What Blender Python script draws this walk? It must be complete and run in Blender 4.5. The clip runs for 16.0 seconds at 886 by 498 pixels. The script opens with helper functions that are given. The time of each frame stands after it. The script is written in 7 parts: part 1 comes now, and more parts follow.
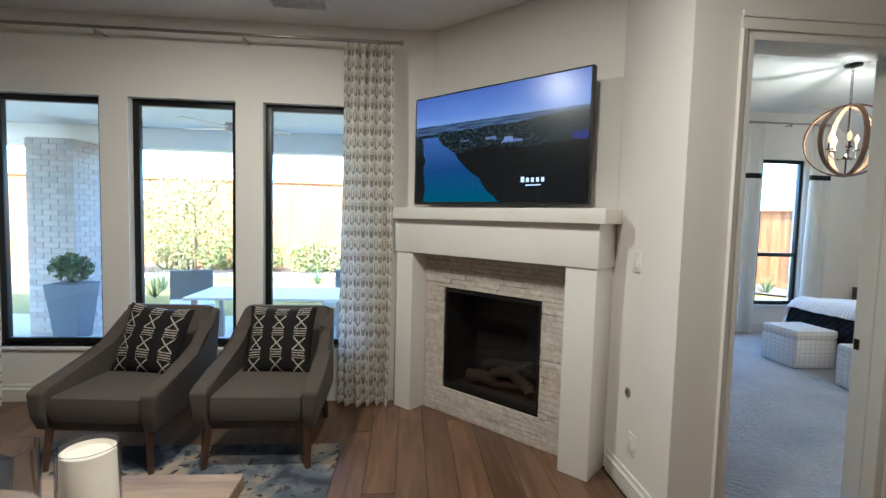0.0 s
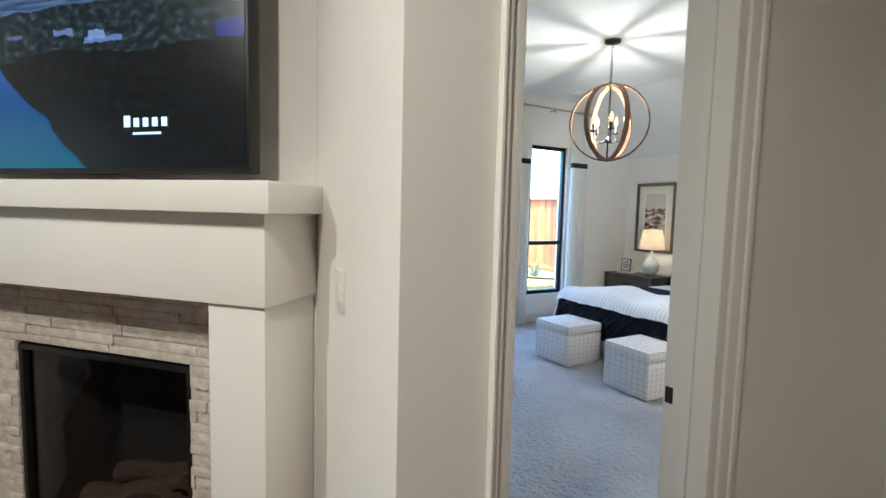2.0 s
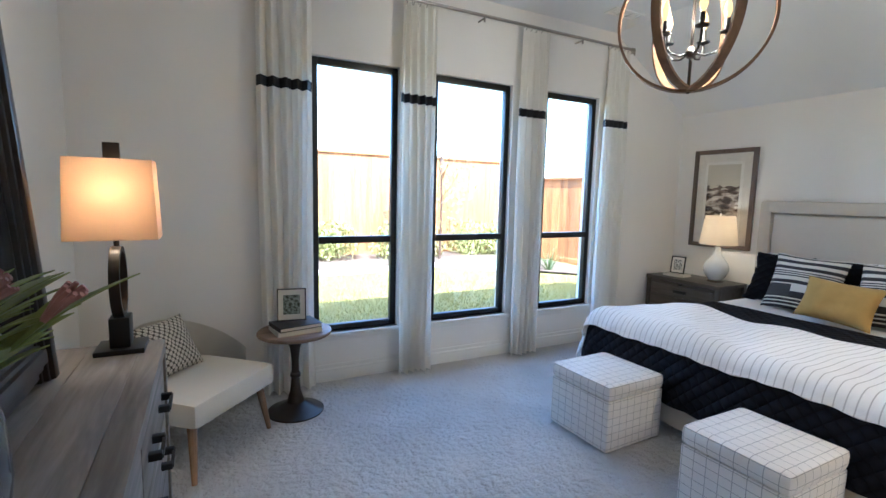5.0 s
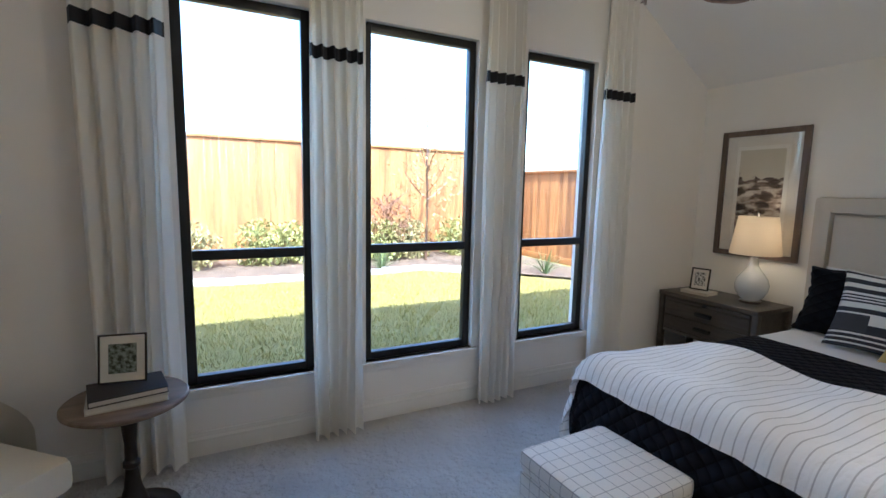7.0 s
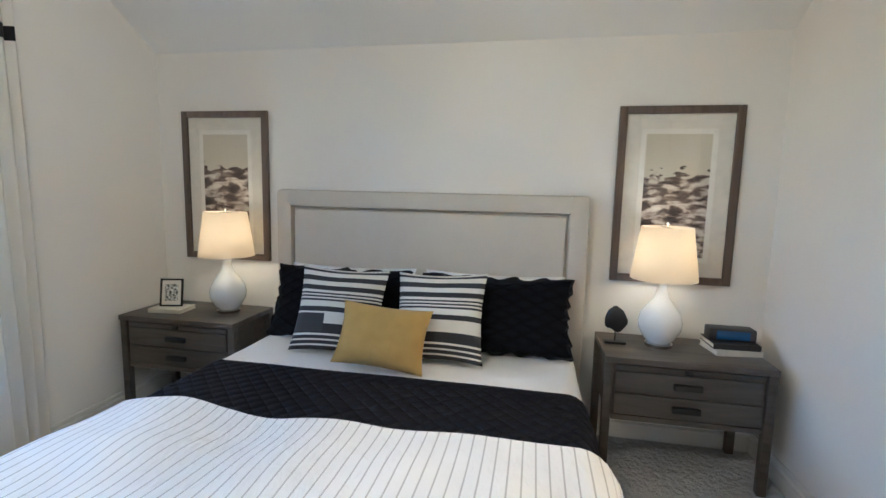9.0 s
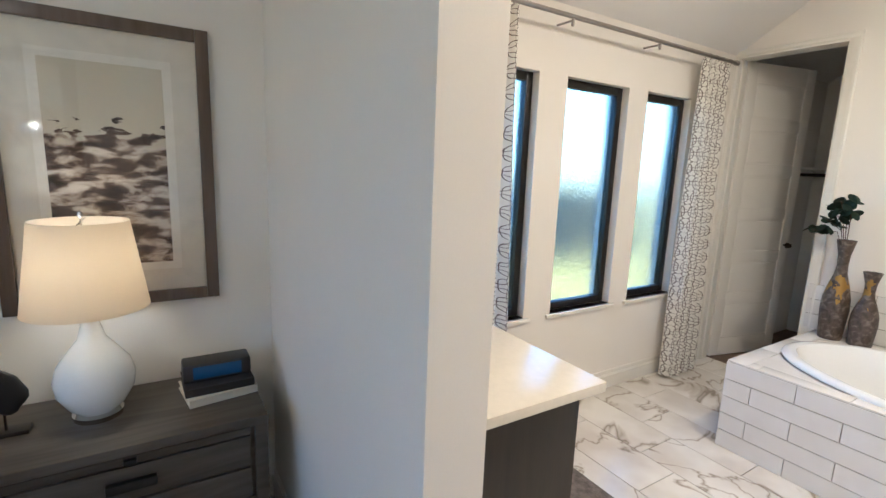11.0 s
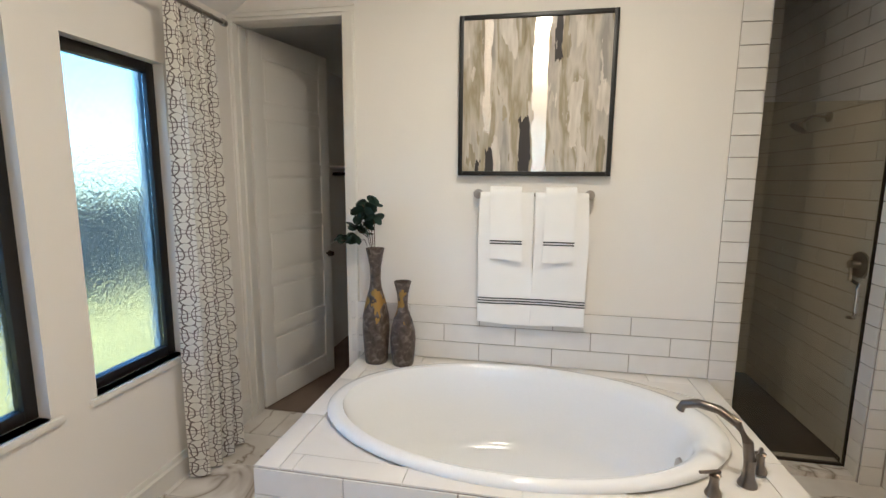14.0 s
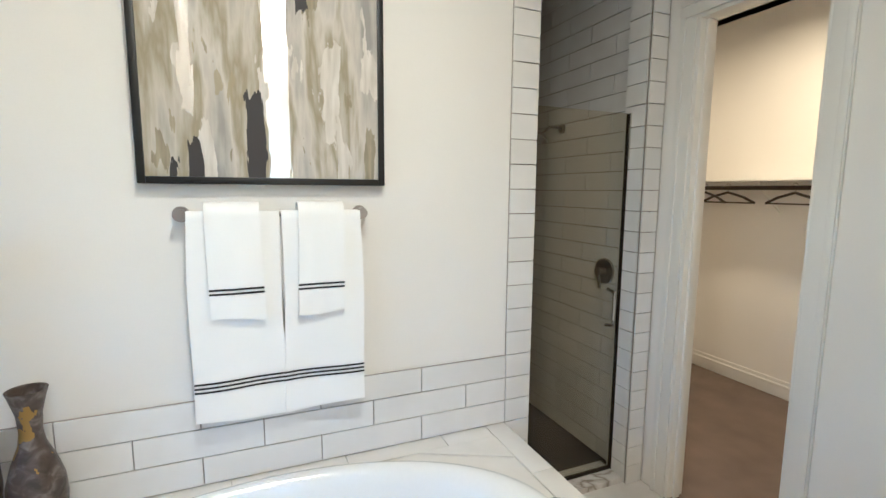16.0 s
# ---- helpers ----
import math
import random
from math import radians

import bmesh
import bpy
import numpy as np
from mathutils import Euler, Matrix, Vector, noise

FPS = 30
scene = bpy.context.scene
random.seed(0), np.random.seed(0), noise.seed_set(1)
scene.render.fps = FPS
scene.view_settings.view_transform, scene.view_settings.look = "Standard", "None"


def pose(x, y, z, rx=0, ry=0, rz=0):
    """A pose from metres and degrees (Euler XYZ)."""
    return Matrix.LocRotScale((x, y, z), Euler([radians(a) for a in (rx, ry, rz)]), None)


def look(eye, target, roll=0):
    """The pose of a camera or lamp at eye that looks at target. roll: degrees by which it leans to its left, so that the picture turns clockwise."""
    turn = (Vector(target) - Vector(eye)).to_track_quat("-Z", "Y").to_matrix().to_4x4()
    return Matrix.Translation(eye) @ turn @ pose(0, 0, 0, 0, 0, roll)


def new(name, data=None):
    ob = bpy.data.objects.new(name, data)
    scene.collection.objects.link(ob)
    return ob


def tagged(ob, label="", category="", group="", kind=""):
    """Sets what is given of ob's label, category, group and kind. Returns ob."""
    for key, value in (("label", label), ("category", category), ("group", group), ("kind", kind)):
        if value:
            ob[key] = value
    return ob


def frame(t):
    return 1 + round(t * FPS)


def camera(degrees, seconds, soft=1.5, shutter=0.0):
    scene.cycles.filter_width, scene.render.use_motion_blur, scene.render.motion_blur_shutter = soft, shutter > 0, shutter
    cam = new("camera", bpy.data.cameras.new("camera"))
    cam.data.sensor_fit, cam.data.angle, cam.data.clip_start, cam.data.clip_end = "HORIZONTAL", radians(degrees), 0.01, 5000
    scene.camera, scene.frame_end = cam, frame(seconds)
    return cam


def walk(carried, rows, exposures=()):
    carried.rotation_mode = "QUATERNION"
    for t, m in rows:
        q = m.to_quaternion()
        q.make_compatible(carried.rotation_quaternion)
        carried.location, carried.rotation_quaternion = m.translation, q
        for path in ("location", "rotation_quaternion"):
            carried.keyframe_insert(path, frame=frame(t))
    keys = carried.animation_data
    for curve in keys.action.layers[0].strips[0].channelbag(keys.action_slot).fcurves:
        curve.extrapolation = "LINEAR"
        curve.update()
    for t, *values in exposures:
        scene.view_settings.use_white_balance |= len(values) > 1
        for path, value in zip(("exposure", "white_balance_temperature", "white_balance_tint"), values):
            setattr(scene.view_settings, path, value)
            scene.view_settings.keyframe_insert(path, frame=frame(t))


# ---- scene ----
cam = camera(87.3, 16.0)
PATH = [
    (0, (-0.04, -0.536, 1.538), (0.115, 1.454, 1.41), 1.5),
    (0.5, (0.161, -0.213, 1.562), (0.487, 1.755, 1.423), 1.5),
    (1, (0.336, 0.119, 1.561), (0.878, 2.038, 1.416), 1.6),
    (1.5, (0.576, 0.44, 1.534), (1.35, 2.278, 1.389), 1.5),
    (2, (0.877, 0.697, 1.551), (1.831, 2.448, 1.393), 1.4),
    (2.5, (1.181, 0.933, 1.542), (2.231, 2.627, 1.375), 1.1),
    (3, (1.489, 1.231, 1.483), (2.627, 2.868, 1.326), 1.2),
    (3.5, (1.794, 1.477, 1.507), (2.953, 3.098, 1.335), 1.0),
    (4, (1.919, 1.751, 1.509), (3.034, 3.399, 1.306), 1.2),
    (4.5, (2.015, 1.999, 1.515), (3.014, 3.719, 1.308), 1.4),
    (4.7, (2.064, 2.105, 1.514), (3.013, 3.853, 1.299), 1.4),
    (6.8, (2.914, 3.046, 1.544), (3.749, 4.845, 1.28), 1.3),
    (7, (3.037, 3.078, 1.53), (3.923, 4.853, 1.277), 1.2),
    (7.5, (3.303, 3.175, 1.507), (4.419, 4.818, 1.271), 1.1),
    (8, (3.568, 3.223, 1.512), (5.01, 4.589, 1.282), 1.2),
    (8.5, (3.811, 3.248, 1.57), (5.587, 4.122, 1.312), 1.0),
    (9, (4.068, 3.194, 1.539), (6.017, 3.572, 1.296), 1.3),
    (9.5, (4.361, 3.035, 1.507), (6.341, 2.964, 1.24), 1.4),
    (10, (4.614, 2.774, 1.549), (6.538, 2.332, 1.226), 1.7),
    (10.2, (4.695, 2.643, 1.559), (6.582, 2.071, 1.224), 2.1),
    (12.3, (5.235, 1.792, 1.62), (6.359, 0.171, 1.288), 0.6),
    (12.5, (5.273, 1.705, 1.621), (6.299, 0.02, 1.292), 0.7),
    (13, (5.318, 1.455, 1.621), (6.146, -0.337, 1.296), 0.6),
    (13.5, (5.307, 1.188, 1.623), (5.929, -0.687, 1.315), 0.5),
    (14, (5.266, 0.885, 1.605), (5.626, -1.06, 1.31), 0.5),
    (14.5, (5.212, 0.598, 1.608), (5.338, -1.379, 1.329), 0.4),
    (15, (5.258, 0.401, 1.61), (5.152, -1.577, 1.337), 0.3),
    (15.5, (5.312, 0.215, 1.617), (4.885, -1.721, 1.353), 0.5),
    (16, (5.341, 0.04, 1.614), (4.576, -1.791, 1.364), 0.4),
]
EXPOSURES = [(0, 3.85, 4600, -4), (0.5, 3.9, 4800, -1), (1.5, 3.9, 4850, -2), (2, 4.05, 4650, -3), (2.5, 4.05, 4550, -4), (3, 3.95, 4750, -2), (3.5, 3.85, 4750, -1), (4.7, 3.85, 4750, 0), (6.8, 3.3, 5250, 3), (7, 3.2, 5100, 2), (7.5, 2.95, 4300, -3), (8, 2.7, 3800, -5), (8.5, 3.05, 4250, -3), (8.8, 3.6, 4600, -2), (9.2, 4.2, 5000, -1), (9.6, 4.45, 4850, -1), (10.1, 4.25, 4800, 1), (12.3, 2.95, 4850, -1), (13.5, 3.05, 4700, -1), (14.2, 3.3, 4900, -1), (15.2, 3.5, 4700, -3), (16, 3.55, 4450, -5)]
walk(cam, [(t, look(eye, target, roll)) for t, eye, target, roll in PATH], EXPOSURES)

# ---- light ----
world = bpy.data.worlds.new("sky")
scene.world = world
world.use_nodes = True
SUN_EL, SUN_AZ = 52.0, 197.0   # degrees; azimuth clockwise from +y, where the sun stands
_n = world.node_tree.nodes
_sky = _n.new("ShaderNodeTexSky")
_sky.sky_type, _sky.sun_disc = "NISHITA", False
_sky.sun_elevation, _sky.sun_rotation = radians(SUN_EL), radians(SUN_AZ)
_sky.air_density, _sky.dust_density = 1.0, 1.5
world.node_tree.links.new(_sky.outputs[0], _n["Background"].inputs[0])
_n["Background"].inputs[1].default_value = 0.15
sun_data = bpy.data.lights.new("sun", "SUN")
sun_data.energy, sun_data.angle, sun_data.color = 2.5, radians(0.53), (1.0, 0.95, 0.87)
sun = new("sun", sun_data)
_d = Vector((math.sin(radians(SUN_AZ)) * math.cos(radians(SUN_EL)), math.cos(radians(SUN_AZ)) * math.cos(radians(SUN_EL)), math.sin(radians(SUN_EL))))
sun.matrix_world = look(_d * 60, (0, 0, 0))


def point_lamp(name, at, watts, color, radius):
    d = bpy.data.lights.new(name, "POINT")
    d.energy, d.color, d.shadow_soft_size = watts, color, radius
    o = new(name, d)
    o.location = at
    return o


def ceiling_lamp(name, at, watts, color, size):
    d = bpy.data.lights.new(name, "AREA")
    d.energy, d.color, d.size, d.shape = watts, color, size, "DISK"
    o = new(name, d)
    o.location = at
    return o


WARM = (1.0, 0.70, 0.44)
point_lamp("chandelier_light", (4.40, 3.92, 2.44), 4.2, (1.0, 0.78, 0.55), 0.06)
point_lamp("bedside_light", (6.85, 2.46, 1.25), 0.2, (1.0, 0.78, 0.55), 0.05)
point_lamp("bedside_light", (6.85, 5.225, 1.25), 0.2, (1.0, 0.78, 0.55), 0.05)
point_lamp("dresser_light", (1.825, 4.50, 1.50), 0.8, WARM, 0.05)
ceiling_lamp("bath_downlight", (5.2, 0.9, 3.03), 2.9, (1.0, 0.66, 0.40), 0.15)
ceiling_lamp("bath_downlight", (5.2, -0.4, 3.03), 3.3, (1.0, 0.72, 0.47), 0.15)
ceiling_lamp("closet_downlight", (2.4, -1.9, 2.9), 3.2, (1.0, 0.62, 0.32), 0.2)
ceiling_lamp("living_downlight", (-1.3, 1.6, 3.03), 3.7, (1.0, 0.72, 0.48), 0.12)
ceiling_lamp("living_downlight", (0.1, 0.6, 3.03), 3.7, (1.0, 0.72, 0.48), 0.12)


# ---- materials ----
class Mat:
    def __init__(self, name, rough=0.6, metal=0.0):
        self.m = bpy.data.materials.new(name)
        self.m.use_nodes = True
        self.t = self.m.node_tree
        self.b = self.t.nodes["Principled BSDF"]
        self.b.inputs["Roughness"].default_value = rough
        self.b.inputs["Metallic"].default_value = metal
        self.bumped = None

    def node(self, kind, operation="", data_type="", blend_type=""):
        n = self.t.nodes.new("ShaderNode" + kind)
        if operation:
            n.operation = operation
        if data_type:
            n.data_type = data_type
        if blend_type:
            n.blend_type = blend_type
        return n

    def link(self, a, b):
        self.t.links.new(a, b)

    def set(self, socket, v):
        if isinstance(v, (int, float)):
            socket.default_value = v
        elif isinstance(v, tuple):
            socket.default_value = (*v, 1) if len(v) == 3 and socket.type == "RGBA" else v
        else:
            self.link(v, socket)

    def math(self, op, a, b=0.0, c=0.0):
        n = self.node("Math", operation=op)
        for i, v in enumerate((a, b, c)):
            self.set(n.inputs[i], v)
        return n.outputs[0]

    def coords(self, kind="Object", scale=(1, 1, 1), rot=(0, 0, 0)):
        if kind == "World":
            src = self.node("NewGeometry").outputs["Position"]
        else:
            src = self.node("TexCoord").outputs[kind]
        mp = self.node("Mapping")
        mp.inputs["Scale"].default_value = scale
        mp.inputs["Rotation"].default_value = rot
        self.link(src, mp.inputs[0])
        return mp.outputs[0]

    def noise(self, co, scale, detail=4, dist=0.0):
        n = self.node("TexNoise")
        n.inputs["Scale"].default_value, n.inputs["Detail"].default_value = scale, detail
        n.inputs["Distortion"].default_value = dist
        self.link(co, n.inputs["Vector"])
        return n.outputs["Fac"]

    def ramp(self, fac, stops, mode="LINEAR"):
        n = self.node("ValToRGB")
        n.color_ramp.interpolation = mode
        e = n.color_ramp.elements
        while len(e) < len(stops):
            e.new(0.5)
        for el, (p, c) in zip(e, stops):
            el.position, el.color = p, (*c, 1)
        self.set(n.inputs[0], fac)
        return n.outputs[0]

    def mix(self, fac, a, b, blend="MIX"):
        n = self.node("Mix", data_type="RGBA", blend_type=blend)
        self.set(n.inputs[0], fac)
        self.set(n.inputs[6], a)
        self.set(n.inputs[7], b)
        return n.outputs[2]

    def color(self, c):
        self.set(self.b.inputs["Base Color"], c)
        return self

    def bump(self, h, strength=0.2, dist=0.01):
        n = self.node("Bump")
        n.inputs["Strength"].default_value, n.inputs["Distance"].default_value = strength, dist
        self.link(h, n.inputs["Height"])
        if self.bumped:
            self.link(self.bumped, n.inputs["Normal"])
        self.link(n.outputs[0], self.b.inputs["Normal"])
        self.bumped = n.outputs[0]
        return self

    def rand(self):
        return self.node("ObjectInfo").outputs["Random"]

    def uv(self):
        s = self.node("SeparateXYZ")
        self.link(self.node("TexCoord").outputs["UV"], s.inputs[0])
        return s.outputs[0], s.outputs[1]


def mottled(name, c, rough=0.6, scale=6, amount=0.12, fine=120, bump=0.1, bdist=0.002, metal=0.0, co="Object"):
    """A surface of one colour with broad mottling and a fine grain."""
    m = Mat(name, rough, metal)
    p = m.coords(co)
    a, f = m.noise(p, scale), m.noise(p, fine, 2)
    lo, hi = tuple(v * (1 - amount) for v in c), tuple(min(1, v * (1 + amount)) for v in c)
    m.color(m.mix(m.math("MULTIPLY", f, 0.25), m.ramp(a, [(0.3, lo), (0.7, hi)]), tuple(v * 0.85 for v in c)))
    m.bump(f, bump, bdist)
    return m.m


def fabric(name, c, amount=0.1, weave=900, rough=0.95, bump=0.3):
    m = Mat(name, rough)
    p = m.coords()
    a, f = m.noise(p, 9), m.noise(p, weave * 0.4, 2)
    m.color(m.mix(f, m.ramp(a, [(0.3, tuple(v * (1 - amount) for v in c)), (0.7, c)]), tuple(v * 0.8 for v in c)))
    m.bump(f, bump, 0.002)
    m.bump(m.noise(p, 14, 3), 0.15, 0.01)
    m.b.inputs["Sheen Weight"].default_value = 0.05
    return m.m


def wood(name, dark, light, axis=0, scale=1.0, rough=0.45, bump=0.15):
    m = Mat(name, rough)
    st = [9.0, 9.0, 9.0]
    st[axis] = 0.9
    p = m.coords("Object", tuple(v * scale for v in st))
    off = m.node("VectorMath", operation="ADD")
    m.link(p, off.inputs[0])
    cx = m.node("CombineXYZ")
    r = m.math("MULTIPLY", m.rand(), 37.0)
    for k in range(3):
        m.link(r, cx.inputs[k])
    m.link(cx.outputs[0], off.inputs[1])
    g = m.noise(off.outputs[0], 1.6, 6, 1.5)
    f = m.noise(off.outputs[0], 14, 3)
    base = m.ramp(g, [(0.3, dark), (0.7, light)])
    base = m.mix(m.math("MULTIPLY", f, 0.35), base, tuple(v * 0.7 for v in dark))
    tone = m.math("MULTIPLY_ADD", m.rand(), 0.5, 0.75)
    hs = m.node("HueSaturation")
    m.link(tone, hs.inputs["Value"])
    m.link(base, hs.inputs["Color"])
    m.color(hs.outputs[0])
    m.bump(f, bump, 0.002)
    return m.m


def plain(name, c, rough=0.5, metal=0.0):
    return mottled(name, c, rough, 20, 0.06, 200, 0.03, 0.001, metal)


def glow(name, c, strength):
    m = Mat(name)
    m.color(tuple(v * 0.1 for v in c))
    m.b.inputs["Emission Color"].default_value = (*c, 1)
    m.b.inputs["Emission Strength"].default_value = strength
    return m.m


def glass(name, c=(1, 1, 1), rough=0.0, ior=1.45):
    m = Mat(name, rough)
    m.color(c)
    m.b.inputs["Transmission Weight"].default_value = 1.0
    m.b.inputs["IOR"].default_value = ior
    return m


WALL = mottled("wall_paint", (0.82, 0.79, 0.74), 0.75, 1.5, 0.02, 260, 0.12, 0.0015, co="World")
CEIL = mottled("ceiling_paint", (0.82, 0.81, 0.79), 0.85, 1.5, 0.02, 180, 0.25, 0.002, co="World")
TRIM = mottled("trim_paint", (0.80, 0.78, 0.73), 0.4, 3, 0.02, 200, 0.03, 0.001, co="World")
BLACK = plain("black_frame", (0.006, 0.0055, 0.0055), 0.4)
STEEL = plain("brushed_steel", (0.42, 0.39, 0.36), 0.3, 1.0)
NICKEL = plain("aged_nickel", (0.20, 0.175, 0.15), 0.28, 1.0)
CHROME = plain("chrome", (0.6, 0.58, 0.55), 0.12, 1.0)
BRONZE = plain("dark_bronze", (0.035, 0.026, 0.02), 0.4, 0.6)
PORCELAIN = mottled("white_ceramic", (0.84, 0.84, 0.82), 0.08, 3, 0.01, 90, 0.0)
ACRYLIC = mottled("tub_acrylic", (0.86, 0.87, 0.88), 0.1, 2, 0.01, 90, 0.0)
WAX = plain("candle_wax", (0.85, 0.80, 0.70), 0.5)
SWITCH = plain("switch_plastic", (0.8, 0.78, 0.73), 0.35)
PAPER = plain("paper", (0.72, 0.68, 0.6), 0.8)
GROUT = mottled("grout", (0.36, 0.32, 0.28), 0.9, 20, 0.1, 300, 0.2)

_c = Mat("carpet", 1.0)
_p = _c.coords("World")
_c.color(_c.mix(_c.noise(_p, 160, 2), _c.ramp(_c.noise(_p, 2.2, 5), [(0.3, (0.56, 0.545, 0.535)), (0.7, (0.77, 0.755, 0.745))]), (0.45, 0.435, 0.425)))
_c.bump(_c.noise(_p, 130, 2), 0.9, 0.012)
_c.bump(_c.noise(_p, 26, 5), 1.0, 0.04)
_c.bump(_c.noise(_p, 7, 4), 0.4, 0.03)
CARPET = _c.m
CLOSET_CARPET = mottled("closet_carpet", (0.2, 0.15, 0.12), 1.0, 4, 0.15, 150, 0.8, 0.01, co="World")

OAK_FLOOR = wood("oak_planks", (0.10, 0.055, 0.03), (0.21, 0.125, 0.075), 1, 0.9, 0.33)
DRESSER_WOOD = wood("limed_wood", (0.11, 0.092, 0.076), (0.27, 0.24, 0.205), 1, 1.0, 0.55, 0.4)
NIGHT_WOOD = wood("grey_brown_wood", (0.055, 0.045, 0.037), (0.115, 0.095, 0.078), 1, 1.0, 0.45)
DARK_WOOD = wood("espresso_wood", (0.010, 0.007, 0.0055), (0.028, 0.019, 0.014), 2, 1.0, 0.4)
LEG_WOOD = wood("walnut_leg", (0.05, 0.025, 0.014), (0.12, 0.06, 0.033), 2, 1.0, 0.4)
TAN_WOOD = wood("tan_leg", (0.22, 0.12, 0.06), (0.34, 0.2, 0.11), 2, 1.0, 0.4)
RING_WOOD = wood("chandelier_wood", (0.13, 0.065, 0.03), (0.27, 0.15, 0.075), 2, 1.0, 0.5)
TABLE_WOOD = wood("rustic_wood", (0.15, 0.1, 0.07), (0.38, 0.28, 0.19), 0, 0.8, 0.6, 0.4)
FENCE_WOOD = wood("cedar_fence", (0.22, 0.08, 0.022), (0.42, 0.19, 0.06), 2, 0.5, 0.7)
FRAME_WOOD = wood("picture_wood", (0.10, 0.07, 0.055), (0.17, 0.125, 0.1), 2, 1.0, 0.28)

CHAIR_GREY = fabric("taupe_upholstery", (0.085, 0.070, 0.060))
CREAM = fabric("cream_linen", (0.68, 0.62, 0.53), 0.05)
OFFWHITE = fabric("ivory_upholstery", (0.72, 0.68, 0.6), 0.04)
NAVY = fabric("charcoal_navy", (0.006, 0.0065, 0.010), 0.2)
MUSTARD = fabric("mustard_velvet", (0.52, 0.34, 0.10), 0.3)
TOWEL = mottled("terry_towel", (0.9, 0.89, 0.87), 1.0, 5, 0.01, 300, 0.08, 0.001)
BAND = plain("black_band", (0.01, 0.01, 0.014), 0.7)
SHEET = fabric("white_cotton", (0.9, 0.89, 0.87), 0.02, bump=0.1)


def sheer():
    m = Mat("ivory_drapery", 0.9)
    x, y = m.uv()
    f = m.noise(m.coords("UV", (400, 400, 1)), 1.0, 1)
    m.color(m.mix(f, (0.94, 0.925, 0.88), (0.88, 0.865, 0.82)))
    tr = m.node("BsdfTranslucent")
    tr.inputs[0].default_value = (0.9, 0.87, 0.8, 1)
    mx = m.node("MixShader")
    mx.inputs[0].default_value = 0.45
    m.link(m.b.outputs[0], mx.inputs[1])
    m.link(tr.outputs[0], mx.inputs[2])
    m.link(mx.outputs[0], m.t.nodes["Material Output"].inputs[0])
    return m.m


DRAPE = sheer()


def ring_lattice(m, x, y, px, py, rx, ry, w, ox=0.0, oy=0.0, power=2.0):
    """1 on the outlines of rounded loops repeated px by py."""
    fx = m.math("ABSOLUTE", m.math("SUBTRACT", m.math("FRACT", m.math("ADD", m.math("DIVIDE", x, px), ox)), 0.5))
    fy = m.math("ABSOLUTE", m.math("SUBTRACT", m.math("FRACT", m.math("ADD", m.math("DIVIDE", y, py), oy)), 0.5))
    a = m.math("POWER", m.math("DIVIDE", m.math("MULTIPLY", fx, px), rx), power)
    b = m.math("POWER", m.math("DIVIDE", m.math("MULTIPLY", fy, py), ry), power)
    d = m.math("ABSOLUTE", m.math("SUBTRACT", m.math("POWER", m.math("ADD", a, b), 1 / power), 1.0))
    return m.math("LESS_THAN", d, w)


def lit_through(m, share):
    """Lets some daylight through a printed cloth."""
    src = m.b.inputs["Base Color"].links[0].from_socket
    tr = m.node("BsdfTranslucent")
    m.link(src, tr.inputs[0])
    mx = m.node("MixShader")
    mx.inputs[0].default_value = share
    m.link(m.b.outputs[0], mx.inputs[1])
    m.link(tr.outputs[0], mx.inputs[2])
    m.link(mx.outputs[0], m.t.nodes["Material Output"].inputs[0])


def bath_drape():
    m = Mat("loop_print_drapery", 0.9)
    x, y = m.uv()
    wob = m.math("MULTIPLY", m.math("SUBTRACT", m.noise(m.coords("UV", (14, 14, 1)), 1.0, 2), 0.5), 0.03)
    x2, y2 = m.math("ADD", x, wob), m.math("ADD", y, wob)
    a = ring_lattice(m, x2, y2, 0.17, 0.105, 0.073, 0.042, 0.04, 0, 0, 3.0)
    b = ring_lattice(m, x2, y2, 0.17, 0.105, 0.073, 0.042, 0.04, 0.5, 0.5, 3.0)
    c = ring_lattice(m, x2, y2, 0.17, 0.105, 0.032, 0.055, 0.06, 0.5, 0.0, 3.0)
    s = m.math("MINIMUM", m.math("ADD", m.math("ADD", a, b), c), 1.0)
    m.color(m.mix(s, (0.86, 0.84, 0.79), (0.17, 0.14, 0.13)))
    lit_through(m, 0.35)
    m.bump(m.noise(m.coords("UV", (500, 500, 1)), 1.0, 1), 0.2, 0.001)
    return m.m


def living_drape():
    m = Mat("ogee_print_drapery", 0.9)
    x, y = m.uv()
    a = ring_lattice(m, x, y, 0.12, 0.2, 0.034, 0.062, 0.22)
    b = ring_lattice(m, x, y, 0.12, 0.2, 0.034, 0.062, 0.22, 0.5, 0.5)
    c = ring_lattice(m, x, y, 0.12, 0.2, 0.008, 0.016, 0.9)
    d = ring_lattice(m, x, y, 0.06, 0.1, 0.012, 0.014, 0.4, 0.5, 0.25)
    s = m.math("MINIMUM", m.math("ADD", m.math("ADD", a, b), m.math("ADD", c, d)), 1.0)
    m.color(m.mix(s, (0.40, 0.35, 0.29), (0.88, 0.86, 0.80)))
    lit_through(m, 0.4)
    m.bump(m.noise(m.coords("UV", (500, 500, 1)), 1.0, 1), 0.2, 0.001)
    return m.m


BATH_DRAPE, LIVING_DRAPE = bath_drape(), living_drape()


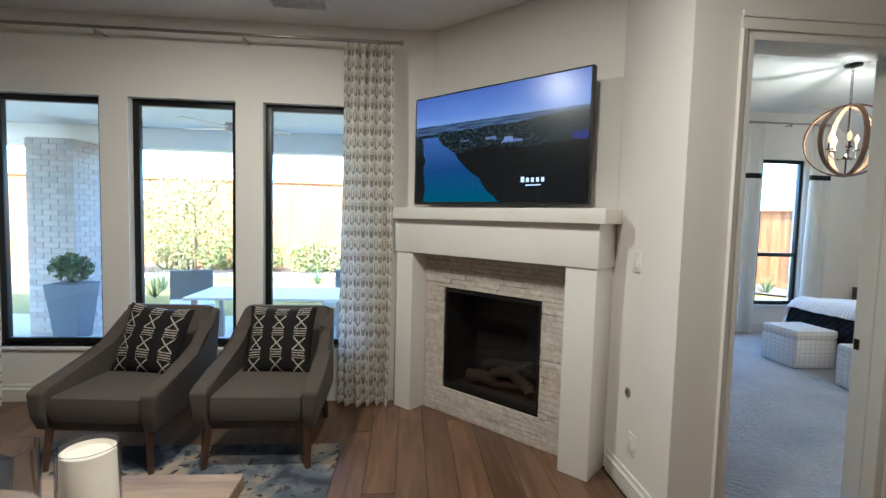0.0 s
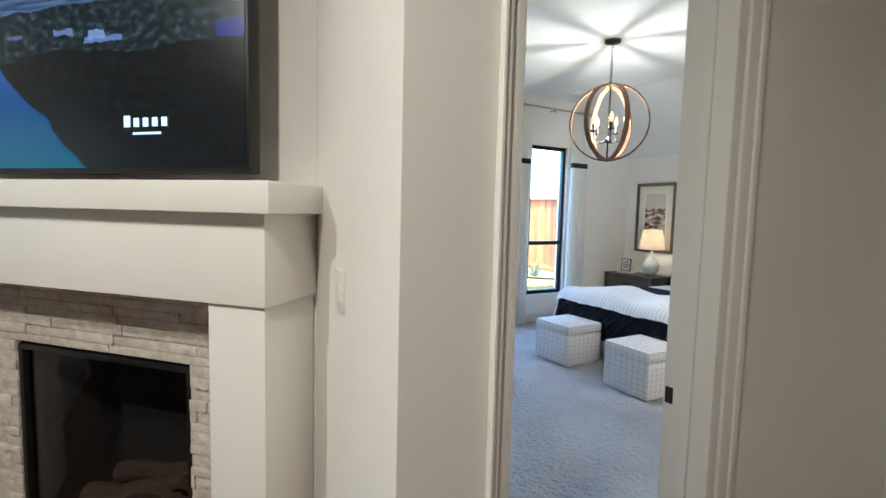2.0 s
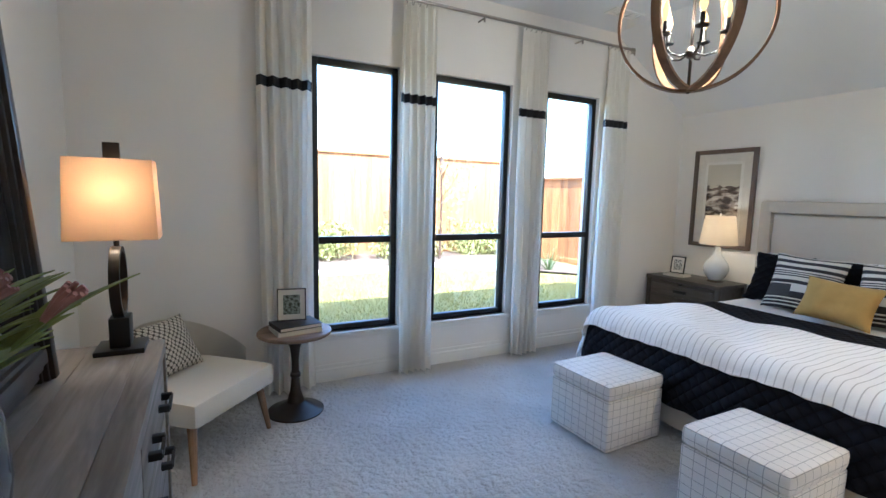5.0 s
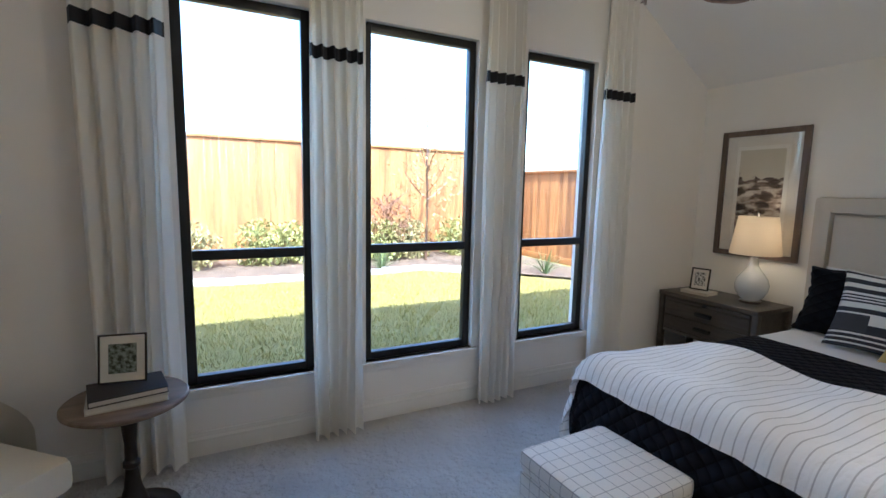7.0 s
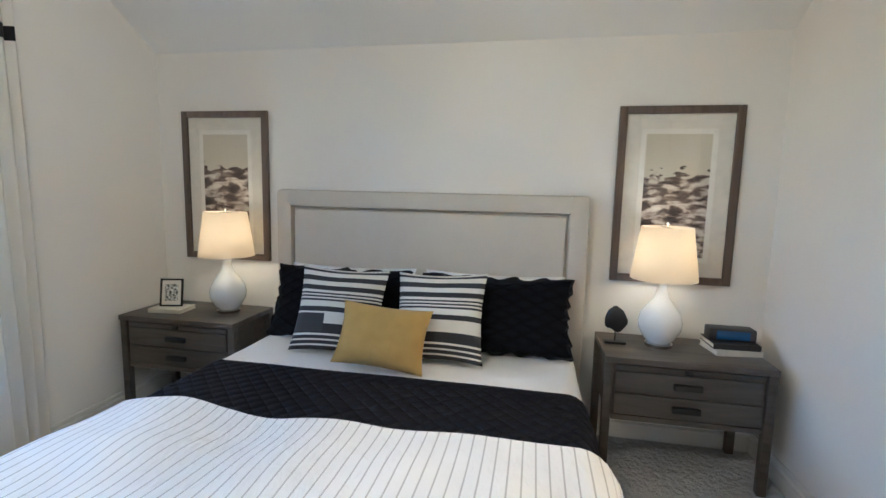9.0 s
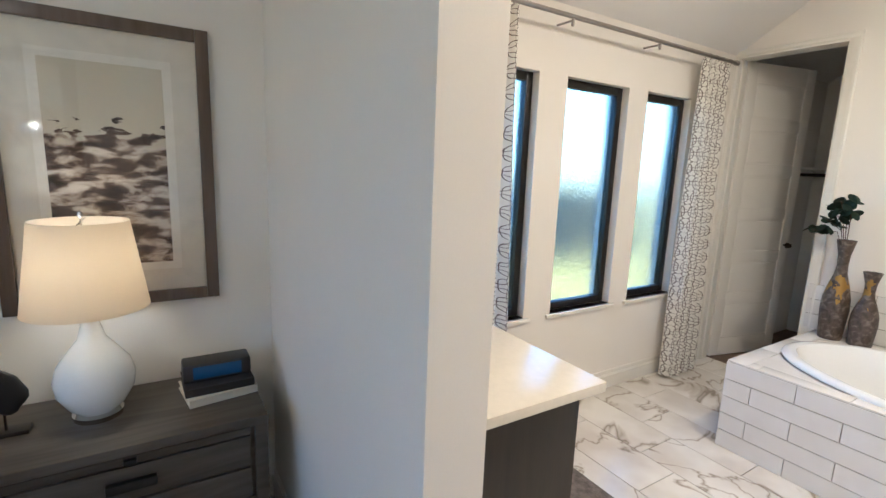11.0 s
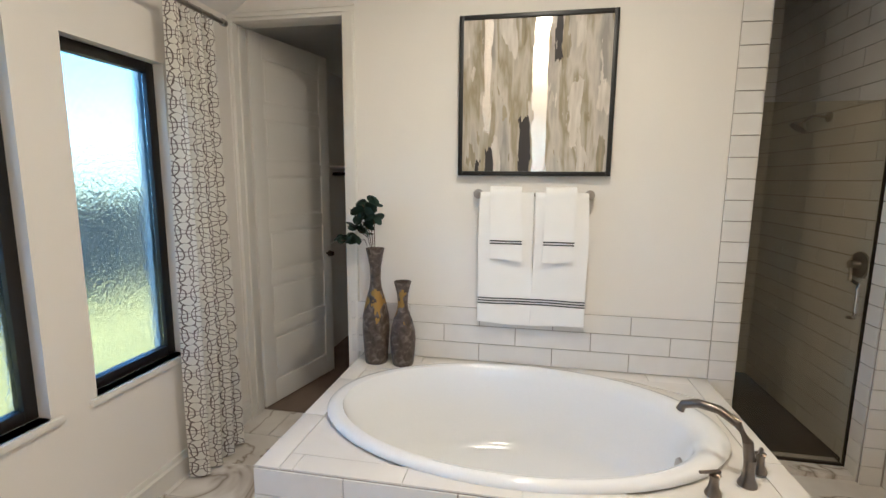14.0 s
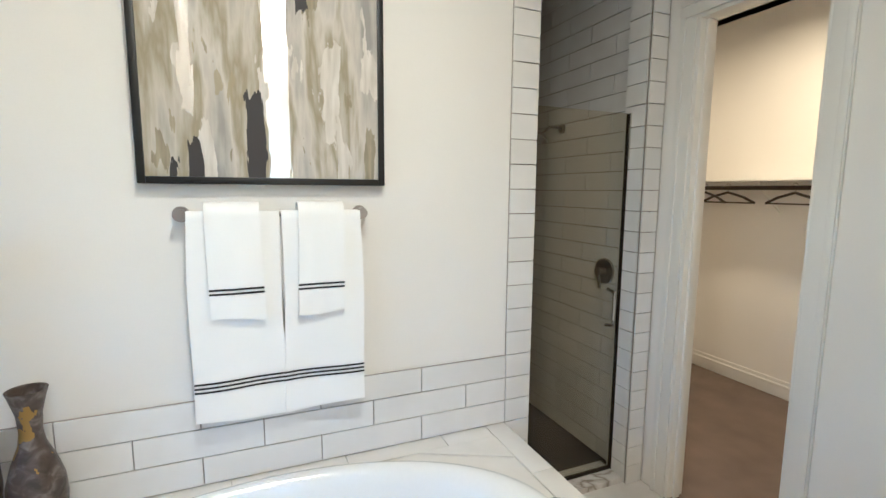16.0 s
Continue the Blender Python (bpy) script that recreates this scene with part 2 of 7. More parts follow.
def stripes_mat(name, ground, line, pitch, width):
    m = Mat(name, 0.95)
    x, y = m.uv()
    s = m.math("LESS_THAN", m.math("FRACT", m.math("DIVIDE", y, pitch)), width)
    n = m.noise(m.coords("UV", (5, 5, 1)), 1.0, 4)
    m.color(m.mix(m.math("MULTIPLY", s, 0.55), m.ramp(n, [(0.3, tuple(v * 0.94 for v in ground)), (0.7, ground)]), line))
    m.bump(n, 0.35, 0.03)
    m.bump(m.noise(m.coords("UV", (9, 22, 1), (0, 0, 0.5)), 1.0, 5, 1.2), 0.45, 0.02)
    m.bump(m.noise(m.coords("UV", (400, 400, 1)), 1.0, 1), 0.25, 0.001)
    return m.m


DUVET = stripes_mat("striped_duvet", (0.9, 0.88, 0.85), (0.30, 0.27, 0.25), 0.042, 0.13)


def quilt_mat():
    m = Mat("quilted_navy", 0.85)
    x, y = m.uv()
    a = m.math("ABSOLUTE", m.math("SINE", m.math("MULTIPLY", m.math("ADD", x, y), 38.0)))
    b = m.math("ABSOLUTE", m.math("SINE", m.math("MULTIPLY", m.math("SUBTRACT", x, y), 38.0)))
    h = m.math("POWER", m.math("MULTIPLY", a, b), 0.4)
    # Stitch creases are painted darker than the puffs, as shade in the quilting.
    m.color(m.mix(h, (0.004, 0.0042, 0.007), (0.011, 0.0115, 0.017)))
    m.bump(h, 0.9, 0.02)
    m.b.inputs["Specular IOR Level"].default_value = 0.15
    return m.m


QUILT = quilt_mat()


def grid_check():
    m = Mat("windowpane_check", 0.95)
    s = m.node("SeparateXYZ")
    m.link(m.node("TexCoord").outputs["Object"], s.inputs[0])
    fs = [m.math("LESS_THAN", m.math("FRACT", m.math("ADD", m.math("DIVIDE", s.outputs[k], p), 10.31)), w) for k, p, w in ((0, 0.0615, 0.055), (1, 0.0615, 0.055), (2, 0.0475, 0.065))]
    nz = m.node("SeparateXYZ")
    m.link(m.node("TexCoord").outputs["Normal"], nz.inputs[0])
    ax, ay, az = (m.math("LESS_THAN", m.math("ABSOLUTE", nz.outputs[k]), 0.7) for k in range(3))
    tot = m.math("MINIMUM", m.math("ADD", m.math("ADD", m.math("MULTIPLY", fs[0], ax), m.math("MULTIPLY", fs[1], ay)), m.math("MULTIPLY", fs[2], az)), 1.0)
    f = m.noise(m.coords(), 300, 2)
    m.color(m.mix(m.math("MULTIPLY", tot, 0.6), m.mix(f, (0.84, 0.81, 0.76), (0.72, 0.69, 0.64)), (0.16, 0.15, 0.15)))
    m.bump(f, 0.3, 0.002)
    return m.m


CHECK = grid_check()


def band_pillow():
    """Cream with charcoal bands of uneven width, and a solid corner."""
    m = Mat("banded_cushion", 0.95)
    x, y = m.uv()
    B, W = (0.035, 0.035, 0.04), (0.72, 0.69, 0.62)
    st, cur = [], W
    for p, c in ((0, B), (0.04, W), (0.06, B), (0.1, W), (0.12, B), (0.16, W), (0.18, B), (0.30, W), (0.44, B), (0.50, W), (0.57, B), (0.59, W), (0.61, B), (0.63, W), (0.65, B), (0.67, W), (0.70, B), (0.76, W), (0.82, B), (0.88, W), (0.94, B), (0.97, W)):
        st.append((p, c))
    s = m.ramp(y, st, "CONSTANT")
    blk = m.math("MULTIPLY", m.math("LESS_THAN", x, 0.38), m.math("MULTIPLY", m.math("GREATER_THAN", y, 0.2), m.math("LESS_THAN", y, 0.42)))
    m.color(m.mix(blk, s, (0.05, 0.05, 0.055)))
    m.bump(m.noise(m.coords("UV", (260, 260, 1)), 1.0, 2), 0.4, 0.003)
    return m.m


BANDED = band_pillow()


def mudcloth():
    m = Mat("mudcloth_print", 0.95)
    x, y = m.uv()
    fx = m.math("FRACT", m.math("MULTIPLY", x, 3.0))
    fy = m.math("FRACT", m.math("MULTIPLY", y, 3.0))
    inx = m.math("MULTIPLY", m.math("GREATER_THAN", fx, 0.2), m.math("LESS_THAN", fx, 0.75))
    u = m.math("SUBTRACT", m.math("DIVIDE", m.math("SUBTRACT", fx, 0.2), 0.55), 0.5)
    v = m.math("SUBTRACT", m.math("DIVIDE", fy, 0.6), 0.5)
    cross = m.math("LESS_THAN", m.math("ABSOLUTE", m.math("SUBTRACT", m.math("ABSOLUTE", u), m.math("ABSOLUTE", v))), 0.07)
    xs = m.math("MULTIPLY", cross, m.math("LESS_THAN", fy, 0.6))
    bars = m.math("MULTIPLY", m.math("GREATER_THAN", fy, 0.64), m.math("GREATER_THAN", m.math("FRACT", m.math("MULTIPLY", fy, 9.0)), 0.62))
    s = m.math("MULTIPLY", inx, m.math("MINIMUM", m.math("ADD", xs, bars), 1.0))
    wear = m.math("GREATER_THAN", m.noise(m.coords("UV", (60, 60, 1)), 1.0, 2), 0.38)
    m.color(m.mix(m.math("MULTIPLY", s, wear), (0.004, 0.0035, 0.0035), (0.42, 0.38, 0.32)))
    return m.m


MUD = mudcloth()


def dot_cushion():
    m = Mat("dotted_cushion", 0.95)
    x, y = m.uv()
    a = ring_lattice(m, x, y, 0.09, 0.12, 0.016, 0.022, 0.75)
    b = ring_lattice(m, x, y, 0.09, 0.12, 0.016, 0.022, 0.75, 0.5, 0.5)
    m.color(m.mix(m.math("MINIMUM", m.math("ADD", a, b), 1.0), (0.06, 0.05, 0.045), (0.6, 0.55, 0.45)))
    return m.m


DOTS = dot_cushion()


def tile_mat():
    m = Mat("white_glazed_tile", 0.12)
    r = m.rand()
    n = m.noise(m.coords("World"), 7, 3)
    m.color(m.mix(m.math("MULTIPLY", r, 0.6), m.ramp(n, [(0.3, (0.74, 0.72, 0.69)), (0.7, (0.80, 0.785, 0.76))]), (0.72, 0.70, 0.66)))
    m.bump(m.noise(m.coords("World"), 14, 2), 0.06, 0.01)
    return m.m


def marble_mat():
    m = Mat("calacatta_tile", 0.16)
    p = m.coords("World")
    off = m.node("VectorMath", operation="ADD")
    m.link(p, off.inputs[0])
    cx = m.node("CombineXYZ")
    m.link(m.math("MULTIPLY", m.rand(), 50.0), cx.inputs[0])
    m.link(m.math("MULTIPLY", m.rand(), 23.0), cx.inputs[1])
    m.link(cx.outputs[0], off.inputs[1])
    n = m.noise(off.outputs[0], 1.3, 5, 1.0)
    vein = m.math("ABSOLUTE", m.math("SUBTRACT", n, 0.5))
    cloud = m.noise(off.outputs[0], 3.0, 3)
    base = m.ramp(cloud, [(0.35, (0.62, 0.585, 0.54)), (0.65, (0.77, 0.75, 0.71))])
    v = m.ramp(vein, [(0.0, (0.42, 0.38, 0.34)), (0.006, (0.75, 0.72, 0.69)), (0.02, (1, 1, 1))])
    m.color(m.mix(1.0, base, v, "MULTIPLY"))
    return m.m


TILE, MARBLE = tile_mat(), marble_mat()
QUARTZ = mottled("quartz_top", (0.76, 0.72, 0.64), 0.14, 40, 0.03, 300, 0.02, 0.001)


def ledger_mat():
    m = Mat("split_stone", 0.75)
    p = m.coords("World")
    r = m.rand()
    base = m.ramp(r, [(0.0, (0.42, 0.36, 0.29)), (0.4, (0.58, 0.53, 0.46)), (0.7, (0.50, 0.43, 0.35)), (1.0, (0.66, 0.62, 0.56))])
    m.color(m.mix(0.6, base, m.ramp(m.noise(p, 26, 5), [(0.3, (0.45, 0.39, 0.33)), (0.7, (0.72, 0.68, 0.62))])))
    m.bump(m.noise(p, 45, 5), 0.8, 0.012)
    return m.m


LEDGER = ledger_mat()


def brick_mat():
    m = Mat("painted_brick", 0.85)
    m.color(m.ramp(m.rand(), [(0.0, (0.34, 0.31, 0.29)), (0.5, (0.46, 0.43, 0.40)), (1.0, (0.40, 0.34, 0.30))]))
    m.bump(m.noise(m.coords("World"), 50, 3), 0.4, 0.004)
    return m.m


BRICK = brick_mat()


def art_bands(name, seedv):
    """Bedside print: pale sky above dark horizontal smears."""
    m = Mat(name, 0.6)
    x, y = m.uv()
    n = m.noise(m.coords("UV", (2.2, 11, 1), (0, 0, 0.06)), 1.3 + seedv * 0.13, 9, 0.3)
    t = m.ramp(n, [(0.36, (0.035, 0.022, 0.018)), (0.47, (0.13, 0.085, 0.065)), (0.53, (0.42, 0.34, 0.27)), (0.62, (0.7, 0.64, 0.55))])
    sky = m.mix(m.noise(m.coords("UV", (2, 4, 1)), 1.0), (0.56, 0.51, 0.40), (0.62, 0.57, 0.46))
    edge = m.math("ADD", y, m.math("MULTIPLY", m.math("SUBTRACT", n, 0.5), 0.5))
    m.color(m.mix(m.math("GREATER_THAN", edge, 0.66), t, sky))
    return m.m


def art_strokes():
    """Tall abstract: vertical strokes of taupe, ochre and charcoal."""
    m = Mat("stroke_painting", 0.55)
    x, y = m.uv()
    n = m.noise(m.coords("UV", (5.5, 0.9, 1)), 1.0, 9, 0.12)
    f = m.noise(m.coords("UV", (30, 4, 1)), 1.0, 7, 0.3)
    base = m.ramp(n, [(0.30, (0.22, 0.205, 0.18)), (0.40, (0.50, 0.46, 0.39)), (0.47, (0.30, 0.26, 0.17)), (0.53, (0.55, 0.51, 0.45)), (0.62, (0.30, 0.285, 0.26))])
    patch = m.noise(m.coords("UV", (3.4, 0.8, 1)), 2.0, 9, 0.1)
    base = m.mix(m.math("GREATER_THAN", patch, 0.56), base, m.ramp(f, [(0.35, (0.50, 0.46, 0.40)), (0.65, (0.68, 0.64, 0.58))]))
    base = m.mix(m.math("MULTIPLY", m.math("LESS_THAN", patch, 0.40), 0.8), base, m.ramp(f, [(0.4, (0.20, 0.17, 0.10)), (0.6, (0.34, 0.29, 0.18))]))
    wob = m.math("MULTIPLY", m.math("SUBTRACT", f, 0.5), 0.10)
    xx = m.math("ADD", x, wob)

    def stroke(c, w, y0, y1):
        inx = m.math("LESS_THAN", m.math("ABSOLUTE", m.math("SUBTRACT", xx, c)), w)
        yy = m.math("ADD", y, m.math("MULTIPLY", wob, 2.0))
        return m.math("MULTIPLY", inx, m.math("MULTIPLY", m.math("GREATER_THAN", yy, y0), m.math("LESS_THAN", yy, y1)))
    dark = m.math("MINIMUM", m.math("ADD", m.math("ADD", stroke(0.44, 0.035, -0.1, 0.38), stroke(0.65, 0.022, 0.72, 1.2)), m.math("ADD", stroke(0.19, 0.022, -0.1, 0.16), stroke(0.11, 0.016, -0.1, 0.07))), 1.0)
    col = m.mix(dark, base, (0.035, 0.03, 0.03))
    foil = m.math("MINIMUM", m.math("ADD", stroke(0.17, 0.028, 0.26, 1.2), stroke(0.54, 0.048, -0.1, 1.2)), 1.0)
    m.color(m.mix(foil, col, (0.85, 0.82, 0.76)))
    m.set(m.b.inputs["Metallic"], m.math("MULTIPLY", foil, 0.85))
    m.set(m.b.inputs["Roughness"], m.math("SUBTRACT", 0.6, m.math("MULTIPLY", foil, 0.38)))
    m.bump(f, 0.3, 0.004)
    return m.m


def screen_mat():
    """The television's picture: a dusk sky over wooded land and a winding river."""
    m = Mat("television_picture", 0.25)
    x, y = m.uv()
    n = m.noise(m.coords("UV", (46, 34, 1)), 1.0, 8)
    big = m.noise(m.coords("UV", (5, 7, 1)), 1.0, 4)
    near = m.ramp(n, [(0.40, (0.0006, 0.0008, 0.0012)), (0.58, (0.002, 0.0028, 0.003)), (0.78, (0.010, 0.012, 0.015))])
    mid = m.ramp(n, [(0.38, (0.002, 0.003, 0.004)), (0.55, (0.008, 0.012, 0.011)), (0.75, (0.04, 0.046, 0.055))])
    far = m.ramp(m.noise(m.coords("UV", (7, 80, 1)), 1.0, 4), [(0.4, (0.015, 0.022, 0.045)), (0.6, (0.06, 0.075, 0.11))])
    yy = m.math("ADD", y, m.math("MULTIPLY", m.math("SUBTRACT", big, 0.5), 0.10))
    land = m.mix(m.math("GREATER_THAN", yy, 0.47), near, mid)
    land = m.mix(m.math("GREATER_THAN", m.math("ADD", yy, m.math("MULTIPLY", x, -0.06)), 0.64), land, far)
    sky = m.ramp(m.math("ADD", y, m.math("MULTIPLY", m.math("SUBTRACT", big, 0.5), 0.08)), [(0.70, (0.16, 0.19, 0.30)), (0.80, (0.10, 0.13, 0.27)), (1.0, (0.055, 0.075, 0.20))])
    col = m.mix(m.math("GREATER_THAN", m.math("ADD", y, m.math("MULTIPLY", n, 0.012)), 0.735), land, sky)
    wob = m.math("MULTIPLY", m.math("SUBTRACT", big, 0.5), 0.10)
    d = m.math("SUBTRACT", 0.62, y)
    right = m.math("ADD", m.math("MULTIPLY_ADD", d, 0.66, 0.15), wob)
    left = m.math("ADD", m.math("MULTIPLY_ADD", d, 0.03, 0.055), wob)
    inr = m.math("MULTIPLY", m.math("MULTIPLY", m.math("LESS_THAN", x, right), m.math("GREATER_THAN", x, left)), m.math("GREATER_THAN", d, 0.0))
    water = m.ramp(y, [(0.0, (0.004, 0.045, 0.062)), (0.3, (0.008, 0.03, 0.085)), (0.6, (0.04, 0.065, 0.16))])
    col = m.mix(inr, col, water)
    for cx, cy, wx, wy, c in ((0.62, 0.53, 0.06, 0.012, (0.10, 0.11, 0.19)), (0.60, 0.55, 0.028, 0.018, (0.15, 0.16, 0.25)), (0.49, 0.57, 0.03, 0.012, (0.10, 0.11, 0.17)), (0.35, 0.57, 0.025, 0.008, (0.06, 0.07, 0.11)), (0.965, 0.52, 0.03, 0.03, (0.01, 0.012, 0.09))):
        hx = m.math("LESS_THAN", m.math("ABSOLUTE", m.math("SUBTRACT", m.math("ADD", x, wob), cx)), wx)
        hy = m.math("LESS_THAN", m.math("ABSOLUTE", m.math("SUBTRACT", m.math("ADD", y, m.math("MULTIPLY", n, 0.03)), cy)), wy)
        col = m.mix(m.math("MULTIPLY", m.math("MULTIPLY", hx, hy), 0.8), col, c)
    m.color((0.003, 0.003, 0.003))
    m.set(m.b.inputs["Emission Color"], col)
    m.b.inputs["Emission Strength"].default_value = 0.12
    return m.m


GLASS_CLEAR = glass("clear_glass").m


def pane_glass():
    """Window glass: clear, with a faint reflection."""
    m = Mat("window_glass", 0.02)
    tr, gl = m.node("BsdfTransparent"), m.node("BsdfGlossy")
    gl.inputs["Roughness"].default_value = 0.01
    lw = m.node("LayerWeight")
    lw.inputs[0].default_value = 0.5
    mx = m.node("MixShader")
    m.link(m.math("MULTIPLY_ADD", m.math("POWER", lw.outputs["Facing"], 5.0), 0.5, 0.035), mx.inputs[0])
    m.link(tr.outputs[0], mx.inputs[1])
    m.link(gl.outputs[0], mx.inputs[2])
    m.link(mx.outputs[0], m.t.nodes["Material Output"].inputs[0])
    return m.m


PANE = pane_glass()


def frosted():
    """Obscure rain glass of the bathroom windows."""
    m = glass("rain_glass", (0.27, 0.36, 0.43), 0.09, 1.2)
    m.bump(m.noise(m.coords("World", (1, 1, 0.6)), 70, 3), 0.45, 0.015)
    return m.m


RAIN_GLASS = frosted()

SHOWER_GLASS = pane_glass()
SHOWER_GLASS.name = "shower_glass"
SHOWER_GLASS.node_tree.nodes["Transparent BSDF"].inputs[0].default_value = (0.86, 0.84, 0.77, 1)


# ---- building blocks ----
def box(bm, x0, x1, y0, y1, z0, z1, bevel=0.0, m=None):
    x0, x1, y0, y1, z0, z1 = min(x0, x1), max(x0, x1), min(y0, y1), max(y0, y1), min(z0, z1), max(z0, z1)
    r = bmesh.ops.create_cube(bm, size=1, matrix=Matrix.Translation(((x0 + x1) / 2, (y0 + y1) / 2, (z0 + z1) / 2)) @ Matrix.Diagonal((x1 - x0, y1 - y0, z1 - z0, 1)))
    vs = r["verts"]
    if bevel:
        es = list({e for v in vs for e in v.link_edges})
        rb = bmesh.ops.bevel(bm, geom=es, offset=bevel, segments=2, affect="EDGES", profile=0.6, clamp_overlap=True)
        vs = list({v for f in rb["faces"] for v in f.verts} | {v for v in vs if v.is_valid})
    if m is not None:
        bmesh.ops.transform(bm, matrix=m, verts=vs)
    return vs


def boxed(x0, x1, y0, y1, z0, z1, bevel=0.0, m=None):
    bm = bmesh.new()
    box(bm, x0, x1, y0, y1, z0, z1, bevel, m)
    return bm


def lathe(profile, segs=32, at=(0, 0, 0), bm=None):
    """A turned solid from (radius, z) pairs."""
    bm = bm or bmesh.new()
    rings = []
    for r, z in profile:
        rings.append([bm.verts.new((at[0] + max(r, 1e-4) * math.cos(2 * math.pi * k / segs), at[1] + max(r, 1e-4) * math.sin(2 * math.pi * k / segs), at[2] + z)) for k in range(segs)])
    for a, b in zip(rings, rings[1:]):
        for k in range(segs):
            bm.faces.new((a[k], a[(k + 1) % segs], b[(k + 1) % segs], b[k]))
    return bm


def tube(points, radius, segs=8, bm=None, taper=1.0):
    """A round bar along points."""
    bm = bm or bmesh.new()
    ps = [Vector(p) for p in points]
    rings = []
    for i, p in enumerate(ps):
        d = (ps[min(i + 1, len(ps) - 1)] - ps[max(i - 1, 0)]).normalized()
        a = d.cross(Vector((0, 0, 1)) if abs(d.z) < 0.9 else Vector((1, 0, 0))).normalized()
        b = d.cross(a)
        r = radius * (1 + (taper - 1) * i / max(1, len(ps) - 1))
        rings.append([bm.verts.new(p + r * (a * math.cos(2 * math.pi * k / segs) + b * math.sin(2 * math.pi * k / segs))) for k in range(segs)])
    for a, b in zip(rings, rings[1:]):
        for k in range(segs):
            bm.faces.new((a[k], b[k], b[(k + 1) % segs], a[(k + 1) % segs]))
    bm.faces.new(rings[0])
    bm.faces.new(list(reversed(rings[-1])))
    return bm


def grid(nu, nv, f, thick=0.0):
    """A sheet from f(i, j) -> (point, uv), with thickness if given."""
    bm = bmesh.new()
    lay = bm.loops.layers.uv.new("UVMap")
    vs, uvs = {}, {}
    for i in range(nu + 1):
        for j in range(nv + 1):
            p, uv = f(i / nu, j / nv)
            v = bm.verts.new(p)
            vs[i, j], uvs[v] = v, uv
    for i in range(nu):
        for j in range(nv):
            fc = bm.faces.new((vs[i, j], vs[i + 1, j], vs[i + 1, j + 1], vs[i, j + 1]))
            for lp in fc.loops:
                lp[lay].uv = uvs[lp.vert]
    if thick:
        bm.normal_update()
        under = {k: bm.verts.new(v.co - v.normal * thick) for k, v in vs.items()}
        quads = [[under[i, j], under[i, j + 1], under[i + 1, j + 1], under[i + 1, j]] for i in range(nu) for j in range(nv)]
        rim = [(i, 0) for i in range(nu)] + [(nu, j) for j in range(nv)] + [(i, nv) for i in range(nu, 0, -1)] + [(0, j) for j in range(nv, 0, -1)]
        quads += [[vs[a], under[a], under[b], vs[b]] for a, b in zip(rim, rim[1:] + rim[:1])]
        back = {under[k]: uvs[v] for k, v in vs.items()}
        for q in quads:
            fc = bm.faces.new(q)
            for lp in fc.loops:
                lp[lay].uv = uvs[lp.vert] if lp.vert in uvs else back[lp.vert]
    return bm


def mesh_of(name, bm, mat, smooth=None):
    bmesh.ops.recalc_face_normals(bm, faces=bm.faces)
    me = bpy.data.meshes.new(name)
    if smooth is not None:
        for f in bm.faces:
            f.smooth = True
        for e in bm.edges:
            if len(e.link_faces) == 2 and e.calc_face_angle(0) > radians(smooth):
                e.smooth = False
    bm.to_mesh(me)
    bm.free()
    me.materials.append(mat)
    return me


def part(name, bm, mat, parent=None, label="", smooth=35):
    ob = new(name, mesh_of(name, bm, mat, smooth))
    if parent is not None:
        ob.parent = parent
    return tagged(ob, label)


def thing(name, at, label, category, group="", rz=0.0):
    e = new(name)
    e.matrix_basis = pose(*at, 0, 0, rz)
    return tagged(e, label, category, group)


def structure(name, bm, mat, label, smooth=35):
    return tagged(part(name, bm, mat, None, "", smooth), label, "", "", "structure")


def wall_bm(axis, a0, a1, t0, t1, z0, z1, holes=()):
    """A wall along an axis with rectangular openings (a0, a1, z0, z1)."""
    bm = bmesh.new()
    cuts = sorted({a0, a1, *[v for h in holes for v in h[:2]]})
    for c0, c1 in zip(cuts, cuts[1:]):
        spans = [(z0, z1)]
        for h0, h1, y0, y1 in holes:
            if h0 <= c0 + 1e-6 and h1 >= c1 - 1e-6:
                spans = [s for lo, hi in spans for s in ((lo, min(hi, y0)), (max(lo, y1), hi)) if s[1] - s[0] > 1e-4]
        for lo, hi in spans:
            box(bm, c0, c1, t0, t1, lo, hi) if axis == "x" else box(bm, t0, t1, c0, c1, lo, hi)
    return bm


def skirting(name, axis, a0, a1, face, side, h=0.14):
    """Moulded baseboard; side: +1 when the room lies towards the axis's plus side."""
    bm = bmesh.new()
    for d, lo, hi in ((0.014, 0.0, h * 0.78), (0.020, h * 0.62, h * 0.74), (0.009, h * 0.78, h)):
        f0, f1 = face, face + side * d
        box(bm, a0, a1, f0, f1, lo, hi, 0.002) if axis == "x" else box(bm, f0, f1, a0, a1, lo, hi, 0.002)
    return structure(name, bm, TRIM, "white moulded baseboard along the wall")


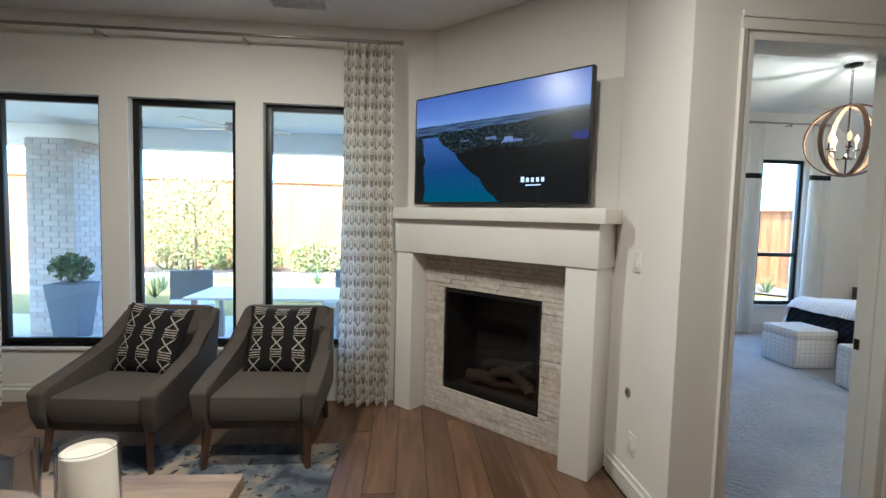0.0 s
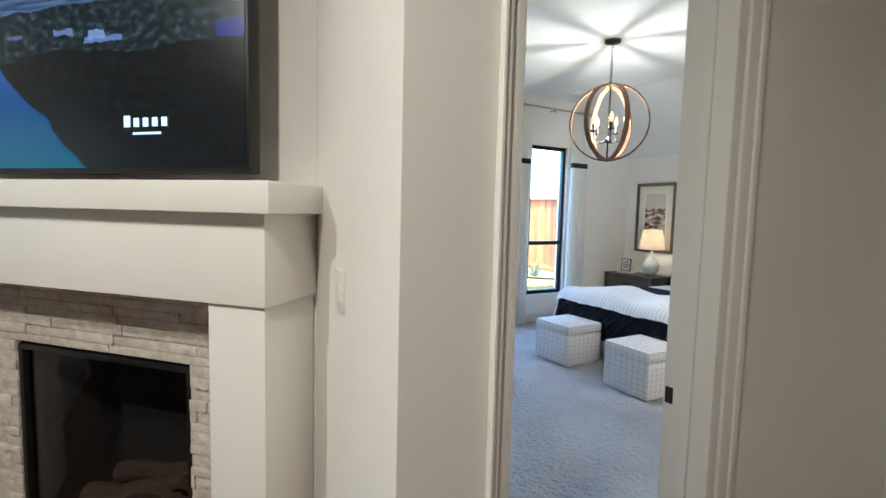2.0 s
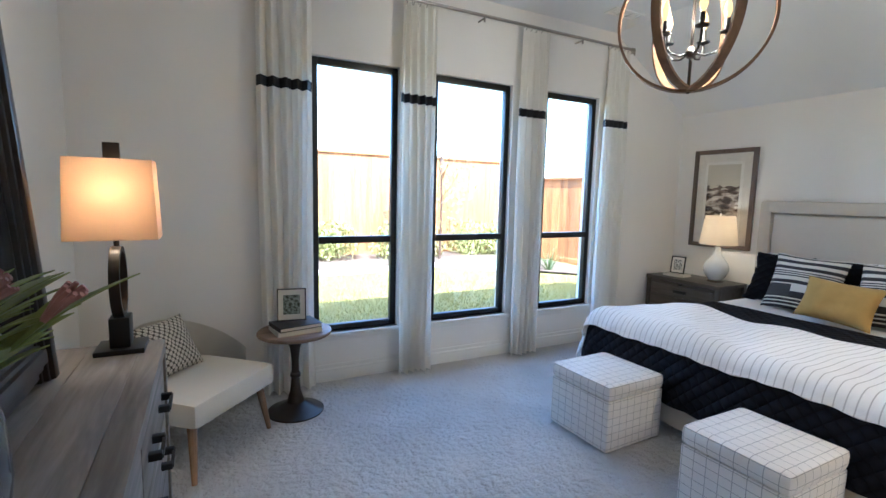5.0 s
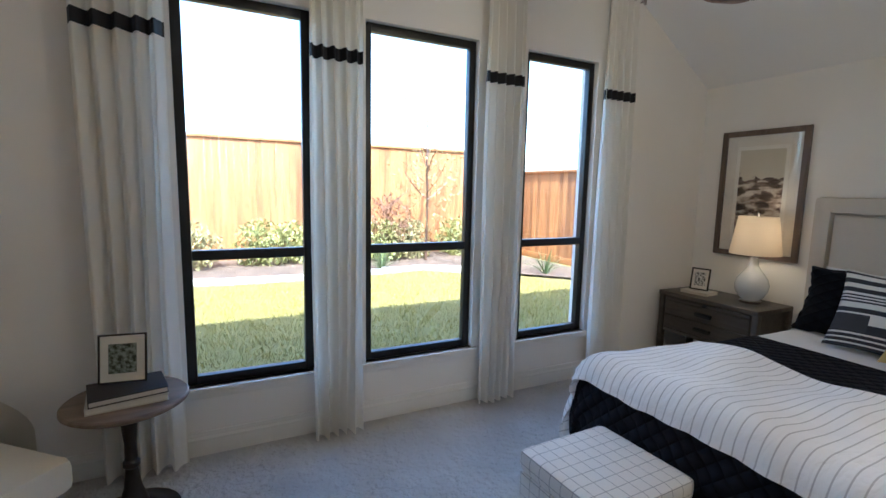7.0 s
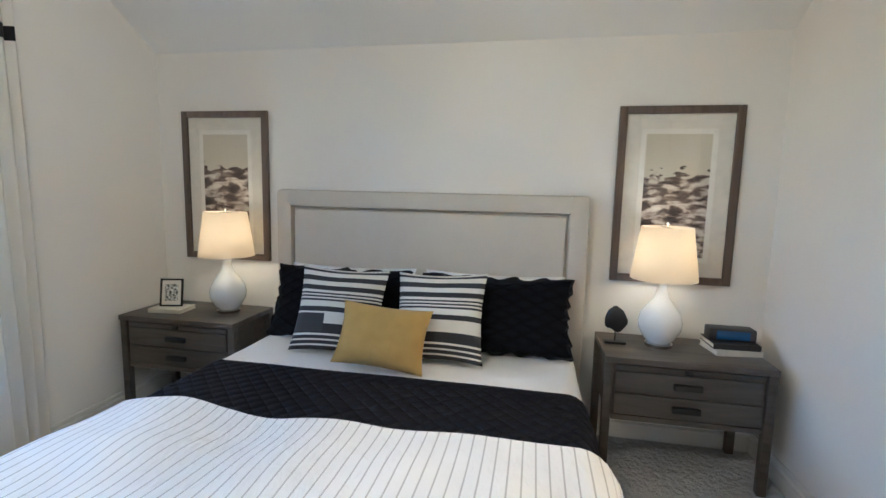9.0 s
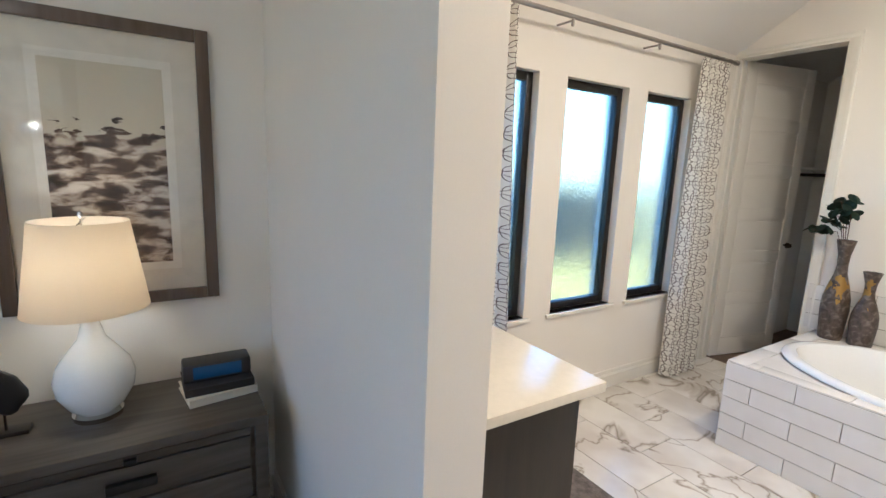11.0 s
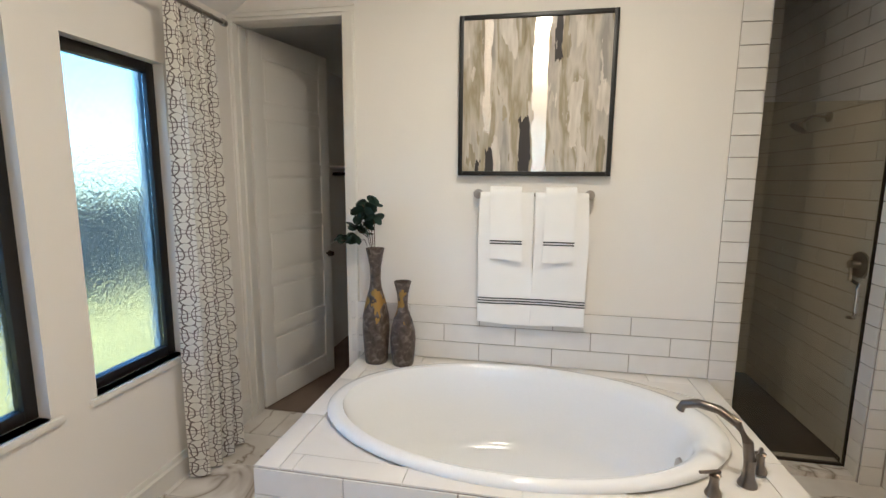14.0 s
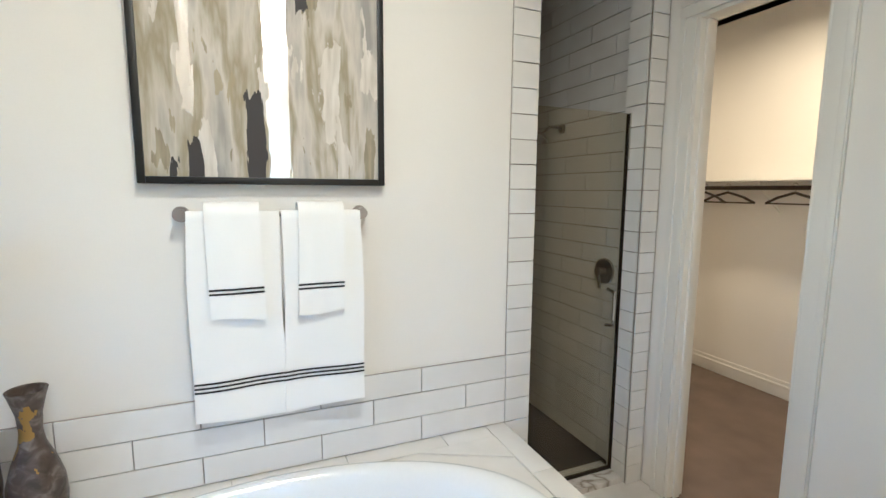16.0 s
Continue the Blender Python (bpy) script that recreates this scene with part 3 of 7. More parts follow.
def casing(name, axis, a0, a1, top, face, side, w=0.085, foot=0.0, w0=None):
    """Door casing round an opening, three boards, with a raised back band."""
    e = tagged(new(name), "white painted door casing with bevelled edges", "", "", "structure")
    w0 = w0 or w
    for nm, b in (("upright", (a0 - w0, a0, foot, top)), ("upright", (a1, a1 + w, foot, top)), ("head", (a0 - w0, a1 + w, top, top + w))):
        bm = bmesh.new()
        for d, lo, hi in ((0.012, 0.0, 1.0), (0.02, 0.62, 0.95)):
            f0, f1 = face, face + side * d
            c0, c1, z0, z1 = b
            if nm == "head":
                z0, z1 = b[2] + lo * w, b[2] + hi * w
            elif c0 < a0:
                c0, c1 = b[1] - hi * w0, b[1] - lo * w0
            else:
                c0, c1 = b[0] + lo * w, b[0] + hi * w
            box(bm, c0, c1, f0, f1, z0, z1, 0.004) if axis == "x" else box(bm, f0, f1, c0, c1, z0, z1, 0.004)
        part(nm, bm, TRIM, e)
    return e


def jamb(name, axis, a0, a1, top, t0, t1, th=0.018):
    e = tagged(new(name), "white painted door jamb lining the opening", "", "", "structure")
    for nm, b in (("jamb_side", (a0, a0 + th, 0, top)), ("jamb_side", (a1 - th, a1, 0, top)), ("jamb_head", (a0 + th, a1 - th, top - th, top))):
        bm = bmesh.new()
        box(bm, b[0], b[1], t0, t1, b[2], b[3], 0.002) if axis == "x" else box(bm, t0, t1, b[0], b[1], b[2], b[3], 0.002)
        m = (t0 + t1) / 2
        if nm == "jamb_side":
            s0, s1 = (b[1], b[1] + 0.012) if b[0] == a0 else (b[0] - 0.012, b[0])
            box(bm, s0, s1, m - 0.02, m + 0.02, 0, top - th, 0.002) if axis == "x" else box(bm, m - 0.02, m + 0.02, s0, s1, 0, top - th, 0.002)
        part(nm, bm, TRIM, e)
    return e


def window(name, axis, a0, a1, z0, z1, face, out, glass_mat, mid=None, label="", fw=0.05, sill=True, room=1):
    """A framed window; out: depth of the frame's plane past the wall face; room: -1 if the room lies to the minus side."""
    e = tagged(new(name), label, "", "", "structure")
    d0, d1 = out, out + (0.05 if out > face else -0.05)

    def bar(nm, p0, p1, q0, q1, mat=BLACK, dd0=d0, dd1=d1, bev=0.004):
        bm = bmesh.new()
        box(bm, p0, p1, dd0, dd1, q0, q1, bev) if axis == "x" else box(bm, dd0, dd1, p0, p1, q0, q1, bev)
        return part(nm, bm, mat, e)
    bar("window_frame", a0, a0 + fw, z0, z1)
    bar("window_frame", a1 - fw, a1, z0, z1)
    bar("window_frame", a0 + fw, a1 - fw, z1 - fw, z1)
    bar("window_frame", a0 + fw, a1 - fw, z0, z0 + fw)
    g = (d0 + d1) / 2
    spans = [(z0 + fw, z1 - fw)]
    if mid:
        bar("meeting_rail", a0 + fw, a1 - fw, mid - 0.028, mid + 0.028)
        spans = [(z0 + fw, mid - 0.028), (mid + 0.028, z1 - fw)]
    for lo, hi in spans:
        p = bar("pane", a0 + fw, a1 - fw, lo, hi, glass_mat, g - 0.002, g + 0.002, 0)
        p.visible_shadow = False
    if sill:
        s = 0.022 * (1 if d0 < face else -1)
        bar("window_sill", a0 - 0.04, a1 + 0.04, z0 - 0.03, z0 - 0.003, TRIM, face + s, face, 0.004)
        bar("window_stool", a0, a1, z0 - 0.028, z0, TRIM, face, d0, 0.0)
    return e


DIAG = Matrix.Translation((0.0, 0.0, 0.0)) @ pose(0, 0, 0, 0, 0, -45)


def diag(u0, u1, s0, s1, z0, z1, bevel=0.0, bm=None):
    """A box beside the diagonal: u runs along the wall, s grows towards it."""
    bm = bm or bmesh.new()
    k = math.sqrt(0.5)
    box(bm, u0, u1, s0 * k, s1 * k, z0, z1, bevel, DIAG)
    return bm


# ---- the shell ----
H, HB = 3.05, 3.20
structure("floor_living", boxed(-6, 3.9, -5, 3.45, -0.2, -0.012), DARK_WOOD, "subfloor under the oak planks")
structure("floor_bedroom", boxed(1.3, 7.1, 1.70, 5.95, -0.2, 0.0), CARPET, "soft taupe-grey cut-pile carpet")
structure("floor_bath", boxed(3.3, 7.1, -1.92, 1.70, -0.2, -0.008), GROUT, "tile bed of the bathroom floor")
structure("floor_closet", boxed(1.4, 3.3, -3.3, -0.5, -0.2, -0.001), CLOSET_CARPET, "brown closet carpet")
structure("floor_small_closet", boxed(5.6, 7.1, -3.6, -1.92, -0.2, -0.001), CLOSET_CARPET, "brown carpet in the small closet")
structure("floor_shower", boxed(3.3, 5.5, -3.4, -1.921, -0.2, -0.03), GROUT, "tiled shower floor")

LWIN = [(-3.27, -2.45), (-2.24, -1.42), (-1.207, -0.39)]
BWIN = [(2.88, 3.58), (3.90, 4.69), (5.09, 5.76)]
TWIN = [(0.93, 0.31), (0.08, -0.50), (-0.70, -1.22)]
BW0, BW1, LW0, LW1, TW0, TW1 = 0.40, 2.53, 0.45, 2.43, 0.67, 2.16
structure("wall_living_north", wall_bm("x", -6.0, 0.35, 3.33, 3.50, 0, H, [(a, b, LW0, LW1) for a, b in LWIN]), WALL, "off-white wall with three tall windows")
structure("wall_chimney_back", diag(-2.6, -0.5, 3.95, 4.05, 0, H), WALL, "wall closing the chimney chase")
structure("wall_bedroom_west", boxed(1.24, 1.40, 1.54, 6.08, 0, HB), WALL, "off-white wall between living room and bedroom")
structure("wall_bedroom_north", wall_bm("x", 1.40, 7.07, 5.90, 6.08, 0, HB, [(a, b, BW0, BW1) for a, b in BWIN]), WALL, "off-white bedroom wall with three windows")
structure("wall_east", wall_bm("y", -3.7, 6.08, 7.07, 7.25, 0, HB, [(b, a, TW0, TW1) for a, b in TWIN]), WALL, "off-white outer wall behind the bed and along the bathroom")
DOOR0, DOOR1, DTOP = 1.49, 2.365, 2.44
structure("wall_bedroom_south", wall_bm("x", 1.40, 3.9, 1.54, 1.712, 0, HB, [(DOOR0, DOOR1, -0.01, DTOP)]), WALL, "off-white wall with the bedroom doorway")
structure("wall_bath_north", wall_bm("x", 3.9, 7.07, 1.68, 1.83, 0, HB, [(4.72, 5.66, -0.01, 2.44)]), WALL, "off-white wall with the opening to the bathroom")
C1A, C1B, C1T = 6.335, 7.064, 2.54
structure("wall_bath_south", wall_bm("x", 4.15, 7.07, -1.90, -1.76, 0, HB, [(C1A, C1B, -0.01, C1T)]), WALL, "off-white wall behind the bathtub")
C2A, C2B, C2T = -1.62, -1.05, 2.44
structure("wall_bath_west", wall_bm("y", -1.78, -0.5, 3.25, 3.36, 0, HB, [(C2A, C2B, -0.01, C2T)]), WALL, "off-white wall with the closet doorway")
structure("wall_hall", boxed(3.75, 3.9, -0.5, 1.54, 0, H), WALL, "off-white hall wall")
structure("wall_closet_north", boxed(1.35, 3.75, -0.5, -0.38, 0, H), WALL, "off-white closet wall")
structure("wall_closet_back", boxed(1.35, 1.5, -3.4, -0.5, 0, H), WALL, "off-white closet back wall")
structure("wall_closet_south", boxed(1.5, 3.25, -3.4, -3.2, 0, H), WALL, "off-white closet wall")
structure("wall_closet_east", boxed(3.25, 3.40, -3.5, -1.785, 0, H), WALL, "off-white wall between closet and shower")
structure("wall_shower_back", boxed(3.40, 5.4, -3.5, -3.3, 0, H), WALL, "shower back wall")
structure("wall_shower_east", boxed(5.2, 5.4, -3.3, -1.91, 0, H), WALL, "wall between shower and small closet")
structure("wall_small_closet_south", boxed(5.4, 7.07, -3.7, -3.5, 0, H), WALL, "off-white small closet wall")
structure("wall_living_south", boxed(-6.0, 1.35, -5.15, -5.0, 0, H), WALL, "off-white far living-room wall")
structure("wall_living_east", boxed(1.35, 1.5, -5.0, -3.4, 0, H), WALL, "off-white living-room side wall")
structure("wall_living_west", boxed(-6.15, -6.0, -5.0, 3.5, 0, H), WALL, "off-white living-room side wall")
# the corner wall behind the fireplace, set at forty-five degrees
_w = diag(-2.55, -2.02, 3.47, 3.95, 0, H)
diag(-1.10, -0.55, 3.47, 3.95, 0, H, 0, _w)
diag(-2.02, -1.10, 3.47, 3.95, 1.03, H, 0, _w)
diag(-2.02, -1.10, 3.47, 3.95, 0, 0.19, 0, _w)
structure("wall_fireplace", _w, WALL, "off-white corner wall above the fireplace")
structure("ceiling_living", boxed(-6.1, 3.9, -5.1, 1.54, H, H + 0.15), CEIL, "white living-room ceiling")
structure("ceiling_living_front", boxed(-6.1, 1.24, 1.54, 3.5, H, H + 0.15), CEIL, "white living-room ceiling by the windows")


def slope(y0, y1, x0, flat, zlow):
    """A flat ceiling that slopes down to the outer wall."""
    bm = bmesh.new()
    xk = 7.07 - (flat - zlow) / 0.645
    prof = [(x0, flat), (xk, flat), (7.07, zlow), (7.25, zlow - 0.1), (7.25, flat + 0.2), (x0, flat + 0.2)]
    ra, rb = [bm.verts.new((x, y0, z)) for x, z in prof], [bm.verts.new((x, y1, z)) for x, z in prof]
    n = len(prof)
    for k in range(n):
        bm.faces.new((ra[k], ra[(k + 1) % n], rb[(k + 1) % n], rb[k]))
    bm.faces.new(ra)
    bm.faces.new(list(reversed(rb)))
    return bm


structure("ceiling_bedroom", slope(1.75, 6.08, 1.24, HB, 2.47), CEIL, "white ceiling sloping down over the bed", None)
structure("ceiling_bath", slope(-3.7, 1.75, 3.25, H, 2.55), CEIL, "white bathroom ceiling sloping to the windows", None)
structure("ceiling_closet", boxed(1.35, 3.25, -3.5, -0.38, H, H + 0.15), CEIL, "white closet ceiling")

for k, (a, b) in enumerate(LWIN):
    window(f"window_{k + 1}", "x", a, b, LW0, LW1, 3.33, 3.40, PANE, None, "tall fixed window with a black frame")
for k, (a, b) in enumerate(BWIN):
    window(f"window_{k + 4}", "x", a, b, BW0, BW1, 5.90, 5.945, PANE, 1.14, "black-framed single-hung bedroom window")
for k, (a, b) in enumerate(TWIN):
    window(f"window_{k + 7}", "y", b, a, TW0, TW1, 7.07, 7.125, RAIN_GLASS, None, "black-framed window with obscure rain glass")

casing("trim_bedroom_door", "x", DOOR0, DOOR1, DTOP, 1.54, -1, w0=0.03)
jamb("door_frame_1", "x", DOOR0, DOOR1, DTOP, 1.54, 1.712, 0.042)
casing("trim_closet_door", "x", C1A, C1B, C1T, -1.76, 1, 0.038, 0.0, 0.06)
jamb("door_frame_2", "x", C1A, C1B, C1T, -1.90, -1.76)
casing("trim_walk_in_door", "y", C2A, C2B, C2T, 3.36, 1, 0.085)
jamb("door_frame_3", "y", C2A, C2B, C2T, 3.25, 3.36)
skirting("baseboard_living_north", "x", -6, 0.0, 3.33, -1)
skirting("baseboard_switch_wall", "y", 1.54, 2.2, 1.24, -1)
skirting("baseboard_door_wall", "x", DOOR1 + 0.085, 3.75, 1.54, -1)
skirting("baseboard_bedroom_north", "x", 1.4, 7.07, 5.90, -1)
skirting("baseboard_bedroom_east", "y", 1.83, 5.90, 7.07, -1)
skirting("baseboard_bedroom_south", "x", 5.66, 7.07, 1.83, 1)
skirting("baseboard_bedroom_west", "y", 1.72, 5.9, 1.40, 1)
skirting("baseboard_bath_east", "y", -1.76, 1.0, 7.07, -1)
skirting("baseboard_closet_back", "y", -3.2, -0.5, 1.5, 1)
skirting("baseboard_closet_south", "x", 1.5, 3.25, -3.2, 1)
# window apron panels under the bedroom windows
for a, b in BWIN:
    structure("trim_apron", boxed(a - 0.05, b + 0.05, 5.888, 5.90, 0.335, 0.372, 0.003), TRIM, "white apron moulding under the window sill")


# ---- soft goods ----
def curtain(name, axis, a0, a1, at, z0, z1, mat, label, folds=6, depth=0.045, band=None, flare=0.0, group="", seed=0):
    """A hanging panel with folds; a0..a1 along the axis, at the other coordinate."""
    rnd = random.Random(seed)
    e = thing(name, ((a0 + a1) / 2, at, z0) if axis == "x" else (at, (a0 + a1) / 2, z0), label, "curtain", group)
    inv = e.matrix_basis.inverted()
    ph = [rnd.uniform(0, 6.28) for _ in range(4)]
    w = abs(a1 - a0)
    full = w * 2.0

    def point(u, v, lift=0.0):
        t = 1 - v
        g = 1 + flare * t
        a = (a0 + a1) / 2 + (u - 0.5) * (a1 - a0) * g + 0.012 * math.sin(4 * t + ph[0] + 5 * u)
        s = math.sin(2 * math.pi * folds * u + ph[1] + 0.5 * math.sin(2.5 * t + ph[2]))
        d = depth * (0.55 + 0.45 * t) * (s + 0.25 * math.sin(4 * math.pi * folds * u + ph[3])) + lift
        z = z0 + (z1 - z0) * v + (0.008 * math.sin(9 * u + ph[3]) if v == 0 else 0)
        p = Vector((a, at + d, z)) if axis == "x" else Vector((at + d, a, z))
        return inv @ p
    part("drape", grid(folds * 14, 26, lambda u, v: (point(u, v), (u * full, v * (z1 - z0)))), mat, e, "", 80)
    if band:
        b0, b1 = ((b - z0) / (z1 - z0) for b in band)
        for sgn in (-1, 1):
            part("stripe", grid(folds * 14, 1, lambda u, v: (point(u, b0 + (b1 - b0) * v, sgn * 0.004), (u, v))), BAND, e, "black contrast band", 80)
    for k in range(folds):
        a = a0 + (a1 - a0) * (k + 0.5) / folds
        loop = [(at + 0.024 * math.cos(2 * math.pi * i / 12), z1 + 0.012 + 0.024 * math.sin(2 * math.pi * i / 12)) for i in range(13)]
        bm = tube([inv @ (Vector((a, d, z)) if axis == "x" else Vector((d, a, z))) for d, z in loop], 0.003, 5)
        part("ring", bm, STEEL, e, "metal curtain ring")
    return e


def curtain_rod(axis, a0, a1, at, z, wall, brackets, label):
    mid = ((a0 + a1) / 2, at, z) if axis == "x" else (at, (a0 + a1) / 2, z)
    e = thing("curtain_rod", mid, label, "curtain rod")
    inv = e.matrix_basis.inverted()
    P = (lambda a, d, zz: inv @ Vector((a, d, zz))) if axis == "x" else (lambda a, d, zz: inv @ Vector((d, a, zz)))
    part("pole", tube([P(a0, at, z), P(a1, at, z)], 0.013, 12), STEEL, e)
    for a in (a0, a1):
        s = -0.03 if a == min(a0, a1) else 0.03
        part("finial", tube([P(a, at, z), P(a + s, at, z)], 0.019, 12), STEEL, e)
    for a in brackets:
        bm = tube([P(a, wall, z - 0.02), P(a, at, z - 0.02)], 0.007, 8)
        tube([P(a, at, z - 0.05), P(a, at, z)], 0.009, 8, bm)
        part("bracket", bm, STEEL, e)
    return e


def cushion(name, at, w, h, d, mat, label, category="cushion", tilt=20, rz=0, dent=0.0, group="", lean=0.0):
    """A stuffed cushion standing on its lower edge, facing -y in its own frame, tilted back."""
    e = thing(name, at, label, category, group)
    e.matrix_basis = pose(*at, 0, 0, rz) @ pose(0, 0, 0, -tilt, lean, 0)

    def side(sg):
        def f(u, v):
            a, b = 2 * u - 1, 2 * v - 1
            k = (1 - abs(a) ** 2.6) ** 0.6 * (1 - abs(b) ** 2.6) ** 0.6
            pin = 1 - 0.05 * (abs(b) ** 2) * (1 - abs(a)) - 0.0
            wob = 0.016 * noise.noise(Vector((a * 2.2, b * 2.2, at[0] * 3 + at[1] + sg)))
            sink = -dent * math.exp(-(a / 0.35) ** 2) * max(0, b) ** 2
            x = a * w / 2 * (1 - 0.085 * (1 - b * b))
            z = h / 2 + b * h / 2 * (1 - 0.085 * (1 - a * a)) + sink
            return (Vector((x, sg * (d / 2 * k + wob * k), z)), (u if sg < 0 else 1 - u, v))
        return f
    bm = grid(22, 22, side(-1))
    me2 = grid(22, 22, side(1))
    tmp = bpy.data.meshes.new("tmp")
    me2.to_mesh(tmp)
    me2.free()
    bm.from_mesh(tmp)
    bpy.data.meshes.remove(tmp)
    bmesh.ops.remove_doubles(bm, verts=bm.verts, dist=0.0008)
    part("cover", bm, mat, e, "", 70)
    return e


# ---- living room ----
def fireplace():
    k = math.sqrt(0.5)
    e = thing("fireplace", (0.5, 2.65, 0), "white corner fireplace with stacked-stone surround", "fireplace")
    inv = e.matrix_basis.inverted()

    def P(nm, bm, mat, parent=e, label=""):
        bmesh.ops.transform(bm, matrix=inv if parent is e else Matrix(), verts=bm.verts)
        return part(nm, bm, mat, parent, label)
    P("pilaster", diag(-2.372, -2.19, 3.108, 3.46, 0, 1.274, 0.004), TRIM)
    P("pilaster", diag(-0.90, -0.706, 3.108, 3.46, 0, 1.274, 0.004), TRIM)
    P("header", diag(-2.385, -0.695, 3.09, 3.462, 1.274, 1.535, 0.004), TRIM)
    P("mantel_shelf", diag(-2.435, -0.645, 3.02, 3.464, 1.535, 1.622, 0.005), TRIM, e, "thick white mantel shelf")
    U0, U1, Z0, Z1 = -1.985, -1.135, 0.225, 0.995
    fb = bmesh.new()
    diag(U0 - 0.03, U0, 3.36, 3.9, Z0, Z1, 0, fb)
    diag(U1, U1 + 0.03, 3.36, 3.9, Z0, Z1, 0, fb)
    diag(U0, U1, 3.36, 3.9, Z1, Z1 + 0.03, 0, fb)
    diag(U0, U1, 3.36, 3.9, Z0 - 0.03, Z0, 0, fb)
    diag(U0 - 0.03, U1 + 0.03, 3.9, 3.94, Z0 - 0.03, Z1 + 0.03, 0, fb)
    firebox = P("firebox", fb, plain("firebox_black", (0.004, 0.0036, 0.0032), 0.9), e, "black metal firebox")
    fr = bmesh.new()
    for a in ((U0, U0 + 0.022, Z0, Z1), (U1 - 0.022, U1, Z0, Z1), (U0 + 0.022, U1 - 0.022, Z1 - 0.022, Z1), (U0 + 0.022, U1 - 0.022, Z0, Z0 + 0.03)):
        diag(a[0], a[1], 3.345, 3.38, a[2], a[3], 0.002, fr)
    P("firebox_frame", fr, BLACK)
    g = P("fire_glass", diag(U0 + 0.022, U1 - 0.022, 3.372, 3.377, Z0 + 0.03, Z1 - 0.022), PANE)
    g.visible_shadow = False
    lg = mottled("ceramic_log", (0.022, 0.013, 0.008), 0.9, 12, 0.4, 90, 0.6, 0.01)
    for u, s, z, du, dz, r in ((-1.85, 3.6, 0.30, 0.55, 0.02, 0.05), (-1.72, 3.66, 0.40, 0.42, 0.06, 0.045), (-1.60, 3.55, 0.37, 0.3, 0.10, 0.04), (-1.45, 3.58, 0.42, 0.16, -0.14, 0.05)):
        pts = []
        for i in range(7):
            t = i / 6
            pts.append(DIAG @ Vector((u + du * t, s * k + 0.02 * math.sin(5 * t + u), z + dz * t + 0.012 * math.sin(9 * t))))
        P("log", tube(pts, r, 9, None, 0.75), lg, e, "charred ceramic log")
    rnd = random.Random(5)
    z, row = 0.0, 0
    while z < 1.268:
        h = min(rnd.choice((0.032, 0.04, 0.048)), 1.272 - z)
        u = -2.188
        while u < -0.902:
            w = min(rnd.uniform(0.09, 0.30), -0.902 - u)
            if -0.902 - u - w < 0.05:
                w = -0.902 - u
            spans = [(u, u + w)]
            if z + h > Z0 and z < Z1:
                spans = [(lo, hi) for lo, hi in ((u, min(u + w, U0)), (max(u, U1), u + w)) if hi - lo > 0.004]
            for lo, hi in spans:
                P("stone", diag(lo + 0.001, hi - 0.001, 3.335 + rnd.uniform(-0.007, 0.007), 3.46, z + 0.0008, z + h - 0.0008, 0.0025), LEDGER)
            u += w
        z += h


fireplace()


def television():
    e = thing("television", (0.5, 2.6, 1.65), "large flat black television showing an aerial landscape", "television")
    inv = e.matrix_basis.inverted()
    k = math.sqrt(0.5)

    def P(nm, bm, mat, label=""):
        bmesh.ops.transform(bm, matrix=inv, verts=bm.verts)
        return part(nm, bm, mat, e, label)
    P("body", diag(-2.25, -0.805, 3.20, 3.27, 1.65, 2.468, 0.006), BLACK)
    P("mount", diag(-1.8, -1.25, 3.27, 3.468, 1.85, 2.25, 0.004), BLACK)

    def f(u, v):
        return inv @ (DIAG @ Vector((-2.238 + 1.421 * u, 3.197 * k, 1.668 + 0.788 * v))), (u, v)
    P0 = part("screen", grid(1, 1, f), screen_mat(), e, "glowing landscape picture")
    logo = glow("logo_white", (0.8, 0.8, 0.85), 0.08)
    for lo, hi, z0, z1 in ((0.680, 0.697, 0.160, 0.205), (0.708, 0.722, 0.160, 0.195), (0.734, 0.748, 0.160, 0.195), (0.760, 0.774, 0.160, 0.195), (0.786, 0.800, 0.160, 0.195), (0.705, 0.783, 0.130, 0.139)):
        P("logo_bar", diag(-2.238 + 1.421 * lo, -2.238 + 1.421 * hi, 3.192, 3.1955, 1.668 + 0.788 * z0, 1.668 + 0.788 * z1), logo)


television()
for k, (z, nm, lab, w, h) in enumerate(((1.33, "light_switch", "white rocker light switch plate", 0.07, 0.115), (0.31, "wall_outlet", "white wall outlet plate", 0.07, 0.115))):
    y = (1.94, 1.90)[k]
    e = thing(nm, (1.24, y, z), lab, "switch" if k == 0 else "outlet")
    part("plate", boxed(-0.008, 0, -w / 2, w / 2, -h / 2, h / 2, 0.002), SWITCH, e)
    part("rocker", boxed(-0.012, -0.007, -0.016, 0.016, -0.033, 0.033, 0.002), SWITCH, e)
e = thing("gas_valve", (1.24, 1.975, 0.576), "round steel gas valve key plate on the wall", "gas valve")
bm = lathe([(0, 0), (0.028, 0), (0.028, 0.006), (0.012, 0.01), (0.012, 0.004), (0, 0.004)], 20)
bmesh.ops.transform(bm, matrix=pose(0, 0, 0, 0, -90, 0), verts=bm.verts)
part("plate", bm, STEEL, e)

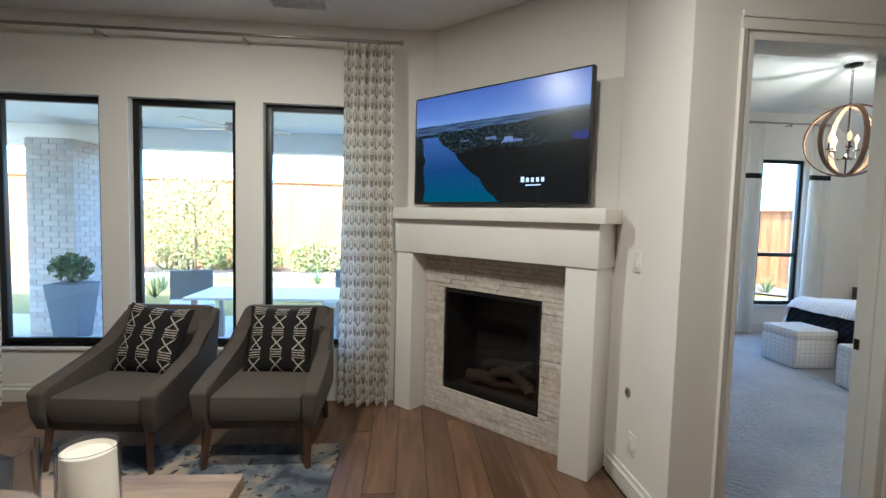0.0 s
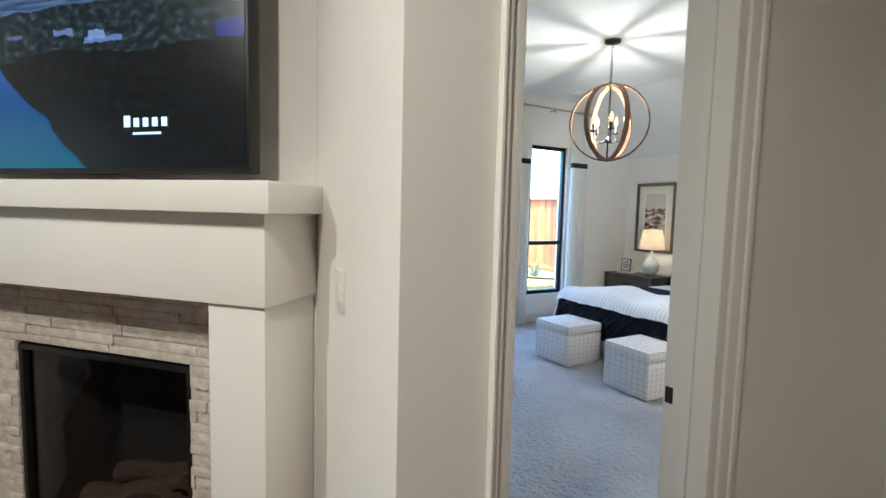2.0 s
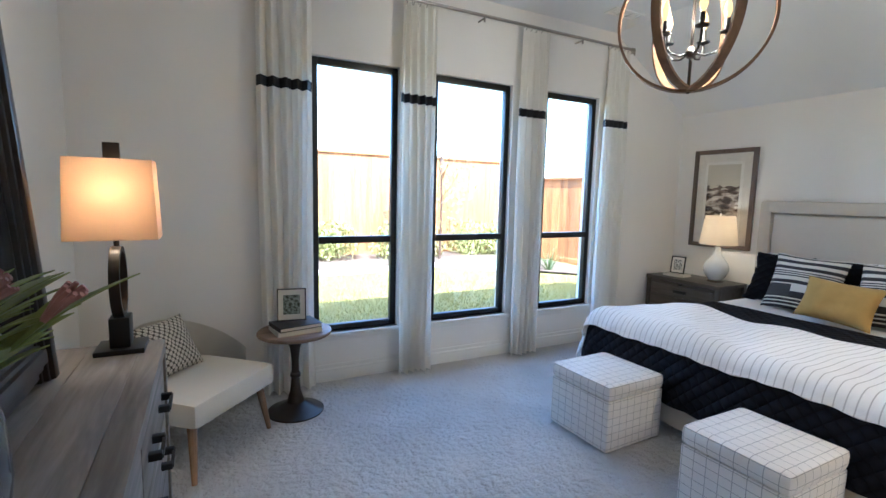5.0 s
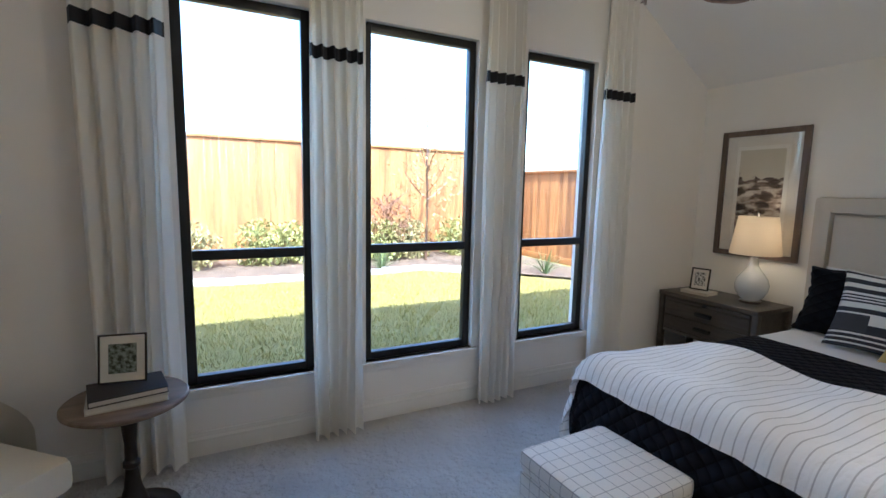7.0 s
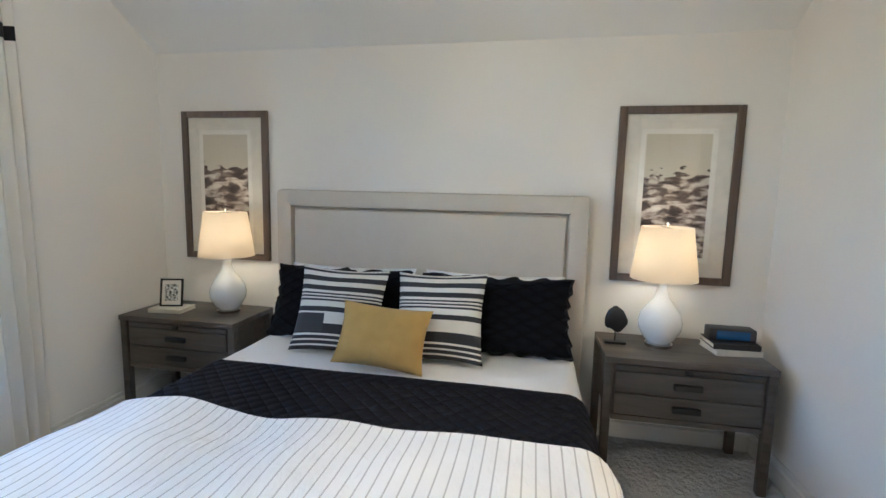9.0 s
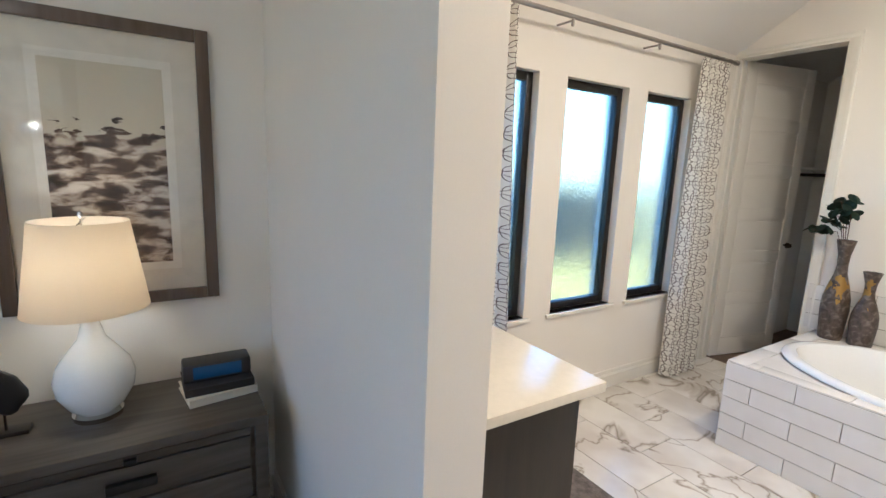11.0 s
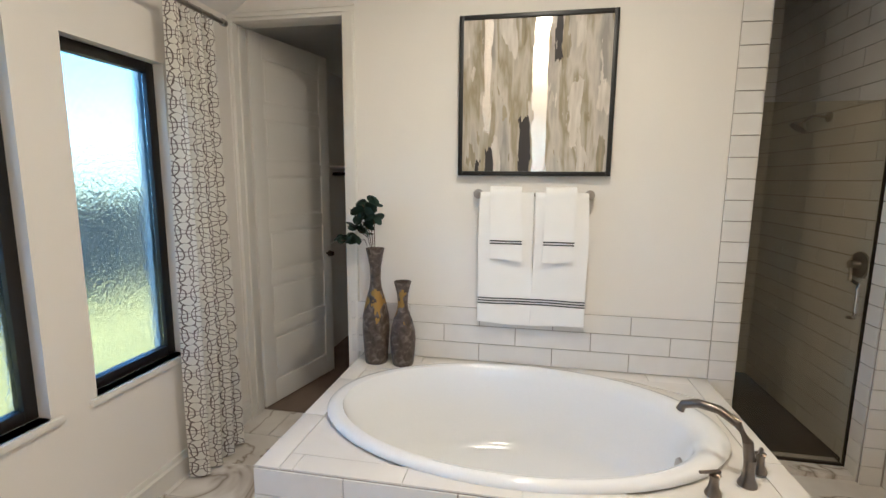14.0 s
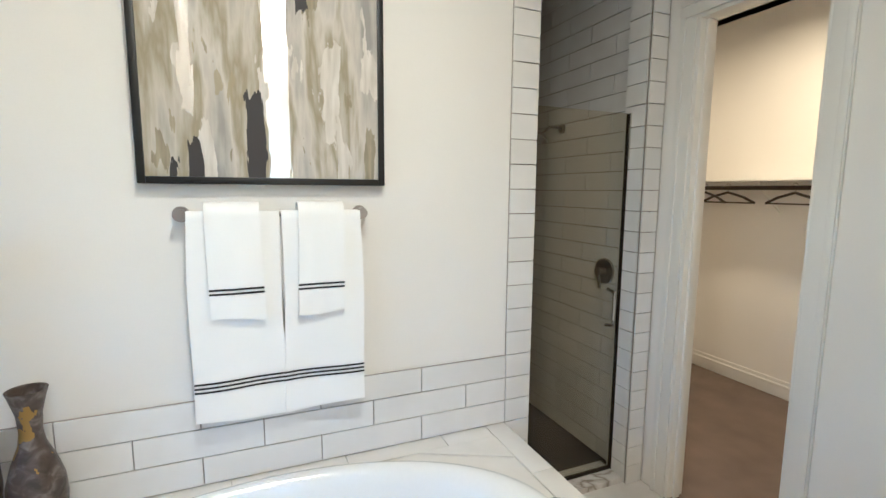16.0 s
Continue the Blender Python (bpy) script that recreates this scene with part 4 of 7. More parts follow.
curtain("patterned_curtain", "x", -0.56, -0.17, 3.19, 0.02, 2.87, LIVING_DRAPE, "cream drapery panel with a taupe ogee print", 5, 0.05, seed=1, group="living room curtains")
curtain("patterned_curtain", "x", -3.75, -3.12, 3.19, 0.02, 2.87, LIVING_DRAPE, "cream drapery panel with a taupe ogee print", 7, 0.05, seed=2, group="living room curtains")
curtain_rod("x", -3.8, -0.13, 3.19, 2.895, 3.33, (-2.38, -1.31, -0.25), "slim steel curtain rod over the living room windows")


def vent(at, w, d, label):
    e = thing("ceiling_vent", at, label, "vent")
    bm = bmesh.new()
    t = 0.02
    for b in ((-w / 2, w / 2, -d / 2, -d / 2 + t), (-w / 2, w / 2, d / 2 - t, d / 2), (-w / 2, -w / 2 + t, -d / 2 + t, d / 2 - t), (w / 2 - t, w / 2, -d / 2 + t, d / 2 - t)):
        box(bm, *b, -0.012, 0)
    part("frame", bm, TRIM, e)
    for k in range(3):
        x0 = -w / 2 + t + (w - 2 * t) * k / 3
        part("louvre_panel", boxed(x0 + 0.006, x0 + (w - 2 * t) / 3 - 0.006, -d / 2 + t, d / 2 - t, -0.005, 0), plain("vent_grey", (0.22, 0.22, 0.22), 0.5), e)
        for j in range(5):
            y0 = -d / 2 + t + (d - 2 * t) * (j + 0.5) / 5
            part("slat", boxed(x0 + 0.006, x0 + (w - 2 * t) / 3 - 0.006, y0 - 0.004, y0 + 0.004, -0.011, -0.004), TRIM, e)


vent((-0.85, 2.95, H), 0.42, 0.17, "white ceiling air vent with louvres")


def armchair(at, rz, label):
    e = thing("armchair", at, label, "armchair", "grey armchairs by the window", rz)
    part("seat_base", boxed(-0.33, 0.33, -0.33, 0.32, 0.24, 0.33, 0.025), CHAIR_GREY, e)
    part("seat_cushion", boxed(-0.272, 0.272, -0.375, 0.28, 0.30, 0.462, 0.05), CHAIR_GREY, e)

    bm = bmesh.new()
    box(bm, -0.30, 0.30, -0.06, 0.06, 0, 0.60, 0.045)
    for v in bm.verts:
        v.co.x *= 0.94 + 0.08 * v.co.z / 0.6
        v.co.y += 0.05 * (v.co.x / 0.3) ** 2 * -0.6
    bmesh.ops.transform(bm, matrix=pose(0, 0.30, 0.27, -16, 0, 0), verts=bm.verts)
    part("backrest", bm, CHAIR_GREY, e)
    for s in (-1, 1):
        bm = bmesh.new()
        prof = [(-0.39, 0.485), (-0.33, 0.512), (-0.12, 0.545), (0.08, 0.575), (0.20, 0.615), (0.30, 0.69), (0.385, 0.80), (0.45, 0.835), (0.49, 0.825), (0.37, 0.28), (-0.35, 0.255), (-0.385, 0.34)]
        ra, rb = [], []
        for y, z in prof:
            lean_in = 0.045 * max(0.0, (z - 0.55) / 0.28)
            xa, xb = s * (0.275 - lean_in), s * (0.345 + 0.028 * min(1.0, max(0.0, (z - 0.25) / 0.25)) - lean_in)
            ra.append(bm.verts.new((xa, y, z)))
            rb.append(bm.verts.new((xb, y, z)))
        n = len(prof)
        for k in range(n):
            bm.faces.new((ra[k], ra[(k + 1) % n], rb[(k + 1) % n], rb[k]))
        bm.faces.new(ra)
        bm.faces.new(list(reversed(rb)))
        bmesh.ops.bevel(bm, geom=list(bm.edges), offset=0.024, segments=3, affect="EDGES", profile=0.6, clamp_overlap=True)
        part("arm", bm, CHAIR_GREY, e, "", 50)
    for x, y, dy in ((-0.30, -0.32, -0.02), (0.30, -0.32, -0.02), (-0.28, 0.30, 0.10), (0.28, 0.30, 0.10)):
        part("leg", tube([(x * 0.96, y, 0.27), (x * 1.02, y + dy, 0.0)], 0.03, 4, None, 0.6), LEG_WOOD, e, "dark walnut leg", 20)
    return e


armchair((-0.917, 2.585, 0.006), 0, "taupe grey upholstered armchair with sloping arms")
armchair((-1.785, 2.565, 0.006), -4, "taupe grey upholstered armchair with sloping arms")
cushion("cushion", (-0.91, 2.655, 0.45), 0.47, 0.47, 0.15, MUD, "square black mudcloth cushion with white crosses", tilt=22, rz=-2, group="mudcloth cushions")
cushion("cushion", (-1.78, 2.64, 0.45), 0.47, 0.47, 0.15, MUD, "square black mudcloth cushion with white crosses", tilt=22, rz=-9, group="mudcloth cushions", lean=4)


def rug():
    m = Mat("distressed_rug", 0.98)
    p = m.coords("World")
    a, b = m.noise(p, 2.2, 6, 0.6), m.noise(p, 16, 5)
    base = m.ramp(a, [(0.38, (0.035, 0.045, 0.07)), (0.48, (0.13, 0.15, 0.18)), (0.55, (0.34, 0.29, 0.22)), (0.7, (0.42, 0.36, 0.27))])
    m.color(m.mix(m.math("GREATER_THAN", b, 0.6), base, (0.05, 0.045, 0.05)))
    m.bump(m.noise(p, 160, 2), 0.5, 0.006)
    e = thing("area_rug", (-2.0, 1.3, 0), "distressed blue and beige area rug on oak floor", "rug")
    part("weave", boxed(-1.6, 1.55, -1.4, 1.25, 0, 0.011, 0.004), m.m, e)


rug()


def coffee_table():
    e = thing("coffee_table", (-1.35, 0.95, 0.011), "rustic plank coffee table with a rounded edge", "table")
    for k in range(4):
        y0 = -0.46 + 0.23 * k
        part("plank", boxed(-0.65, 0.65, y0 + 0.002, y0 + 0.228, 0.375, 0.44, 0.01), TABLE_WOOD, e)
    for x in (-0.55, 0.55):
        part("leg", boxed(x - 0.05, x + 0.05, -0.38, 0.38, 0, 0.375, 0.01), TABLE_WOOD, e)


coffee_table()


def candle_jar(at, r, h, candle, label):
    e = thing("candle_holder", at, label, "candle")
    part("glass", lathe([(0, 0), (r * 0.9, 0), (r, 0.02), (r, h), (r - 0.004, h), (r - 0.005, 0.02), (0, 0.012)], 36), GLASS_CLEAR, e, "clear glass hurricane").visible_shadow = False
    if candle:
        part("candle", lathe([(0, 0.013), (r * 0.86, 0.013), (r * 0.86, candle), (r * 0.8, candle + 0.004), (r * 0.72, candle - 0.012), (0, candle - 0.016)], 32), WAX, e, "ivory pillar candle")


candle_jar((-1.13, 1.12, 0.451), 0.095, 0.27, 0.255, "ivory pillar candle in a clear glass holder")
candle_jar((-1.42, 1.14, 0.451), 0.095, 0.25, 0, "empty clear glass hurricane on the coffee table")
candle_jar((-1.66, 1.25, 0.451), 0.10, 0.5, 0, "tall clear glass cylinder on the coffee table")


def blades(name, at, n, length, mat, label, category, spread=0.6, seed=3, wide=0.018, droop=0.5):
    """A tuft of strap leaves."""
    rnd = random.Random(seed)
    e = thing(name, at, label, category)
    for k in range(n):
        az, L = rnd.uniform(0, 6.28), length * rnd.uniform(0.6, 1)
        out = rnd.uniform(0.2, 1) * spread

        def f(u, v):
            r = L * out * u + 0.01
            z = L * (u * (1 - 0.4 * out) - droop * out * u * u)
            w = wide * (1 - u) ** 0.6 * (0.4 + u) * (v - 0.5)
            return Vector((math.cos(az) * r - math.sin(az) * w, math.sin(az) * r + math.cos(az) * w, max(z, 0.004) + 0.006 * (v - 0.5) ** 2)), (u, v)
        part("leaf", grid(6, 2, f, 0.0015), mat, e)
    return e


LEAF = mottled("leaf_green", (0.07, 0.10, 0.03), 0.5, 9, 0.4, 60, 0.2)
blades("succulent", (-1.3, 0.92, 0.451), 14, 0.13, LEAF, "small green succulent on the coffee table", "plant", 0.9, 4, 0.03, 0.3)

# ---- bedroom ----
for k, (a0, a1, fl) in enumerate(((2.50, 2.86, 0.18), (3.56, 3.84, 0.22), (4.70, 4.98, 0.25), (5.73, 6.02, 0.3))):
    curtain("white_curtain", "x", a0, a1, 5.80, 0.012, 3.0, DRAPE, "ivory drapery panel with one black band", 5, 0.04, (2.24, 2.31), fl * 0.5, "bedroom curtains", 10 + k)
curtain_rod("x", 2.50, 6.06, 5.80, 3.03, 5.90, (2.45, 3.2, 4.3, 5.4, 6.1), "slim steel curtain rod across the bedroom windows")
vent((3.42, 5.62, HB), 0.36, 0.15, "white ceiling air vent with louvres")
vent((5.6, 5.5, HB), 0.36, 0.15, "white ceiling air vent with louvres")
e = thing("ceiling_speaker", (4.36, 5.63, HB), "round flush ceiling speaker with grey grille", "speaker")
part("grille", lathe([(0, -0.006), (0.10, -0.006), (0.10, 0)], 32), plain("speaker_grey", (0.4, 0.4, 0.39), 0.7), e)
part("rim", lathe([(0.10, -0.008), (0.118, -0.006), (0.118, 0), (0.10, 0)], 32), TRIM, e)


def chandelier(c):
    e = thing("chandelier", (c[0], c[1], HB), "globe chandelier of wooden hoops with candle bulbs", "chandelier")
    cz = c[2] - HB
    part("canopy", lathe([(0, 0), (0.075, 0), (0.075, -0.018), (0.02, -0.028), (0, -0.028)], 28), BRONZE, e)
    zt = cz + 0.385
    n = 9
    z = -0.028
    step = (z - zt) / n
    for k in range(n):
        bm = bmesh.new()
        rot = pose(0, 0, z - step * (k + 0.5), 0, 0, 90 * (k % 2))
        pts = [rot @ Vector((0.011 * math.cos(t), 0, step * 0.62 * math.sin(t))) for t in [2 * math.pi * i / 12 for i in range(13)]]
        tube(pts, 0.003, 5, bm)
        part("chain_link", bm, BRONZE, e)
    R = 0.358
    for k, az in enumerate((8, 68, 128)):
        def f(u, v):
            t = 2 * math.pi * u
            r = R + 0.006 * (k - 1)
            p = Vector((r * math.sin(t), 0.045 * (v - 0.5), r * math.cos(t)))
            return pose(0, 0, cz, 0, 0, az) @ p, (u, v)
        bm = grid(72, 1, f)
        bmesh.ops.remove_doubles(bm, verts=bm.verts, dist=1e-4)
        bmesh.ops.solidify(bm, geom=list(bm.faces), thickness=0.013)
        part("hoop", bm, RING_WOOD, e, "bent brown wooden hoop", 40)
    part("stem", tube([(0, 0, zt), (0, 0, cz - 0.37)], 0.008, 10), BRONZE, e)
    part("hub", lathe([(0, -0.20), (0.02, -0.19), (0.032, -0.165), (0.018, -0.14), (0, -0.13)], 20, (0, 0, cz)), BRONZE, e)
    bulb_mat = glow("bulb_glow", (1.0, 0.5, 0.17), 0.16)
    # Bronze of arms and cups, colour darkened to offset the lamp close by.
    dim_bronze = plain("dimmed_bronze", (0.006, 0.0045, 0.0035), 0.65)
    for k in range(5):
        az = radians(72 * k + 15)
        dx, dy = math.cos(az), math.sin(az)
        pts = [(dx * r, dy * r, cz + zz) for r, zz in ((0.01, -0.165), (0.06, -0.185), (0.11, -0.175), (0.145, -0.14), (0.15, -0.09))]
        arm = part("arm", tube(pts, 0.006, 8), dim_bronze, e)
        part("candle_cup", lathe([(0, -0.095), (0.03, -0.085), (0.032, -0.078), (0.012, -0.075), (0.011, -0.02), (0, -0.02)], 16, (dx * 0.15, dy * 0.15, cz)), dim_bronze, arm)
        part("bulb", lathe([(0, -0.02), (0.012, -0.012), (0.02, 0.018), (0.016, 0.045), (0.005, 0.075), (0, 0.08)], 16, (dx * 0.15, dy * 0.15, cz)), bulb_mat, arm, "lit flame-shaped bulb")


chandelier((4.40, 3.92, 2.44))

BX0, BX1, BY0, BY1, BT = 4.80, 6.97, 2.98, 4.80, 0.62


def bed():
    e = thing("bed", (5.9, 3.89, 0), "king bed with cream upholstered headboard and rails", "bed")
    inv = e.matrix_basis.inverted()

    def P(nm, bm, mat, label="", sm=40):
        bmesh.ops.transform(bm, matrix=inv, verts=bm.verts)
        return part(nm, bm, mat, e, label, sm)
    P("headboard", boxed(7.0, 7.055, 2.87, 4.915, 0.1, 1.525, 0.02), CREAM)
    for b in ((2.866, 2.985, 0.1, 1.536), (4.80, 4.912, 0.1, 1.536)):
        P("headboard_border", boxed(6.945, 7.05, *b, 0.034), CREAM)
    P("headboard_border", boxed(6.947, 7.048, 2.93, 4.86, 1.42, 1.534, 0.034), CREAM)
    P("headboard_panel", boxed(6.962, 7.01, 2.998, 4.787, 0.5, 1.407, 0.014), CREAM)
    P("side_rail", boxed(4.80, 6.97, 2.95, 3.0, 0.07, 0.36, 0.012), CREAM)
    P("side_rail", boxed(4.80, 6.97, 4.78, 4.83, 0.07, 0.36, 0.012), CREAM)
    P("foot_rail", boxed(4.775, 4.83, 2.95, 4.83, 0.07, 0.36, 0.012), CREAM)
    P("mattress", boxed(4.83, 6.95, 3.0, 4.78, 0.3, BT - 0.015, 0.07), SHEET)
    for x in (4.83, 6.9):
        for y in (2.99, 4.79):
            P("foot", boxed(x - 0.03, x + 0.03, y - 0.03, y + 0.03, 0, 0.07, 0.004), DARK_WOOD)


bed()


def bed_cover(name, x0, x1, side0, side1, foot, top, mat, label, out=0.0, seed=0, wave=0.0, thick=0.012, puff=0.0):
    """Cloth laid over the bed from x0 (towards the foot) to x1; side drops at y min and max, and a drop at the foot."""
    e = thing(name, ((x0 + x1) / 2, 3.89, top), label, "bedding")
    inv = e.matrix_basis.inverted()
    fx, ya, yb = BX0 - 0.03 - out, BY0 - 0.04 - out, BY1 + 0.04 + out
    L0 = x0 - foot
    W0, W1 = ya - side0, yb + side1
    R = 0.07 + out

    def roll(d, base, sg):
        """Distance past the edge: rounds over, then hangs."""
        arc = R * math.pi / 2
        if d <= -R:
            return base + sg * (d), 0.0
        d2 = d + R
        if d2 < arc:
            t = d2 / R
            return base - sg * R + sg * R * math.sin(t), R * (1 - math.cos(t))
        return base, R + d2 - arc

    def f(u, v):
        s, w = L0 + (x1 - L0) * u, W0 + (W1 - W0) * v
        wob = wave * noise.noise(Vector((s * 2.2, w * 2.2, seed)))
        if foot > 0:
            x, dz = roll(fx - s, fx, -1)
        else:
            x, dz = s, 0.0
        if v < 0.5:
            y, ez = roll(ya - w, ya, -1)
        else:
            y, ez = roll(w - yb, yb, 1)
        drop = max(dz, ez) + 0.35 * min(dz, ez)
        zz = top + out - drop
        hang = min(1.0, drop / 0.25)
        rip = hang * (0.018 + out) * math.sin((s + w) * 17 + seed) * (1 if drop > 0.1 else 0.4)
        if ez > dz:
            y += (rip if v >= 0.5 else -rip) * 0.7 + (0.05 * hang * (1 if v >= 0.5 else -1))
        elif dz > 0:
            x -= abs(rip) * 0.6 + 0.02 * hang
        zz += (1 - hang) * (puff * (0.5 + noise.noise(Vector((s * 3, w * 3, seed + 4)))) + wob)
        return inv @ Vector((x, y, max(zz, 0.012))), (s, w)
    part("cloth", grid(70, 90, f, thick), mat, e, "", 80)
    return e


bed_cover("flat_sheet", 5.95, 6.9, 0.22, 0.22, 0, BT, SHEET, "white cotton sheet folded back over the bed", 0.0, 1, 0.012)
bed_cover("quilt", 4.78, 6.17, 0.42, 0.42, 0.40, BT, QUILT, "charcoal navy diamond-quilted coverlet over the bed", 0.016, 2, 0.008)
bed_cover("duvet", 4.80, 5.60, 0.52, 0.45, 0.13, BT + 0.02, DUVET, "white duvet with thin grey stripes folded over the foot", 0.034, 3, 0.014, 0.02, 0.04)


def pillow_flange(at, rz, w, h, label):
    """A sham with a soft ruffle standing out round its seam."""
    c = cushion("pillow", at, w, h, 0.2, NAVY_QUILT, label, "pillow", 24, rz, 0.02, "dark shams")

    def f(u, v):
        t = 2 * math.pi * u
        ct, st = math.cos(t), math.sin(t)
        q = max(abs(ct), abs(st))
        a, b = ct / q, st / q
        x, z = a * w / 2 * (1 - 0.085 * (1 - b * b)), h / 2 + b * h / 2 * (1 - 0.085 * (1 - a * a))
        n = noise.noise(Vector((a * 5 + at[1], b * 5, 1.0)))
        wav = math.sin(u * 150 + 3 * n)
        out = (0.028 + 0.016 * n + 0.006 * wav) * v - 0.02
        return Vector((x + ct * out * 1.2, 0.022 * wav * v, max(z + st * out * 1.2, 0.004))), (u, v)
    bm = grid(220, 3, f, 0.004)
    part("ruffle", bm, NAVY, c, "dark ruffled edge", 80)
    return c


_q = Mat("quilted_sham", 0.9)
_x, _y = _q.uv()
_h = _q.math("POWER", _q.math("MULTIPLY", _q.math("ABSOLUTE", _q.math("SINE", _q.math("MULTIPLY", _q.math("ADD", _x, _y), 20.0))), _q.math("ABSOLUTE", _q.math("SINE", _q.math("MULTIPLY", _q.math("SUBTRACT", _x, _y), 20.0)))), 0.4)
# The sham's hollows take a darker navy: crease shade put into the colour.
_q.color(_q.mix(_h, (0.003, 0.0032, 0.005), (0.0065, 0.007, 0.010)))
_q.bump(_h, 0.7, 0.015)
_q.b.inputs["Specular IOR Level"].default_value = 0.12
NAVY_QUILT = _q.m
for y in (4.34, 3.42):
    cushion("white_pillow", (6.80, y, BT + 0.005), 0.86, 0.44, 0.17, SHEET, "white sleeping pillow against the headboard", "pillow", 14, -90, group="white pillows")
for y in (4.36, 3.40):
    pillow_flange((6.63, y, BT + 0.005), -90, 0.90, 0.46, "dark navy quilted sham propped on the bed")
cushion("cushion", (6.40, 4.26, BT + 0.01), 0.52, 0.50, 0.16, BANDED, "square cream cushion with charcoal woven bands", tilt=24, rz=-86, group="banded cushions", lean=2)
cushion("cushion", (6.41, 3.68, BT + 0.01), 0.52, 0.50, 0.16, BANDED, "square cream cushion with charcoal woven bands", tilt=24, rz=-95, group="banded cushions", lean=-3)
cushion("lumbar_cushion", (6.20, 3.94, BT + 0.03), 0.49, 0.33, 0.15, MUSTARD, "mustard yellow lumbar cushion on the bed", tilt=26, rz=-92, lean=3)


def ottoman(at, rz):
    e = thing("ottoman", at, "cube ottoman in white windowpane-check fabric", "ottoman", "cube ottomans at the bed's foot", rz)
    part("body", boxed(-0.245, 0.245, -0.24, 0.24, 0.012, 0.33, 0.012), CHECK, e)
    part("top", boxed(-0.25, 0.25, -0.245, 0.245, 0.33, 0.425, 0.03), CHECK, e)
    for x in (-0.2, 0.2):
        for y in (-0.2, 0.2):
            part("glide", lathe([(0, 0), (0.018, 0), (0.018, 0.012), (0, 0.012)], 10, (x, y, 0)), BLACK, e)


ottoman((4.45, 4.38, 0), 2)
ottoman((4.45, 3.42, 0), 0)


def nightstand(at):
    e = thing("nightstand", at, "grey-brown wooden nightstand with two drawers", "nightstand", "nightstands beside the bed")
    x0, x1, w = -0.225, 0.23, 0.42
    part("top", boxed(x0 - 0.012, x1, -w, w, 0.655, 0.69, 0.005), NIGHT_WOOD, e)
    body = bmesh.new()
    box(body, x0 + 0.02, x1, -w + 0.03, w - 0.03, 0.345, 0.655)
    part("body", body, NIGHT_WOOD, e)
    part("slide_tray", boxed(x0 + 0.006, x0 + 0.02, -w + 0.06, w - 0.06, 0.617, 0.645, 0.003), NIGHT_WOOD, e)
    part("tray_knob", boxed(x0 - 0.014, x0 + 0.006, -0.018, 0.018, 0.622, 0.64, 0.003), BLACK, e)
    for z0, z1 in ((0.495, 0.61), (0.37, 0.485)):
        d = part("drawer", boxed(x0 + 0.004, x0 + 0.02, -w + 0.06, w - 0.06, z0, z1, 0.004), NIGHT_WOOD, e)
        zc = (z0 + z1) / 2
        part("handle", boxed(x0 - 0.02, x0 + 0.004, -0.07, 0.07, zc - 0.016, zc + 0.016, 0.006), BLACK, d, "black cup pull")
    part("apron", boxed(x0 + 0.008, x0 + 0.025, -w + 0.05, w - 0.05, 0.335, 0.365, 0.003), NIGHT_WOOD, e)
    for x in (x0, x1 - 0.045):
        for y in (-w, w - 0.045):
            part("leg", boxed(x, x + 0.045, y, y + 0.045, 0, 0.655, 0.004), NIGHT_WOOD, e)
    return e


nightstand((6.82, 2.365, 0))
nightstand((6.82, 5.43, 0))


def shade_mat(name, c, t=0.55, em=None):
    m = Mat(name, 0.9)
    m.color(m.mix(m.noise(m.coords("Object", (1, 1, 6)), 160, 1), c, tuple(v * 0.88 for v in c)))
    tr = m.node("BsdfTranslucent")
    tr.inputs[0].default_value = (*c, 1)
    mx = m.node("MixShader")
    mx.inputs[0].default_value = t
    m.link(m.b.outputs[0], mx.inputs[1])
    m.link(tr.outputs[0], mx.inputs[2])
    m.link(mx.outputs[0], m.t.nodes["Material Output"].inputs[0])
    return m.m


SHADE = shade_mat("ivory_shade", (0.82, 0.74, 0.62))
TAN_SHADE = shade_mat("tan_shade", (0.66, 0.52, 0.38))


def table_lamp(at):
    e = thing("table_lamp", at, "lit white ceramic gourd lamp with drum shade", "lamp", "bedside lamps")
    part("base", lathe([(0, 0), (0.072, 0), (0.075, 0.018), (0.06, 0.024), (0, 0.024)], 32), CHROME, e, "polished chrome foot")
    part("body", lathe([(0, 0.024), (0.058, 0.024), (0.085, 0.05), (0.112, 0.10), (0.118, 0.145), (0.105, 0.195), (0.07, 0.245), (0.04, 0.285), (0.028, 0.33), (0.026, 0.365), (0, 0.365)], 40), PORCELAIN, e, "glossy white ceramic body")
    part("socket", lathe([(0, 0.365), (0.016, 0.365), (0.016, 0.43), (0, 0.43)], 14), CHROME, e)
    part("shade", lathe([(0.178, 0.39), (0.135, 0.685), (0.133, 0.685), (0.176, 0.39)], 48), SHADE, e, "ivory fabric shade")
    part("bulb", lathe([(0, 0.43), (0.02, 0.45), (0.03, 0.49), (0.02, 0.525), (0, 0.535)], 16), glow("lamp_bulb", (1.0, 0.7, 0.4), 1), e).visible_shadow = False
    bm = tube([(0, 0, 0.53), (0, 0, 0.70)], 0.004, 6)
    tube([(-0.134, 0, 0.68), (0.134, 0, 0.68)], 0.0025, 6, bm)
    part("harp", bm, CHROME, e)
    part("finial", lathe([(0, 0.69), (0.009, 0.70), (0.006, 0.712), (0, 0.716)], 12), CHROME, e)


table_lamp((6.85, 2.46, 0.69))
table_lamp((6.85, 5.225, 0.69))


